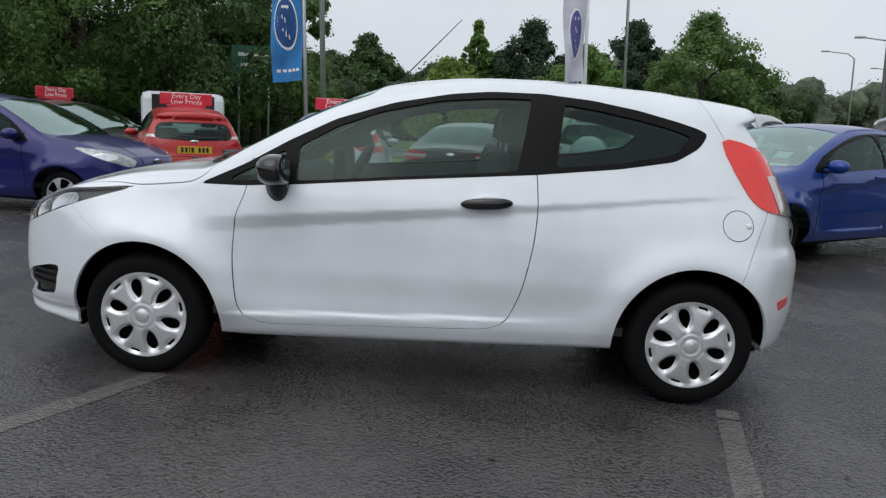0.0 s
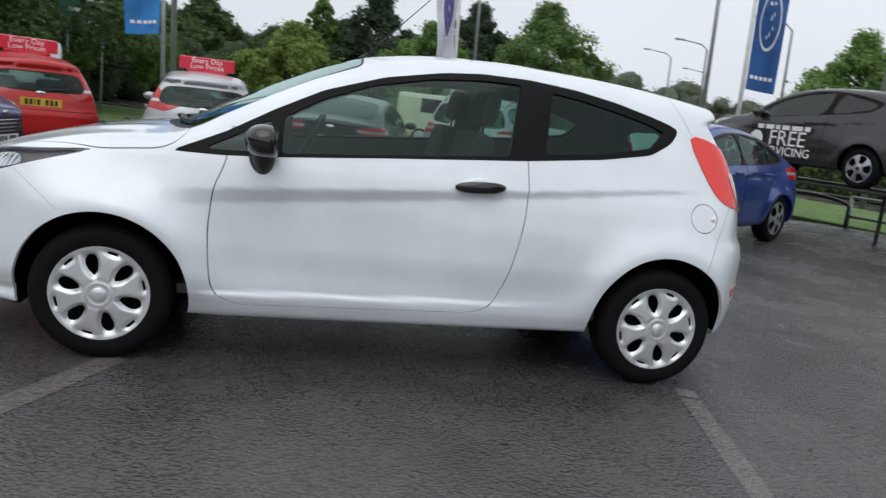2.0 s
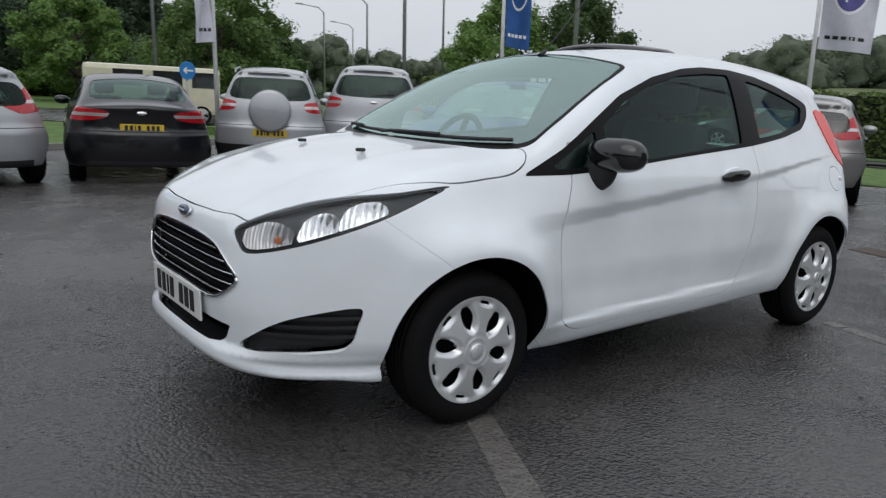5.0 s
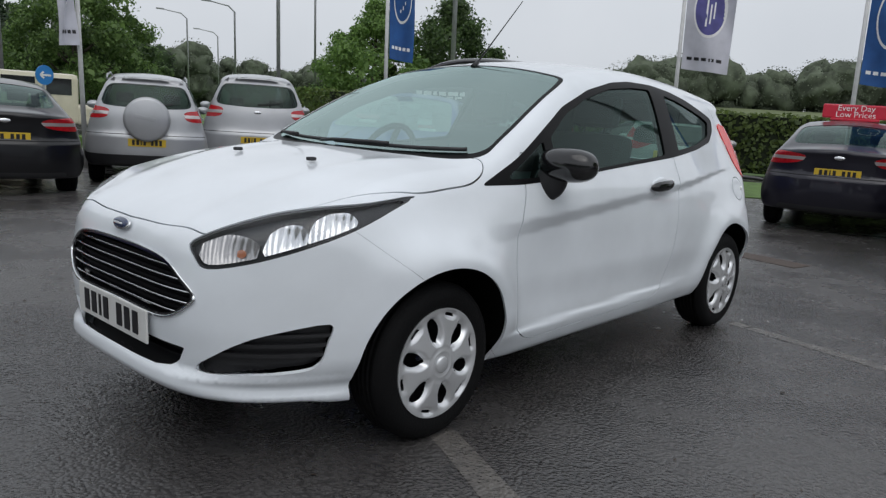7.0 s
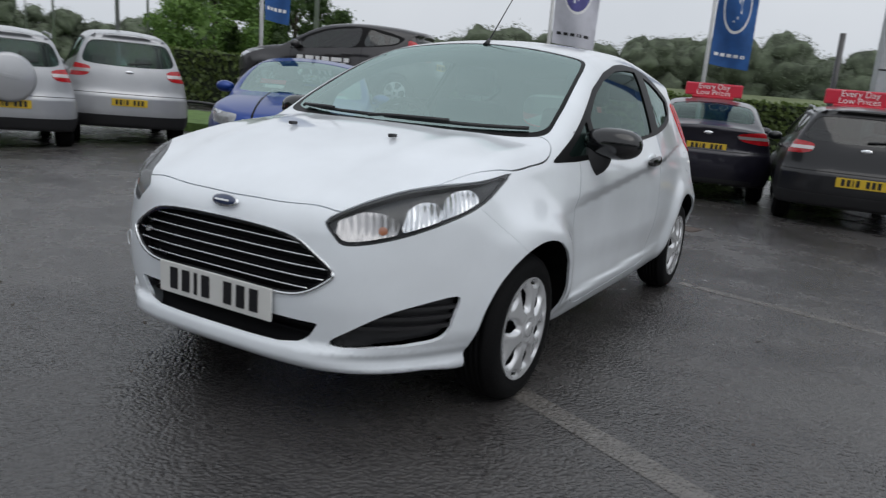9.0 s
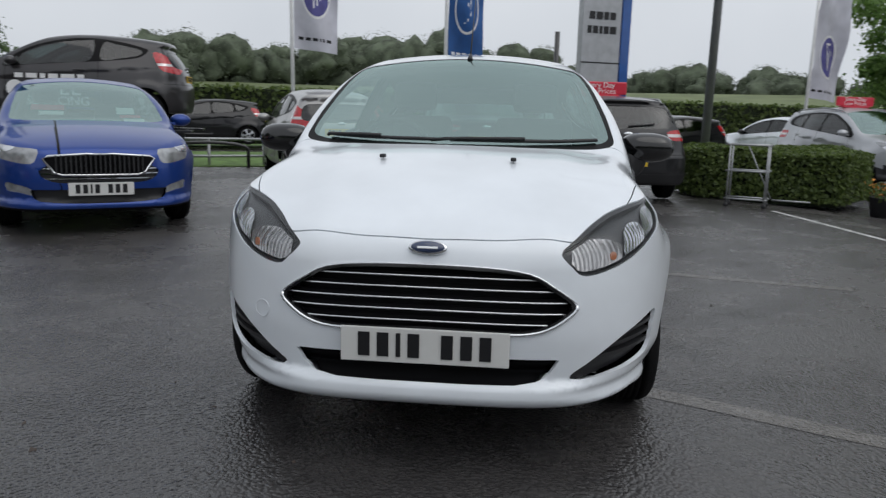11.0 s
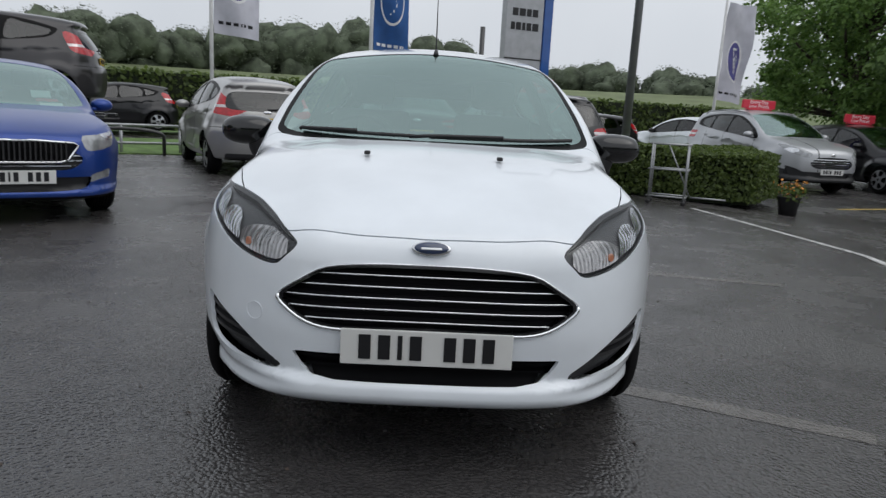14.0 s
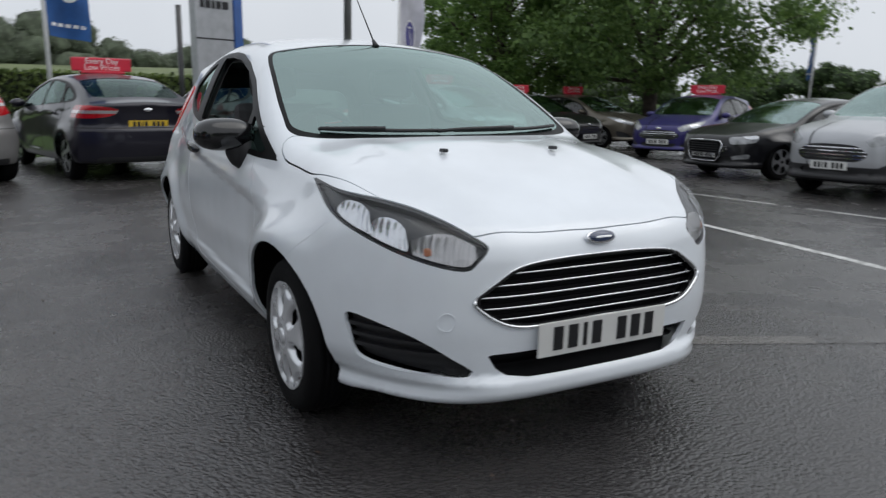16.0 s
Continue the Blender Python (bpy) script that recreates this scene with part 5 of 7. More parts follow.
    # rear wiper
    if kind not in ("fastback", "saloon"):
        bm = bmesh.new()
        zc = 0.97 if kind != "suv" else 1.03
        tube(bm, [((float(rear(zc)) + 0.012) * k[0], 0.0, zc * k[2]), ((float(rear(zc + 0.04)) + 0.012) * k[0], 0.36, (zc + 0.035) * k[2])], 0.011, 6)
        part("rear_wiper", bm, M_BLACKPL, car)
    if rails:
        g = spline(sp["top"])
        for s in (-1, 1):
            bm = bmesh.new()
            tube(bm, [(x * k[0], s * 0.54 * k[1], (float(g(x)) + dz) * k[2]) for x, dz in ((-0.2, -0.06), (-0.1, -0.025), (0.5, -0.02), (1.3, -0.035), (1.4, -0.08))], 0.016, 6)
            part("roof_rail", bm, M_GALV, car)
    if spare:
        bm = bmesh.new()
        lathe(bm, [(0.001, 0.17), (0.28, 0.17), (0.315, 0.15), (0.325, 0.11), (0.325, 0.0)], 36)
        box(bm, (0.02, 0.168, 0.02), (0.30, 0.012, 0.05), Euler((0, radians(-12), 0)).to_matrix(), bevel=0.004)
        sw = part("spare_wheel_cover", bm, colour, car, "round spare wheel cover in body colour")
        sw.matrix_basis = pose(1.86 * k[0], 0.0, 0.86 * k[2], 0, 0, -90)
    if sign:
        g = spline(sp["top"])
        roof_sign(m @ pose(0.35 * k[0], 0, (float(g(0.35)) - 0.004) * k[2], 0, 0, 90))
    return car


P_BLUE = paint("blue_metallic_paint", (0.010, 0.045, 0.24), metal=0.35)
P_DEEPBLUE = paint("deep_blue_paint", (0.011, 0.010, 0.12), metal=0.25)
P_GREY = paint("dark_grey_paint", (0.045, 0.043, 0.045), metal=0.4)
P_BLACK = paint("black_paint", (0.006, 0.006, 0.008), metal=0.1)
P_RED = paint("red_paint", (0.45, 0.010, 0.010))
P_SILVER = paint("silver_paint", (0.44, 0.45, 0.47), metal=0.45, rough=0.35)
P_DARKBLUE = paint("blue_black_paint", (0.014, 0.013, 0.022), metal=0.2)
P_BRONZE = paint("bronze_paint", (0.13, 0.115, 0.09), metal=0.5)
P_PURPLE = paint("violet_blue_paint", (0.03, 0.025, 0.13), metal=0.3)
P_CHARCOAL = paint("charcoal_paint", (0.018, 0.018, 0.02), metal=0.3)
P_PEWTER = paint("pewter_paint", (0.36, 0.355, 0.35), metal=0.5)
P_CREAM = paint("cream_paint", (0.62, 0.58, 0.45))

blue_saloon = parked_car("saloon_car", "saloon", (3.92, 4.62), (-0.833, -0.554), (4.66, 1.81, 1.46), P_BLUE, "bright blue saloon car with chrome grille, wet from rain", glass_mat=M_GLASS, oval=False)
st = parked_car("hatchback_car", "coupe", (7.85, 7.08), (-0.272, 0.962), (3.97, 1.75, 1.49), P_GREY, "dark grey sporty hatchback raised on a display ramp", lift=0.78)
parked_car("hatchback_car", "hatch", (8.59, 3.11), (0.907, 0.421), (3.97, 1.72, 1.48), P_PEWTER, "pewter silver five-door hatchback seen from behind")
parked_car("fastback_car", "fastback", (9.25, 0.63), (0.981, 0.196), (4.78, 1.85, 1.50), P_DARKBLUE, "blue-black family car with a red roof sign", glass_mat=M_GLASS, sign=True)
parked_car("estate_car", "suv", (8.3, -1.48), (0.99, 0.12), (4.85, 1.85, 1.46), P_CHARCOAL, "dark grey estate car with roof rails and a red roof sign", rails=True, sign=True)
parked_car("fastback_car", "fastback", (0.33, 9.46), (0.2, 0.98), (4.87, 1.85, 1.48), P_BLACK, "black family car with red tail lamps", glass_mat=M_GLASS)
parked_car("hatchback_car", "hatch", (-2.19, 9.30), (-0.12, 0.993), (4.42, 1.81, 1.51), P_SILVER, "silver five-door hatchback with a red roof sign", glass_mat=M_GLASS, sign=True)
parked_car("hatchback_car", "hatch", (-4.95, 9.1), (-0.44, 0.9), (3.97, 1.72, 1.48), P_RED, "bright red hatchback with a red roof sign", glass_mat=M_GLASS, sign=True)
parked_car("hatchback_car", "hatch", (-5.9, 5.6), (0.995, -0.1), (4.05, 1.74, 1.48), P_DEEPBLUE, "deep blue hatchback parked nose outward", glass_mat=M_GLASS)
parked_car("hatchback_car", "hatch", (-7.5, 10.0), (0.95, -0.3), (4.4, 1.8, 1.52), P_GREY, "dark grey hatchback with a red roof sign", glass_mat=M_GLASS, sign=True)
parked_car("small_suv", "suv", (2.95, 9.95), (0.45, 0.893), (4.0, 1.77, 1.68), P_SILVER, "silver small SUV with spare wheel on its tailgate", rails=True, spare=True, glass_mat=M_GLASS)
parked_car("people_carrier", "suv", (5.2, 10.15), (0.54, 0.84), (4.38, 1.90, 1.84), P_SILVER, "silver people carrier seen from behind", glass_mat=M_GLASS)
parked_car("suv_car", "suv", (12.94, -7.76), (-0.984, -0.18), (4.52, 1.84, 1.68), P_SILVER, "silver SUV with roof rails and a red roof sign", rails=True, sign=True)
parked_car("hatchback_car", "hatch", (13.3, -10.4), (-0.98, -0.2), (4.36, 1.82, 1.48), P_BLACK, "black hatchback with a red roof sign", sign=True)
parked_car("hatchback_car", "hatch", (14.0, -12.9), (-0.97, -0.2), (4.36, 1.82, 1.48), P_BRONZE, "bronze hatchback with a red roof sign", sign=True)
parked_car("hatchback_car", "hatch", (9.5, -12.9), (-0.34, 0.94), (4.36, 1.82, 1.48), P_PURPLE, "violet-blue hatchback with chrome grille and red roof sign", sign=True)
black_saloon = parked_car("saloon_car", "saloon", (5.34, -11.08), (0.05, 0.998), (4.70, 1.83, 1.43), P_BLACK, "black saloon car with silver alloy wheels", oval=False)
parked_car("people_carrier", "suv", (2.88, -10.39), (-0.085, 0.996), (4.6, 1.85, 1.68), P_SILVER, "silver people carrier parked nose outward", oval=False)


def framed_grille(car, x, pts, slats, upright, plate_gap=None):
    """A black grille with a chrome frame on a car's nose; pts is its half outline in (y, z)."""
    loop = both(pts)
    bm = bmesh.new()
    front = [bm.verts.new((x - 0.012 + 0.20 * y * y, y, z)) for y, z in loop]
    back = [bm.verts.new((x + 0.05 + 0.20 * y * y, y, z)) for y, z in loop]
    n = len(loop)
    bm.faces.new(front)
    bm.faces.new(back[::-1])
    for i in range(n):
        bm.faces.new((front[i], back[i], back[(i + 1) % n], front[(i + 1) % n]))
    bmesh.ops.recalc_face_normals(bm, faces=bm.faces)
    g = part("grille", bm, M_GRILLE, car, "black grille in a chrome frame")
    bm = bmesh.new()
    tube(bm, [(x - 0.012 + 0.20 * y * y, y, z) for y, z in list(loop) + [loop[0]]], 0.011, 6)
    part("grille_frame", bm, M_CHROME, g)
    lo, hi = loop[:, 1].min(), loop[:, 1].max()
    wide = np.abs(loop[:, 0]).max()
    for k in range(slats):
        bm = bmesh.new()
        q = (k + 0.5) / slats
        if upright:
            y = (2 * q - 1) * wide * 0.82
            box(bm, (x - 0.016 + 0.20 * y * y, y, (lo + hi) / 2), (0.012, 0.012, (hi - lo) * 0.86))
        else:
            z = lo + (hi - lo) * q
            tube(bm, [(x - 0.014 + 0.20 * y * y, y, z) for y in np.linspace(-wide * 0.8, wide * 0.8, 7)], 0.006, 5)
        part("grille_slat", bm, M_BLACKPL, g)


framed_grille(blue_saloon, -2.035 * 4.66 / 3.96, [(0, 0.70), (0.10, 0.705), (0.40, 0.685), (0.44, 0.665), (0.36, 0.545), (0.30, 0.525), (0, 0.525)], 19, True)
framed_grille(black_saloon, -2.035 * 4.70 / 3.96, [(0, 0.665), (0.33, 0.66), (0.39, 0.61), (0.35, 0.40), (0.27, 0.315), (0, 0.31)], 9, False)
for y, z, w, h, mt in ((-0.36, 1.10, 0.17, 0.13, M_SIGNWHITE), (-0.40, 1.045, 0.20, 0.05, M_SIGNRED), (-0.43, 1.005, 0.20, 0.06, M_SIGNWHITE), (0.36, 1.12, 0.30, 0.10, M_SIGNRED), (0.33, 1.065, 0.22, 0.07, M_SIGNWHITE)):
    bm = bmesh.new()
    box(bm, (0, 0, 0), (0.004, w, h))
    card = part("price_card", bm, mt, blue_saloon, "price card behind the windscreen")
    card.matrix_basis = pose(-1.02 + (z - 1.0) * 1.75, y, z - 0.035, 0, 60, 0)


# ---- ground ----
def slab(name, poly, z0, z1, material, label, category, kind="structure"):
    bm = bmesh.new()
    f = bm.faces.new([bm.verts.new((x, y, z0)) for x, y in poly])
    r = bmesh.ops.extrude_face_region(bm, geom=[f])
    bmesh.ops.translate(bm, vec=(0, 0, z1 - z0), verts=[v for v in r["geom"] if isinstance(v, bmesh.types.BMVert)])
    bmesh.ops.recalc_face_normals(bm, faces=bm.faces)
    me = bpy.data.meshes.new(name)
    bm.to_mesh(me)
    bm.free()
    me.materials.append(material)
    return tagged(new(name, me), label, category, kind=kind)


def turned(u, w):
    """Car park axes: u along the front row, w towards the road, turned by 23 degrees."""
    c, s = math.cos(radians(23)), math.sin(radians(23))
    return (u * c - w * s, u * s + w * c)


def strip(name, a, b, width, material, label, category="line", z0=-0.01, z1=0.004):
    a, b = Vector(a), Vector(b)
    d = (b - a).normalized()
    n = Vector((-d.y, d.x)) * width / 2
    if category != "line":
        return slab(name, [tuple(a - n), tuple(b - n), tuple(b + n), tuple(a + n)], z0, z1, material, label, category)
    k = max(2, int((b - a).length / 0.25))
    rnd = random.Random(name)
    v = []
    for i in range(k + 1):
        p = a.lerp(b, i / k)
        for s in (-1, 1):
            q = p + n * s * rnd.uniform(0.86, 1.05)
            v.append((q.x, q.y, land(q.x, q.y) + 0.0018))
    f = [(2 * i, 2 * i + 2, 2 * i + 3, 2 * i + 1) for i in range(k)]
    me = bpy.data.meshes.new(name)
    fill_mesh(me, np.array(v), np.array(f))
    me.materials.append(material)
    return tagged(new(name, me), label, category, kind="structure")


U1, W1 = 12.6, 11.9
slab("ground", [(-700, -700), (700, -700), (700, 700), (-700, 700)], -0.5, -0.20, M_GRASS, "rough green grassland round the car park", "ground")
def sheet_of_land(name, u0, u1, w0, w1, nu, nw, dz, material, label, category):
    """A sheet that follows the fall of the land, finer near the middle."""
    us = np.array([-(abs(u0)) * t * t if t < 0 else u1 * t * t for t in np.linspace(-1, 1, nu)])
    ws = np.array([-(abs(w0)) * t * t if t < 0 else w1 * t * t for t in np.linspace(-1, 1, nw)])
    v = []
    for u in us:
        for w in ws:
            x, y = turned(u, w)
            v.append((x, y, land(x, y) + dz))
    f = [(i * nw + j, (i + 1) * nw + j, (i + 1) * nw + j + 1, i * nw + j + 1) for i in range(nu - 1) for j in range(nw - 1)]
    me = bpy.data.meshes.new(name)
    fill_mesh(me, np.array(v), np.array(f), True)
    me.materials.append(material)
    return tagged(new(name, me), label, category, kind="structure")


sheet_of_land("pavement", -60, U1, -70, W1, 81, 81, 0.0, M_ASPHALT, "dark wet asphalt of the car park", "asphalt")
slab("road", [(-60, 52), (-8, 29), (9, 19), (26, 19), (26, 28), (12, 29), (-6, 39), (-56, 62)], -0.30, -0.17, M_ASPHALT, "wet grey road beyond the grass verge", "road")
slab("road", [turned(U1 + 4.0, -70), turned(U1 + 10, -70), turned(U1 + 10, W1 + 5.5), turned(U1 + 4.0, W1 + 5.5)], -0.30, -0.172, M_ASPHALT, "wet grey side road beyond the verge", "road")
strip("kerb", turned(-60, W1 + 0.06), turned(U1 + 0.12, W1 + 0.06), 0.12, M_KERB, "low concrete kerb along the car park edge", "kerb", -0.25, -0.06)
strip("kerb", turned(U1 + 0.06, -70), turned(U1 + 0.06, W1), 0.12, M_KERB, "low concrete kerb along the car park edge", "kerb", -0.25, -0.02)
slab("grass_verge", [turned(U1 - 1.3, -1.5), turned(U1 + 0.125, -9), turned(U1 + 3.95, -9), turned(U1 + 3.95, W1 + 3), turned(U1 - 1.3, W1 + 3)], -0.30, 0.02, M_GRASS, "wet green grass verge beside the road", "grass")
strip("line_1", (-1.17, -0.77), (-1.62, -1.70), 0.12, M_LINE, "worn grey parking line on the asphalt")
strip("line_2", (-1.62, -1.70), (-2.6, -3.7), 0.12, M_LINEFAINT, "almost worn-off parking line on the asphalt")
strip("line_3", (1.43, -0.83), (1.405, -0.93), 0.10, M_LINEEND, "worn grey end of a parking line")
strip("line_4", (1.40, -0.95), (1.02, -2.6), 0.10, M_LINE, "almost worn-off parking line on the asphalt")
strip("line_5", (6.05, -3.72), (2.6, -4.15), 0.09, M_LINEW, "white painted line on wet asphalt")
strip("line_6", (2.6, -4.15), (-3.5, -3.2), 0.09, M_LINEW, "white painted line on wet asphalt")
strip("line_7", (7.4, -5.75), (3.5, -6.55), 0.09, M_LINEW, "white painted line on wet asphalt")
strip("line_8", (3.5, -6.55), (-6.0, -6.6), 0.09, M_LINEW, "white painted line on wet asphalt")
strip("line_9", (8.0, -6.7), (9.6, -10.8), 0.10, M_LINEY, "yellow painted line along the parking row")
slab("drain_cover", [(4.05, 0.25), (4.35, 0.20), (4.22, -0.45), (3.92, -0.40)], -0.01, 0.006, mat("rusty_iron", (0.07, 0.05, 0.04), rough=0.6, bump=0.5, bscale=80), "rusty iron drain cover set in asphalt", "drain cover", "")


def rising_field(a0, a1, r0, r1, lift):
    """A pale field that climbs away behind the hedge to the far trees."""
    k = 24
    v, f = [], []
    for i in range(k + 1):
        a = radians(a0 + (a1 - a0) * i / k)
        for r, z in ((r0, -0.198), ((r0 + r1) / 2, lift * 0.55), (r1, lift), (r1 + 40, lift)):
            v.append((r * math.cos(a), r * math.sin(a), z))
    for i in range(k):
        for j in range(3):
            f.append((4 * i + j, 4 * i + j + 1, 4 * i + j + 5, 4 * i + j + 4))
    me = bpy.data.meshes.new("field")
    fill_mesh(me, np.array(v), np.array(f), True)
    me.materials.append(mat("pale_field_grass", (0.135, 0.165, 0.075), rough=0.9, var=0.2, scale=0.3, bump=0.3, bscale=4))
    tagged(new("field", me), "pale green field rising beyond the hedge", "field", kind="structure")


rising_field(-32, 26, 36, 72, 3.7)

# ---- poles, flags, signs ----
LEAN = -0.035


def post(name, at, h, r, material, label, category, group="", r_end=None, base=-0.22):
    bm = bmesh.new()
    tube(bm, [(0, 0, 0), (LEAN * h * 0.5, 0, h * 0.5), (LEAN * h, 0, h)], r, 10, r_end=r_end)
    me = bpy.data.meshes.new(name)
    bm.to_mesh(me)
    bm.free()
    me.materials.append(material)
    ob = new(name, me)
    ob.location = (*at, base)
    return tagged(ob, label, category, group)


def street_lamp(at, h, arm, way, label="tall grey street lamp with one arm"):
    s = empty("street_lamp", pose(*at, -0.22), label, "street lamp", "street lamps")
    bm = bmesh.new()
    pts = [(0, 0, 0), (LEAN * h * 0.95, 0, h * 0.95), (LEAN * h + way[0] * arm * 0.25, way[1] * arm * 0.25, h * 0.995), (LEAN * h + way[0] * arm, way[1] * arm, h + 0.12)]
    tube(bm, pts, 0.075, 10, r_end=0.035)
    part("pole", bm, M_GALV, s)
    bm = bmesh.new()
    box(bm, (LEAN * h + way[0] * (arm + 0.25), way[1] * (arm + 0.25), h + 0.14), (0.6, 0.22, 0.12), Matrix.Rotation(math.atan2(way[1], way[0]), 3, "Z"), bevel=0.03)
    part("lantern", bm, M_GALV, s)
    return s


def flag(at, z0, z1, width, way, cloth, oval, label, pole_top, seed, mast=M_POLEWHITE):
    """A banner flag on a pole: cloth with folds, an oval mark and a line of bars."""
    rnd = random.Random(seed)
    f = empty("flag_pole", pose(*at, -0.22), label, "flag", "forecourt flags")
    bm = bmesh.new()
    tube(bm, [(0, 0, 0), (LEAN * pole_top, 0, pole_top)], 0.045, 10, r_end=0.03)
    part("pole", bm, mast, f)
    wx, wy = way
    nx, ny = -wy, wx
    ph = rnd.uniform(0, 6)

    def place(s, t, off=0.0):
        """s across the cloth 0..1, t up the cloth 0..1."""
        z = z0 + (z1 - z0) * t - 0.10 * s * width * (1 - t)
        fold = 0.07 * width * math.sin(s * 7 + t * 3 + ph) * (0.3 + s) + 0.04 * math.sin(t * 9 + s * 4 + ph)
        d = s * width * (0.93 + 0.07 * t) + 0.05
        return Vector((LEAN * z + wx * d + nx * (fold + off), wy * d + ny * (fold + off), z + 0.06))

    bm = bmesh.new()
    n, k = 16, 26
    for off, flip in ((0.003, False), (-0.003, True)):
        g = [[bm.verts.new(place(i / n, j / k, off)) for j in range(k + 1)] for i in range(n + 1)]
        for i in range(n):
            for j in range(k):
                q = (g[i][j], g[i + 1][j], g[i + 1][j + 1], g[i][j + 1])
                fc = bm.faces.new(q[::-1] if flip else q)
                fc.smooth = True
    cl = part("cloth", bm, cloth, f)
    mid, tall = 0.42, 0.50 / (z1 - z0)
    for off0 in (0.007, -0.007):
        for grow, mt, lift in ((1.0, M_SIGNWHITE, 0.0), (0.90, oval, 0.003)):
            bm = bmesh.new()
            off = off0 + math.copysign(lift, off0)
            c0 = bm.verts.new(place(0.5, mid, off))
            rings = []
            for rr in (0.33, 0.66, 1.0):
                rings.append([bm.verts.new(place(0.5 + 0.34 * grow * rr * math.cos(a), mid + tall * grow * rr * math.sin(a), off)) for a in np.linspace(0, math.tau, 36, endpoint=False)])
            for q in range(36):
                bm.faces.new((c0, rings[0][q], rings[0][(q + 1) % 36]))
                for r0, r1 in zip(rings, rings[1:]):
                    bm.faces.new((r0[q], r1[q], r1[(q + 1) % 36], r0[(q + 1) % 36]))
            part("oval_mark", bm, mt, cl)
        for w0, w1, t0, t1 in ((0.42, 0.455, mid - tall * 0.6, mid + tall * 0.6), (0.50, 0.53, mid - tall * 0.5, mid + tall * 0.2), (0.57, 0.60, mid - tall * 0.3, mid + tall * 0.3), (0.40, 0.60, mid + tall * 0.55, mid + tall * 0.65)):
            bm = bmesh.new()
            q = [bm.verts.new(place(s, t, off0 * 1.9)) for s, t in ((w0, t0), (w1, t0), (w1, t1), (w0, t1))]
            bm.faces.new(q)
            part("mark_stroke", bm, M_SIGNWHITE, cl)
        for b in range(5):
            s0 = 0.10 + 0.16 * b
            bm = bmesh.new()
            q = [bm.verts.new(place(s, t, off0)) for s, t in ((s0, 0.07), (s0 + 0.11, 0.07), (s0 + 0.11, 0.092), (s0, 0.092))]
            bm.faces.new(q)
            part("writing_bar", bm, M_INK if cloth is M_FLAGWHITE else M_SIGNWHITE, cl)
    return f


flag((10.7, 4.2), 2.5, 5.1, 0.90, (0.35, -0.94), M_FLAGWHITE, M_OVAL, "white banner flag with a purple oval on a white pole", 5.2, 1)
flag((11.2, 1.2), 2.3, 4.9, 0.76, (0.3, -0.95), M_FLAGBLUE, M_FLAGBLUE, "dark blue banner flag with an oval on a white pole", 5.2, 2)
flag((14.6, -7.1), 1.9, 4.2, 0.95, (0.45, -0.89), M_FLAGWHITE, M_OVAL, "white banner flag with a purple oval on a white pole", 4.4, 3)
flag((17.3, -15.4), 2.3, 4.8, 0.8, (0.75, -0.66), M_FLAGBLUE, M_FLAGBLUE, "dark blue banner flag on a white pole", 5.0, 4)
flag((15.0, -24.6), 2.2, 4.6, 0.8, (0.75, -0.66), M_FLAGBLUE, M_FLAGBLUE, "dark blue banner flag on a white pole", 5.0, 5)
flag((7.2, 8.6), 2.35, 5.2, 0.52, (0.86, -0.5), M_FLAGBLUE, M_FLAGBLUE, "dark blue banner flag with an oval on a white pole", 5.4, 6)
flag((2.4, 11.2), 2.1, 4.8, 0.5, (-0.86, -0.5), M_FLAGWHITE, M_OVAL, "white banner flag with a purple oval on a white pole", 5.0, 7)
flag((-3.1, 10.7), 2.1, 4.7, 0.68, (-0.98, 0.2), M_FLAGCYAN, M_FLAGBLUE, "light blue banner flag with a dark oval on a grey pole", 5.0, 8, M_GALV)

street_lamp((9.1, -3.5), 8.0, 1.2, (0.2, 0.9))
street_lamp((13.0, 12.1), 8.5, 1.2, (0.3, 0.9))
street_lamp((13.2, 20.8), 9.0, 1.4, (0.3, 0.9))
street_lamp((6.4, 28.2), 9.0, 1.3, (-0.8, 0.4))
street_lamp((-3.7, 15.3), 8.0, 1.3, (-0.8, 0.4))
street_lamp((24.0, 41.0), 7.4, 1.6, (-0.9, 0.3))
street_lamp((25.0, 34.0), 8.2, 1.8, (-0.9, 0.3))
street_lamp((40.0, 70.0), 8.5, 2.0, (-0.9, 0.3))
street_lamp((30.0, 58.0), 8.5, 2.0, (-0.9, 0.3))
post("dark_post", (11.2, -1.0), 3.0, 0.05, M_BLACKSTEEL, "slim dark steel post beside the sign pylon", "post")


def pylon():
    p = empty("sign_pylon", pose(13.0, -2.0, -0.22, 0, 0, 24), "tall silver sign pylon with a blue edge", "sign")
    bm = bmesh.new()
    box(bm, (0, 0, 3.0), (0.22, 0.95, 6.0), bevel=0.02)
    part("panel", bm, M_PYLON, p)
    bm = bmesh.new()
    box(bm, (0, -0.60, 3.0), (0.26, 0.22, 6.0), bevel=0.02)
    part("blue_edge", bm, M_PYLONBLUE, p)
    for z in (2.55, 5.0):
        bm = bmesh.new()
        box(bm, (-0.112, 0, z), (0.008, 0.95, 0.03))
        part("joint", bm, M_BLACKPL, p)
    for z, ws in ((3.55, (0.14, 0.16, 0.12, 0.14)), (3.25, (0.10, 0.13, 0.08, 0.12, 0.16))):
        bars("writing_bar", p, pose(-0.116, 0, z, 0, 0, -90), list(ws), 0.16, M_INK, gap=0.03)


pylon()


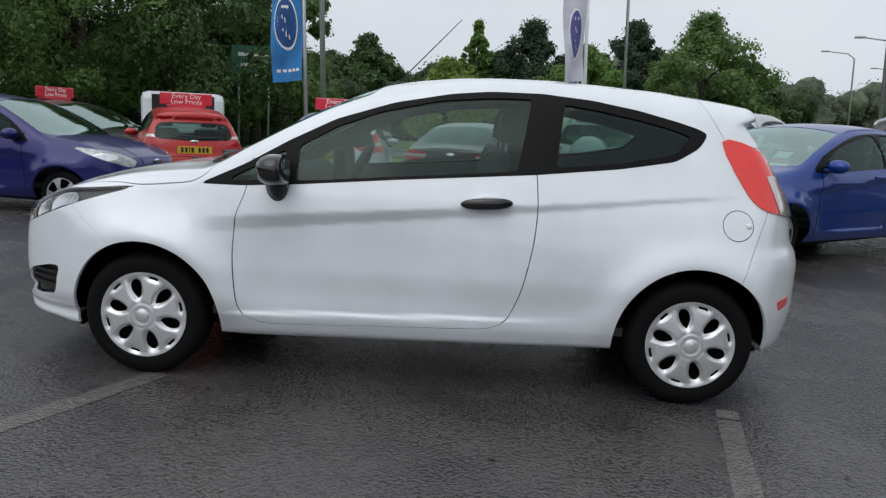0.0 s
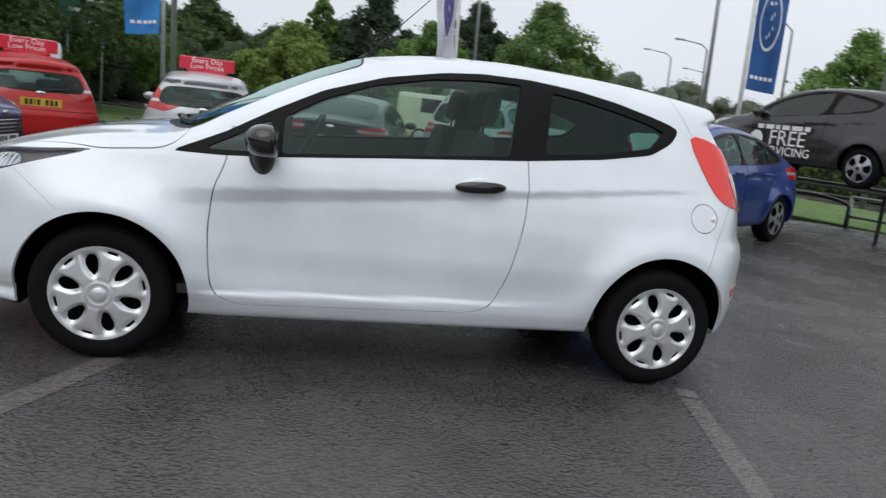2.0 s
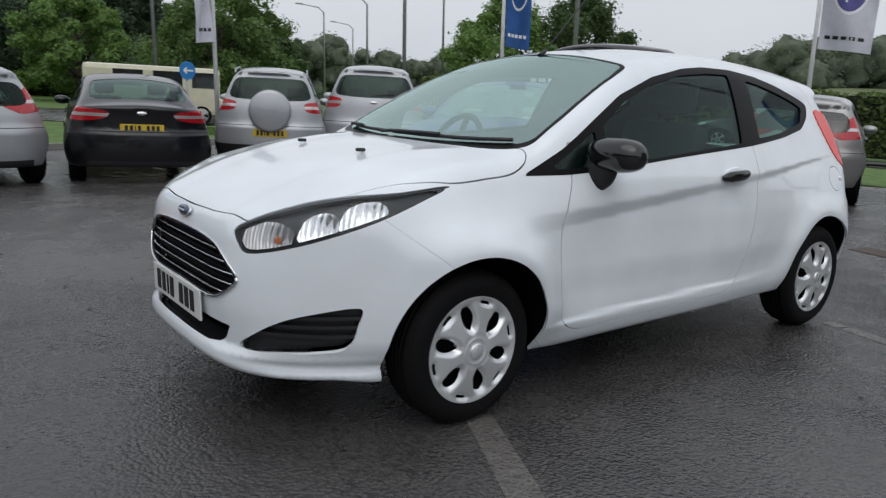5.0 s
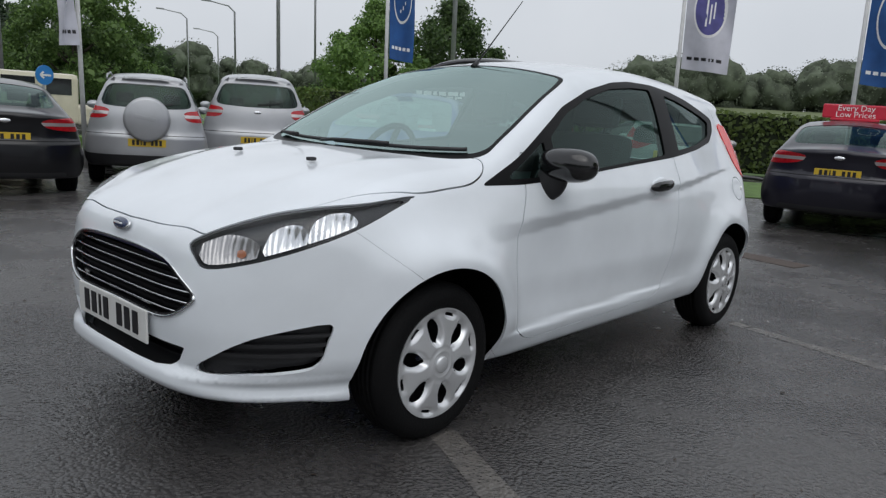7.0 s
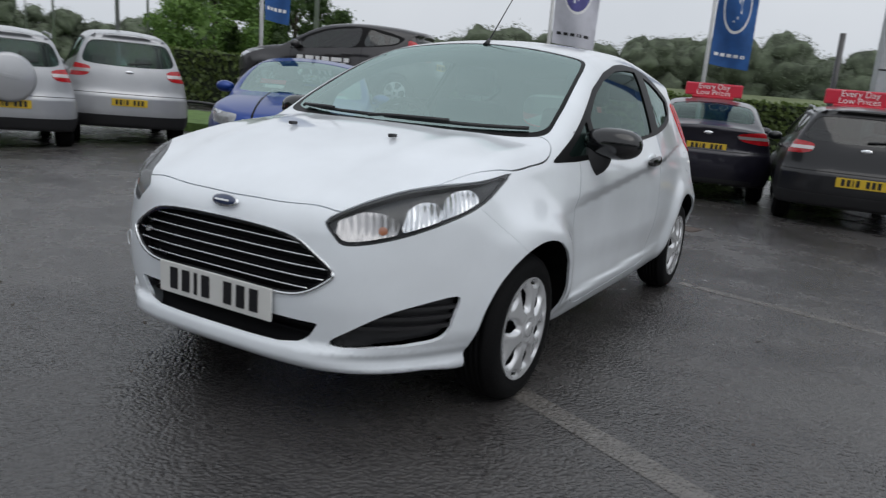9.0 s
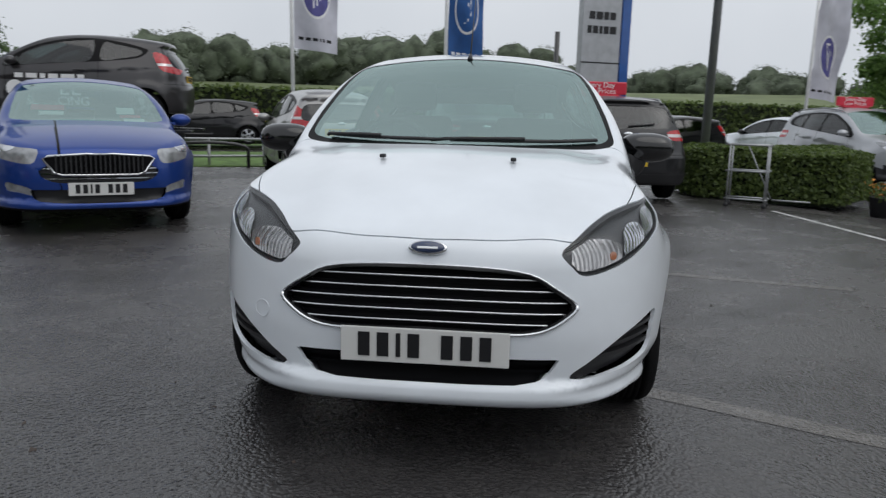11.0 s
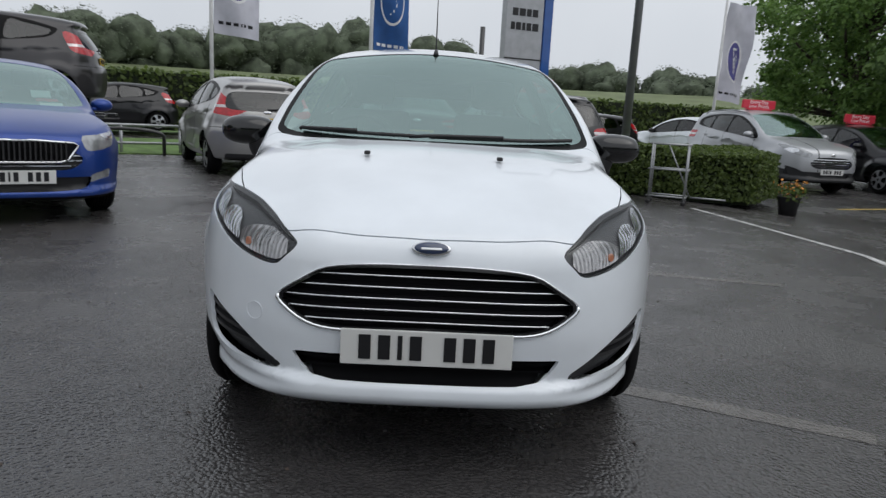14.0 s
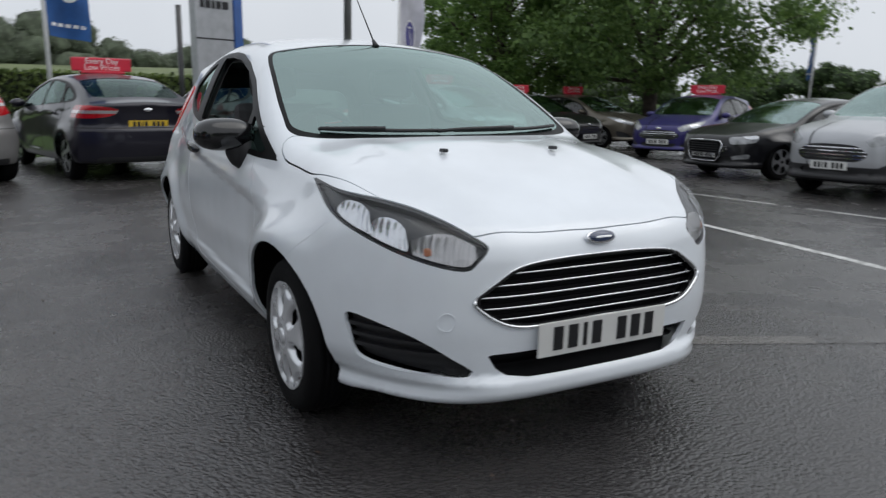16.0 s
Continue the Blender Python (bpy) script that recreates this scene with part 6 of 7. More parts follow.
def railing(a, b, h, material, label, posts=4, rails=2, name="railing"):
    a, b = Vector((*a, -0.22)), Vector((*b, -0.22))
    r = new(name)
    tagged(r, label, "railing")
    for i in range(posts):
        p = a.lerp(b, i / (posts - 1))
        bm = bmesh.new()
        tube(bm, [p, p + Vector((0, 0, h))], 0.03, 8)
        part("upright", bm, material, r)
    for k in range(rails):
        z = Vector((0, 0, h - k * h * 0.45))
        bm = bmesh.new()
        tube(bm, [a + z, b + z], 0.028, 8)
        part("rail", bm, material, r)
    return r


def hoop(at, way, w, h, label="black steel hoop barrier on the verge"):
    r = tagged(new("hoop_barrier"), label, "barrier", "hoop barriers")
    d = Vector((*way, 0)).normalized() * w / 2
    c = Vector((*at, -0.22))
    pts = [c - d]
    for a in np.linspace(math.pi, 0, 9):
        pts.append(c + d * math.cos(a) * 1.0 + Vector((0, 0, h - 0.12 + 0.12 * math.sin(a))))
    pts.append(c + d)
    bm = bmesh.new()
    tube(bm, pts, 0.035, 10)
    part("tube", bm, M_BLACKSTEEL, r)
    return r


railing((9.0, 7.6), (11.2, 3.9), 0.75, M_GALV, "grey steel railing along the verge", 5)
hoop((10.9, 2.9), (0.41, -0.91), 1.5, 0.62)
hoop((9.7, 5.6), (0.41, -0.91), 1.5, 0.7)
hoop((8.6, 8.2), (0.41, -0.91), 1.5, 0.7)
hoop((7.4, 10.6), (0.41, -0.91), 1.5, 0.7)


def ramp():
    """Steel display ramp under the raised hatchback."""
    r = empty("display_ramp", pose(7.85, 7.08, land(7.85, 7.08) - 0.022, 0, 0, math.degrees(math.atan2(0.962, -0.272)) - 180), "dark steel display ramp under a raised car", "ramp")
    for s in (-1, 1):
        bm = bmesh.new()
        box(bm, (0, s * 0.72, 0.772), (3.9, 0.34, 0.04), bevel=0.01)
        part("track", bm, M_BLACKSTEEL, r)
        for x in (-1.6, 1.6):
            bm = bmesh.new()
            box(bm, (x, s * 0.60, 0.37), (0.045, 0.045, 0.745), bevel=0.006)
            part("leg", bm, M_BLACKSTEEL, r)


ramp()
for sgn in (-1, 1):
    tag = bpy.data.objects.new("door_lettering", None)
    scene.collection.objects.link(tag)
    tag.parent = st
    tag.matrix_basis = pose(-0.12, sgn * 0.885, 0.60, 0, 0, 0 if sgn < 0 else 180)
    lettering("lettering", "FREE", 0.34, M_SIGNWHITE, tag, pose(0.1, 0, 0.0))
    lettering("lettering", "SERVICING", 0.19, M_SIGNWHITE, tag, pose(0.1, 0, -0.2))
    bars("writing_bar", tag, pose(0, 0, 0.18), [0.12, 0.16, 0.08, 0.14, 0.2, 0.1], 0.07, M_SIGNWHITE, gap=0.04)
    bm = bmesh.new()
    bmesh.ops.create_cone(bm, cap_ends=True, segments=24, radius1=0.13, radius2=0.13, depth=0.004)
    dsk = part("disc", bm, M_SIGNWHITE, tag)
    dsk.matrix_basis = pose(-0.5, 0, -0.02, 90, 0, 0)




# ---- plants ----
def leaf_material(name, dark, light, thin=True):
    m = bpy.data.materials.new(name)
    m.use_nodes = True
    nt = m.node_tree
    b = nt.nodes["Principled BSDF"]
    b.inputs["Roughness"].default_value = 0.6
    b.inputs["Specular IOR Level"].default_value = 0.3
    g = nt.nodes.new("ShaderNodeNewGeometry")
    mx = nt.nodes.new("ShaderNodeMix")
    mx.data_type = "RGBA"
    mx.inputs[6].default_value = (*dark, 1)
    mx.inputs[7].default_value = (*light, 1)
    nt.links.new(g.outputs["Random Per Island"], mx.inputs[0])
    nt.links.new(mx.outputs[2], b.inputs["Base Color"])
    if not thin:
        return m
    tl = nt.nodes.new("ShaderNodeBsdfTranslucent")
    nt.links.new(mx.outputs[2], tl.inputs["Color"])
    ms = nt.nodes.new("ShaderNodeAddShader")
    out = nt.nodes["Material Output"]
    nt.links.new(b.outputs["BSDF"], ms.inputs[0])
    nt.links.new(tl.outputs["BSDF"], ms.inputs[1])
    nt.links.new(ms.outputs["Shader"], out.inputs["Surface"])
    return m


M_LEAF = leaf_material("broad_leaves", (0.042, 0.082, 0.020), (0.118, 0.190, 0.048))
M_LEAFMID = leaf_material("shaded_leaves", (0.032, 0.062, 0.017), (0.094, 0.150, 0.040))
M_LEAFDARK = leaf_material("dark_leaves", (0.019, 0.037, 0.013), (0.056, 0.092, 0.027))
M_LEAFLIGHT = leaf_material("yellow_green_leaves", (0.06, 0.095, 0.018), (0.135, 0.18, 0.04))
M_PINE = leaf_material("pine_needles", (0.011, 0.024, 0.013), (0.034, 0.055, 0.026))
# pale grey-green: the haze over the far trees is mixed into these colours
M_HAZELEAF = leaf_material("far_hazed_leaves", (0.085, 0.108, 0.070), (0.120, 0.146, 0.094), thin=False)
M_HAZECANOPY = mat("far_hazed_canopy", (0.088, 0.108, 0.072), rough=0.95, var=0.45, scale=0.9, bump=0.6, bscale=2.0)
# darker than the leaves, with the crown's inner shade in the colour
M_SHADECANOPY = mat("inner_shade_canopy", (0.022, 0.040, 0.013), rough=0.95, var=0.5, scale=1.5, bump=0.6, bscale=3.0)
M_HEDGE = leaf_material("hedge_leaves", (0.028, 0.045, 0.012), (0.075, 0.105, 0.024))
M_BARK = mat("bark", (0.07, 0.055, 0.045), rough=0.9, var=0.3, bump=0.8, bscale=15)


def leaf_cloud(rng, centres, radii, count, size, squash=0.75, tail=0.14, inner=0.25):
    """Small bent leaf sprays spread over clumps; returns vertices and quads."""
    c = rng.integers(0, len(centres), count)
    d = rng.normal(size=(count, 3))
    d /= np.linalg.norm(d, axis=1)[:, None]
    rad = radii[c] * rng.uniform(inner, 1.0, count) ** 0.5 * (1 + tail * rng.exponential(1.0, count))
    p = centres[c] + d * rad[:, None] * np.array([1, 1, squash])
    nrm = d + rng.normal(size=(count, 3)) * 0.7 + np.array([0, 0, 0.35])
    nrm /= np.linalg.norm(nrm, axis=1)[:, None]
    a = np.cross(nrm, rng.normal(size=(count, 3)))
    a /= np.maximum(np.linalg.norm(a, axis=1), 1e-6)[:, None]
    b = np.cross(nrm, a)
    s = (size * rng.uniform(0.6, 1.4, count))[:, None]
    v = np.stack((p - a * s * 0.5, p + b * s * 0.32 + nrm * s * 0.1, p + a * s * 0.5, p - b * s * 0.32 + nrm * s * 0.1), 1).reshape(-1, 3)
    return v, np.arange(count * 4).reshape(-1, 4)


def leaves(name, v, f, material, parent=None):
    me = bpy.data.meshes.new(name)
    fill_mesh(me, v, f)
    me.materials.append(material)
    ob = new(name, me)
    ob.parent = parent
    return ob


def tree(at, top, spread, base, material, label, seed, count=7000, size=0.2, clumps=64, conic=False):
    rng = np.random.default_rng(seed)
    t = empty("tree", pose(*at, -0.2), label, "tree", "trees")
    bm = bmesh.new()
    lean = rng.normal(size=2) * 0.2
    trunk = [(0, 0, 0), (lean[0] * 0.3, lean[1] * 0.3, top * 0.3), (lean[0], lean[1], top * 0.62), (lean[0] * 1.2, lean[1] * 1.2, top * 0.9)]
    tube(bm, trunk, 0.022 * top + 0.05, 10, r_end=0.03)
    cs, rs = [], []
    for i in range(clumps):
        q = (i + 0.5) / clumps
        z = base + (top - base) * (0.08 + 0.86 * q)
        w = math.sin(min(1, 0.18 + q * 0.95) * math.pi) ** 0.6 if not conic else 1.05 - 0.8 * q
        ang = i * 2.4 + rng.uniform(-0.5, 0.5)
        r = spread * w * rng.uniform(0.25, 1.0) ** 0.7
        c = np.array([lean[0] + r * math.cos(ang), lean[1] + r * math.sin(ang), z])
        rr = spread * rng.uniform(0.11, 0.27) * (0.8 if conic else 1)
        c[2] = min(c[2], top - rr * 0.7)
        cs.append(c)
        rs.append(rr)
        if i % 3 == 0:
            z0 = max(top * 0.2, z - r * 0.8)
            z0 = min(z0, top * 0.85)
            tube(bm, [(lean[0] * z0 / top, lean[1] * z0 / top, z0), tuple((c + np.array([0, 0, z0])) / 2 * np.array([1, 1, 0]) + np.array([0, 0, (c[2] * 0.6 + z0 * 0.4)])), tuple(c)], 0.008 * top + 0.015, 6, r_end=0.012)
    part("trunk", bm, M_BARK, t)
    v, f = leaf_cloud(rng, np.array(cs), np.array(rs), int(count * 2.7), size * 0.7)
    v2, f2 = leaf_cloud(rng, np.array(cs), np.array(rs) * 0.7, 3500, size * 1.7)
    leaves("crown", np.concatenate((v, v2)), np.concatenate((f, f2 + len(v))), material, t)
    return t


def woods(points, seed, material, label, size=0.45, per=420, deep=5.0, bottom=0.0):
    """A belt of far or dense trees along a line of (x, y, top)."""
    rng = np.random.default_rng(seed)
    cs, rs = [], []
    for (x0, y0, t0), (x1, y1, t1) in zip(points, points[1:]):
        n = max(2, int(math.hypot(x1 - x0, y1 - y0) / 1.7))
        for i in range(n):
            q = (i + rng.uniform(0, 1)) / n
            h = (t0 + (t1 - t0) * q) * rng.uniform(0.78, 1.04)
            for k in range(4):
                rr = h * rng.uniform(0.18, 0.33)
                cs.append((x0 + (x1 - x0) * q + rng.normal() * 1.0, y0 + (y1 - y0) * q + rng.normal() * deep * 0.3, max(rr * 0.5, bottom + (h - bottom) * (0.12 + 0.26 * k) - (rr * 0.6 if k == 3 else 0))))
                rs.append(rr)
    v, f = leaf_cloud(rng, np.array(cs), np.array(rs) * 1.06, len(cs) * per // 2, size * 0.5, 0.9, 0.03, 0.75)
    wood = tagged(leaves("woodland", v, f, material), label, "trees", kind="stuff")
    # inner mass of each crown, lumpy under the leaves, its shade coloured in
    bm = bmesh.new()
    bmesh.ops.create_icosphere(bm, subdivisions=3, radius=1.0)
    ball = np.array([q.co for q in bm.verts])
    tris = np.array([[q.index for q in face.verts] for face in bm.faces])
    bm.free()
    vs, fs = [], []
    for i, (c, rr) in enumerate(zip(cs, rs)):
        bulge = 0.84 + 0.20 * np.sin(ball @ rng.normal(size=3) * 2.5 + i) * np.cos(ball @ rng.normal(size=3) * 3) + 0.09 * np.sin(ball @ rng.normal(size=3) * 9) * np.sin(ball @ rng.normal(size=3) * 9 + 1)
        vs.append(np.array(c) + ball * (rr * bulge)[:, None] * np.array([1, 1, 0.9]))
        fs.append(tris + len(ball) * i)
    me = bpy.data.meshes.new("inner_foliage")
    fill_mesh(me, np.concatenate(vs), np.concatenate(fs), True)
    me.materials.append(M_HAZECANOPY if material is M_HAZELEAF else M_SHADECANOPY)
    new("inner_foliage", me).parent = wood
    return wood


def hedge(poly, h, seed, label, size=0.07, count=9000, name="hedge", h_in=None):
    """A clipped hedge: a solid core coloured as inner shade and a skin of small leaves."""
    rng = np.random.default_rng(seed)
    hd = tagged(new(name), label, "hedge")
    p = np.array(poly, float)
    c = p.mean(0)
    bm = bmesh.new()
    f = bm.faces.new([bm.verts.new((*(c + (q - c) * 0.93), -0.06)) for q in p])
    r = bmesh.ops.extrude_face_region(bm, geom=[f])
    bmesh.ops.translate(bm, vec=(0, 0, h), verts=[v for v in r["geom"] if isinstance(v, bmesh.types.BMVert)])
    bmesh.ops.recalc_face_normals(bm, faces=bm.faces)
    # near-black colour stands for the shade inside the hedge
    part("core", bm, mat("hedge_core_shade", (0.012, 0.018, 0.007), rough=1.0, var=0.4, scale=20), hd)
    edges = list(zip(p, np.roll(p, -1, 0)))
    lens = np.array([np.linalg.norm(b - a) for a, b in edges])
    pts, nrm = [], []
    area_top = 0.5 * abs(sum(a[0] * b[1] - b[0] * a[1] for a, b in edges))
    total = lens.sum() * h + area_top
    for (a, b), L in zip(edges, lens):
        k = int(count * L * h / total)
        q = rng.uniform(0, 1, k)[:, None]
        xy = a + (b - a) * q
        pts.append(np.concatenate((xy, rng.uniform(0.0, h, k)[:, None]), 1))
        d = np.array([(b - a)[1], -(b - a)[0], 0]) / L
        if np.dot(d[:2], (a + b) / 2 - c) < 0:
            d = -d
        nrm.append(np.tile(d, (k, 1)))
    k = int(count * area_top / total) * 3
    lo, hi = p.min(0), p.max(0)
    xy = rng.uniform(lo, hi, (k, 2))
    xy = xy[outline(xy[:, 0], xy[:, 1], p) < 0]
    pts.append(np.concatenate((xy, np.full((len(xy), 1), h)), 1))
    nrm.append(np.tile([0, 0, 1.0], (len(xy), 1)))
    pts, nrm = np.concatenate(pts), np.concatenate(nrm)
    bumpy = np.sin(pts[:, 0] * 3.1 + pts[:, 2] * 2) * np.sin(pts[:, 1] * 2.7 + 1) * 0.05
    pts = pts + nrm * (rng.uniform(-0.06, 0.05, len(pts)) + bumpy)[:, None]
    n2 = nrm + rng.normal(size=pts.shape) * 0.6
    n2 /= np.linalg.norm(n2, axis=1)[:, None]
    a = np.cross(n2, rng.normal(size=pts.shape))
    a /= np.maximum(np.linalg.norm(a, axis=1), 1e-6)[:, None]
    b = np.cross(n2, a)
    s = (size * rng.uniform(0.6, 1.5, len(pts)))[:, None]
    v = np.stack((pts - a * s * 0.5, pts + b * s * 0.35, pts + a * s * 0.5, pts - b * s * 0.35), 1).reshape(-1, 3)
    leaves("leaves", v, np.arange(len(v)).reshape(-1, 4), M_HEDGE, hd)
    return hd


# dense wood behind the far row
tree((-16.7, 20.7), 9.5, 4.6, 1.0, M_LEAFMID, "tall mid-green broadleaf tree", 11, 16000, 0.16)
tree((-12.5, 19.8), 10.0, 4.2, 1.2, M_LEAFMID, "tall broadleaf tree with drooping sprays", 12, 16000, 0.16)
tree((-10.4, 22.0), 9.5, 4.2, 0.8, M_LEAFDARK, "tall dark green broadleaf tree", 13, 14000, 0.17)
tree((-8.6, 25.6), 8.4, 3.4, 0.8, M_LEAFMID, "dark broadleaf tree at the wood's edge", 14, 8000, 0.24)
tree((-12.1, 37.0), 8.0, 4.5, 0.5, M_LEAFDARK, "dark broadleaf tree behind others", 15, 5000, 0.34)
tree((-9.7, 63.0), 9.0, 4.8, 0.5, M_LEAFDARK, "far dark green broadleaf tree", 16, 4500, 0.42)
tree((-2.0, 43.9), 5.6, 3.4, 0.2, M_LEAFLIGHT, "low yellow-green bushy broadleaf tree", 17, 6000, 0.24)
tree((0.0, 57.9), 10.0, 1.5, 2.5, M_LEAF, "slim pale tree with a thin crown", 18, 1600, 0.30)
tree((4.3, 55.8), 9.8, 4.0, 1.0, M_PINE, "dark pine tree with a broad top", 19, 6500, 0.30)
tree((7.1, 45.4), 7.0, 3.4, 0.3, M_LEAF, "mid-green broadleaf tree with full crown", 20, 6000, 0.26)
tree((12.3, 56.7), 10.2, 3.8, 1.5, M_PINE, "dark pine tree behind the others", 21, 6000, 0.32)
tree((11.4, 34.3), 7.4, 3.5, 0.6, M_LEAFMID, "broad dark tree with ragged outline", 22, 9000, 0.20)
tree((13.6, 36.5), 5.6, 2.8, 0.3, M_LEAFDARK, "lower dark tree beside a larger one", 23, 6000, 0.22)
tree((27.4, 31.8), 8.0, 4.2, 0.5, M_LEAF, "rounded full green tree", 24, 10000, 0.24)
tree((33.0, 30.6), 8.8, 4.6, 0.5, M_LEAFDARK, "rounded full dark green tree", 25, 9000, 0.26)
tree((18.6, -12.6), 8.8, 3.7, 1.1, M_LEAF, "leafy broadleaf tree over parked cars", 26, 21000, 0.17, 110)
tree((14.6, -16.2), 9.6, 4.9, 1.3, M_LEAFMID, "dense dark broadleaf tree over parked cars", 27, 24000, 0.18, 130)
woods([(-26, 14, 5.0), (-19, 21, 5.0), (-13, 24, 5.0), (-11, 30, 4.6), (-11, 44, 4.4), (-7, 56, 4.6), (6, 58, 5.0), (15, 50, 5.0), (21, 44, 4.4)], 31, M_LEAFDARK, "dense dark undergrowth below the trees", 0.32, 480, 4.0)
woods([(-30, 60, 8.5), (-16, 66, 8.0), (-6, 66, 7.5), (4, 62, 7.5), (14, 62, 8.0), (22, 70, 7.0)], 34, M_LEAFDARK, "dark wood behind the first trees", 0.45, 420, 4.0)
woods([(14, 80, 10.6), (30, 92, 10.2), (47, 96, 9.4), (60, 103, 8.4), (75, 98, 8.2), (82, 75, 7.6), (72, 48, 7.0), (64, 31, 7.6)], 32, M_HAZELEAF, "far woodland on the skyline, mist put into its colour", 0.55, 460)
woods([(62, 34, 8.2), (71, 27.6, 8.8), (73, 22, 9.6), (79, 18, 10.4), (80, 11, 10.6), (76, 0.5, 9.4), (81, -7, 7.0), (90, -13, 7.1), (84, -18, 7.6), (82, -22, 7.8), (72, -25, 7.1), (60, -38, 5.1), (45, -44, 4.2)], 33, M_HAZELEAF, "far trees along the fields, mist put into their colour", 0.36, 1100)
# belt added mostly out of view, to darken what glass and paint reflect
woods([(45, -44, 4.2), (38, -62, 4.6), (12, -68, 4.7), (-10, -45, 5.7), (-25, -38, 6.7), (-38, -20, 7.1), (-40, 0, 7.1), (-36, 14, 6.7)], 35, M_LEAFDARK, "dark trees, mostly added unseen behind the camera", 0.60, 240)
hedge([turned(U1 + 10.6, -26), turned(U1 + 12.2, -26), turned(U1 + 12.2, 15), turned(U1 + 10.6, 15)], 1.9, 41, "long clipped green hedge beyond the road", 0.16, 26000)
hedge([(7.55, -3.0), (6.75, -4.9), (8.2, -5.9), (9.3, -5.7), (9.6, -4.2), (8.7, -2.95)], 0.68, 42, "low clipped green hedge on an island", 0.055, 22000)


# ---- small things ----
def rack():
    """Wheeled tubular steel rack beside the hedge."""
    r = empty("steel_rack", pose(6.35, -3.45, land(6.35, -3.45), 0, 0, 68), "bare tubular steel rack on small wheels", "rack")
    for x in (-0.24, 0.24):
        for y in (-0.16, 0.16):
            bm = bmesh.new()
            tube(bm, [(x, y, 0.06), (x, y, 0.86)], 0.013, 6)
            part("upright", bm, M_GALV, r)
            bm = bmesh.new()
            lathe(bm, [(0.001, -0.012), (0.035, -0.012), (0.035, 0.012), (0.001, 0.012)], 12)
            w = part("castor", bm, M_BLACKPL, r)
            w.location = (x, y, 0.036)
    for z in (0.12, 0.50, 0.85):
        for y in (-0.16, 0.16):
            bm = bmesh.new()
            tube(bm, [(-0.28, y, z), (0.28, y, z)], 0.012, 6)
            part("bar", bm, M_GALV, r)
    bm = bmesh.new()
    tube(bm, [(-0.30, -0.16, 0.12), (0.05, -0.16, 0.85)], 0.010, 6)
    part("brace", bm, M_GALV, r)
    bm = bmesh.new()
    tube(bm, [(-0.8, 0, 0.12), (-0.32, 0, 0.12)], 0.012, 6)
    part("tow_bar", bm, M_GALV, r)


rack()


def flower_pot(at):
    p = empty("flower_pot", pose(*at, land(*at)), "black plastic pot with orange flowers", "flower pot")
    bm = bmesh.new()
    lathe(bm, [(0.001, 0.0), (0.12, 0.0), (0.16, 0.26), (0.175, 0.27), (0.165, 0.275), (0.15, 0.25), (0.001, 0.25)], 20, axis="z")
    part("pot", bm, M_BLACKPL, p)
    rng = np.random.default_rng(5)
    v, f = leaf_cloud(rng, np.array([(0, 0, 0.33)]), np.array([0.2]), 260, 0.06)
    leaves("foliage", v, f, M_HEDGE, p)
    v, f = leaf_cloud(rng, np.array([(0, 0, 0.38)]), np.array([0.19]), 70, 0.055)
    leaves("blossom", v, f, mat("orange_petals", (0.55, 0.22, 0.03), rough=0.6), p)


flower_pot((6.5, -5.3))


def bottle(at):
    bm = bmesh.new()
    lathe(bm, [(0.001, 0.0), (0.10, 0.0), (0.105, 0.03), (0.105, 0.22), (0.07, 0.29), (0.035, 0.31), (0.035, 0.36), (0.001, 0.36)], 20, axis="z")
    me = bpy.data.meshes.new("water_container")
    bm.to_mesh(me)
    bm.free()
    me.materials.append(M_SIGNWHITE)
    ob = new("water_container", me)
    ob.location = (*at, land(*at))
    tagged(ob, "white plastic water container on the asphalt", "container")


bottle((8.5, -8.45))


def round_sign(at):
    s = empty("road_sign", pose(*at, -0.22, 0, 0, 15), "round blue road sign with a white arrow", "road sign")
    bm = bmesh.new()
    tube(bm, [(0, 0, 0), (LEAN * 1.9, 0, 1.9)], 0.03, 8)
    part("pole", bm, M_GALV, s)
    bm = bmesh.new()
    bmesh.ops.create_cone(bm, cap_ends=True, segments=32, radius1=0.22, radius2=0.22, depth=0.02)
    bmesh.ops.transform(bm, matrix=pose(LEAN * 1.7, -0.05, 1.7, 90), verts=bm.verts)
    part("disc", bm, mat("sign_blue", (0.02, 0.2, 0.55), rough=0.3, var=0.05), s)
    bm = bmesh.new()
    box(bm, (LEAN * 1.7 + 0.04, -0.066, 1.7), (0.22, 0.008, 0.045))
    for a in (-40, 40):
        box(bm, (LEAN * 1.7 - 0.07, -0.066, 1.7 + (0.035 if a > 0 else -0.035)), (0.115, 0.008, 0.04), Euler((0, radians(-a), 0)).to_matrix())
    part("arrow", bm, M_SIGNWHITE, s)


round_sign((3.5, 16.1))


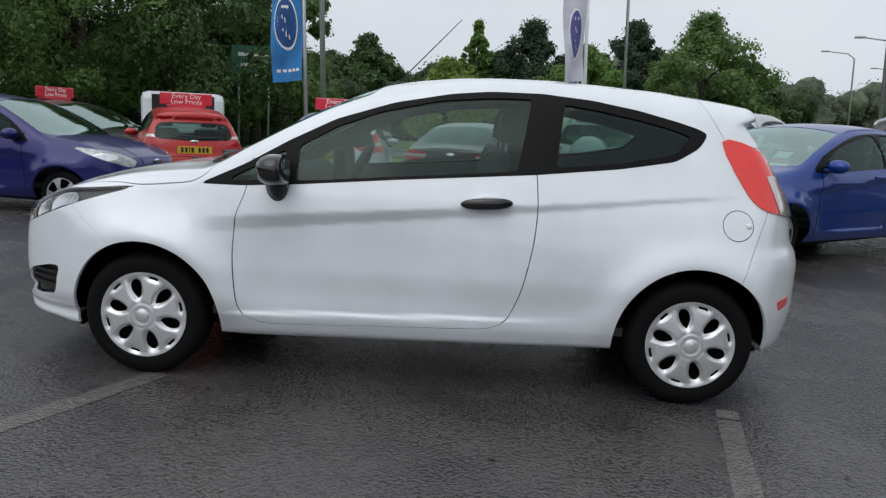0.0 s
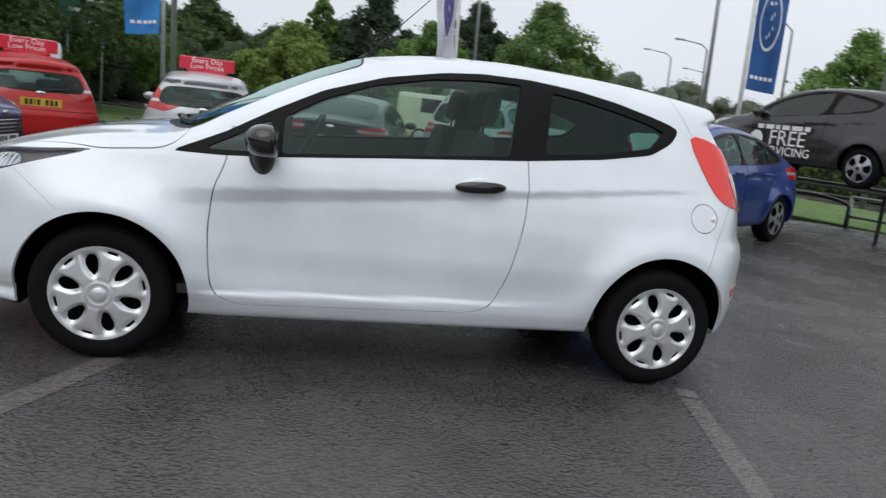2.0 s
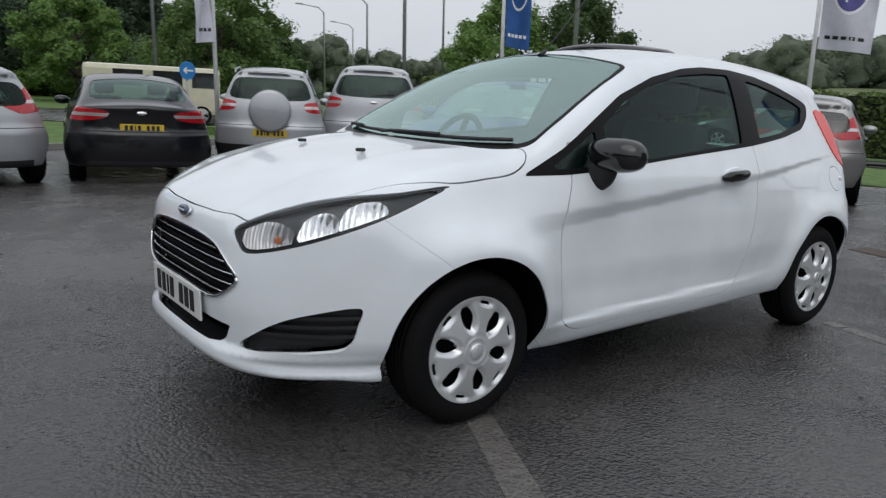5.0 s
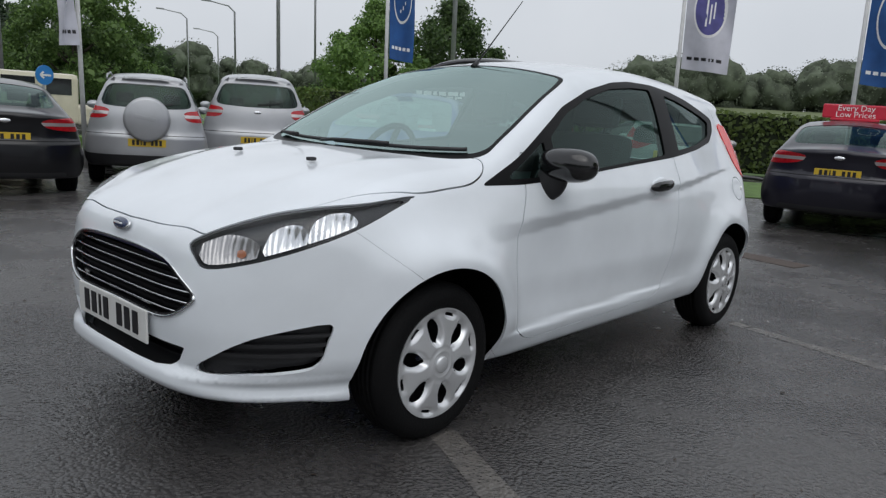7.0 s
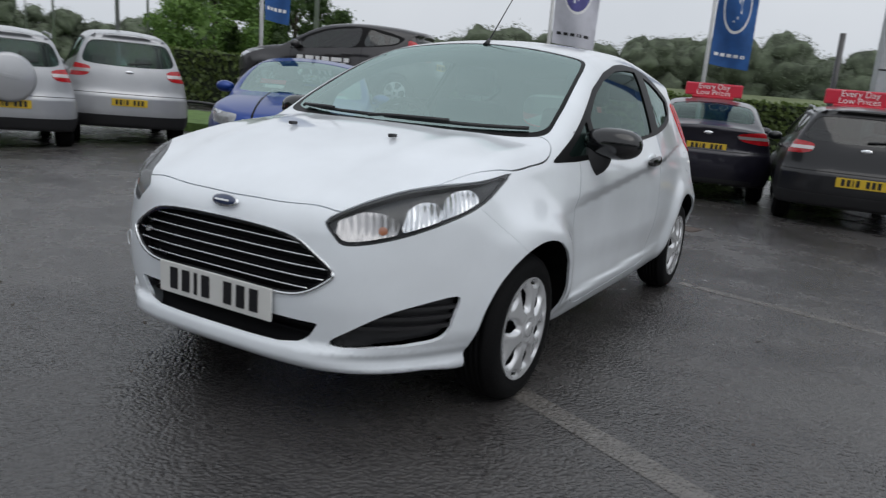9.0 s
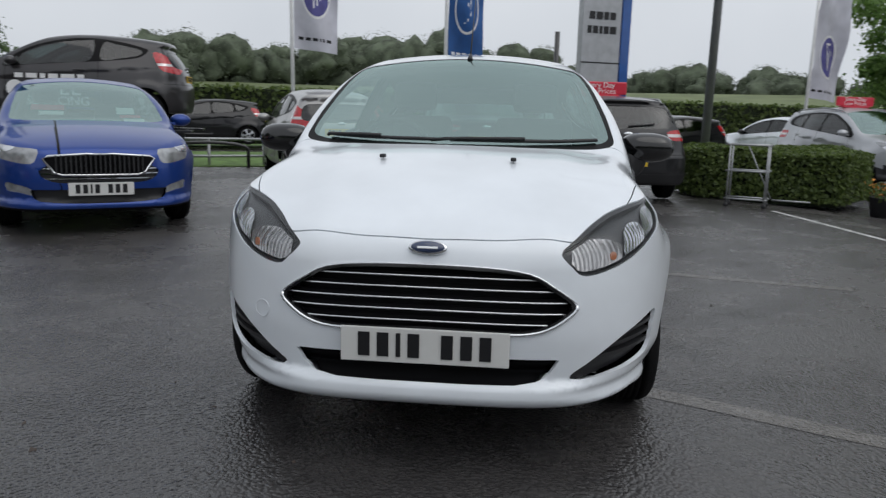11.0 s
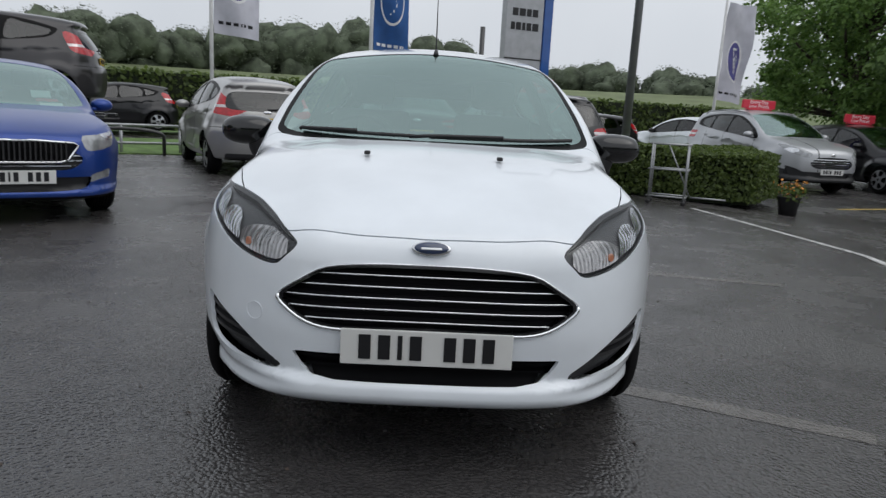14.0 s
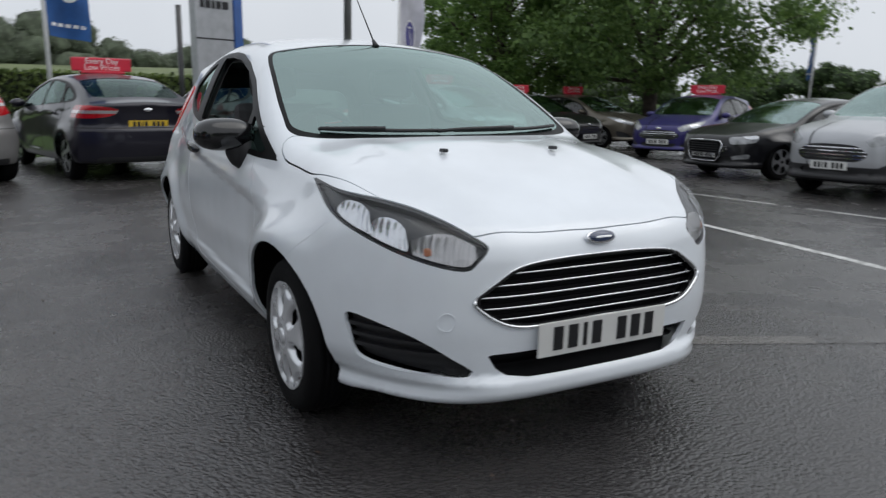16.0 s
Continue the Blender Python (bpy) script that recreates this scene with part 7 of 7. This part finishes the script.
def van(at, front, colour, label, h=2.0):
    """A plain panel van or camper far off on the road."""
    yaw = math.degrees(math.atan2(front[1], front[0])) - 180
    v = empty("van", pose(*at, -0.17, 0, 0, yaw), label, "van")
    bm = bmesh.new()
    box(bm, (0.15, 0, 0.30 + h * 0.42), (4.2, 1.75, h * 0.84), bevel=0.16)
    box(bm, (-2.1, 0, 0.62), (0.55, 1.68, 0.62), bevel=0.12)
    part("body", bm, colour, v)
    for y in (-1, 1):
        for x, w in ((-1.4, 0.7), (-0.3, 0.9), (0.9, 0.9)):
            bm = bmesh.new()
            box(bm, (x, y * 0.878, 1.45), (w, 0.02, 0.5), bevel=0.008)
            part("window", bm, M_GLOSSBLACK, v)
    bm = bmesh.new()
    box(bm, (2.255, 0, 1.5), (0.02, 1.3, 0.5), bevel=0.008)
    part("rear_window", bm, M_GLOSSBLACK, v)
    for x in (-1.35, 1.3):
        for y in (-0.78, 0.78):
            add_wheel(v, x, y, 0.32, 0.32, 0.2, 0.22, "alloy")


van((5.0, 23.5), (0.95, -0.3), P_CREAM, "cream camper van on the road", 1.85)
van((-7.1, 14.4), (-0.38, 0.925), M_WHITE, "white van standing behind the parked cars", 1.8)
parked_car("hatchback_car", "hatch", (-6.0, 33.0), (0.88, -0.47), (4.3, 1.8, 1.5), P_BLACK, "black car on the road beyond the verge", group="")
parked_car("hatchback_car", "hatch", (19.6, 9.9), (-0.41, 0.91), (4.3, 1.8, 1.45), P_BLACK, "black car on the side road by the hedge", group="")


def direction_sign(at, yaw):
    """Green direction sign on two posts, its writing as pale bars."""
    s = empty("road_sign", pose(*at, -0.22, 0, 0, yaw), "green direction sign with pale writing on two posts", "road sign")
    bm = bmesh.new()
    box(bm, (0, 0, 3.15), (1.5, 0.03, 1.3), bevel=0.01)
    part("board", bm, mat("sign_green", (0.01, 0.10, 0.06), rough=0.35, var=0.08), s)
    for x in (-0.5, 0.5):
        bm = bmesh.new()
        tube(bm, [(x, 0.04, 0), (x, 0.04, 3.7)], 0.04, 8)
        part("pole", bm, M_GALV, s)
    for z, ws in ((3.5, (0.4, 0.3, 0.2)), (3.15, (0.5, 0.35)), (2.8, (0.3, 0.3, 0.3))):
        bars("writing_bar", s, pose(0, -0.018, z), list(ws), 0.11, M_SIGNWHITE, gap=0.06)


direction_sign((-7.6, 22.0), 12)


def debris():
    """Leaf bits and grit lying on the asphalt."""
    rng = np.random.default_rng(77)
    n = 420
    x, y = rng.uniform(-6, 7, n), rng.uniform(-6.5, 4, n)
    s = 0.006 + 0.012 * rng.uniform(0, 1, n) ** 4
    v = []
    for i in range(n):
        a = rng.uniform(0, math.tau)
        z = land(x[i], y[i]) + 0.003
        for k in range(4):
            b = a + k * math.pi / 2
            r = s[i] * rng.uniform(0.5, 1.2)
            v.append((x[i] + r * math.cos(b), y[i] + r * math.sin(b), z + (0.006 if k == 0 else 0)))
    ob = leaves("debris", np.array(v), np.arange(4 * n).reshape(-1, 4), mat("leaf_litter", (0.035, 0.022, 0.015), rough=0.6, var=0.5, scale=2))
    tagged(ob, "small dark leaf bits and grit on asphalt", "debris", kind="stuff")


debris()

parked_car("hatchback_car", "hatch", (19.9, -8.4), (0.9, 0.42), (4.2, 1.78, 1.5), M_WHITE, "white hatchback beyond the low hedge", group="")
parked_car("hatchback_car", "hatch", (18.8, -4.6), (-0.41, 0.91), (4.3, 1.8, 1.45), P_BLACK, "black car on the road behind the hedge", group="")
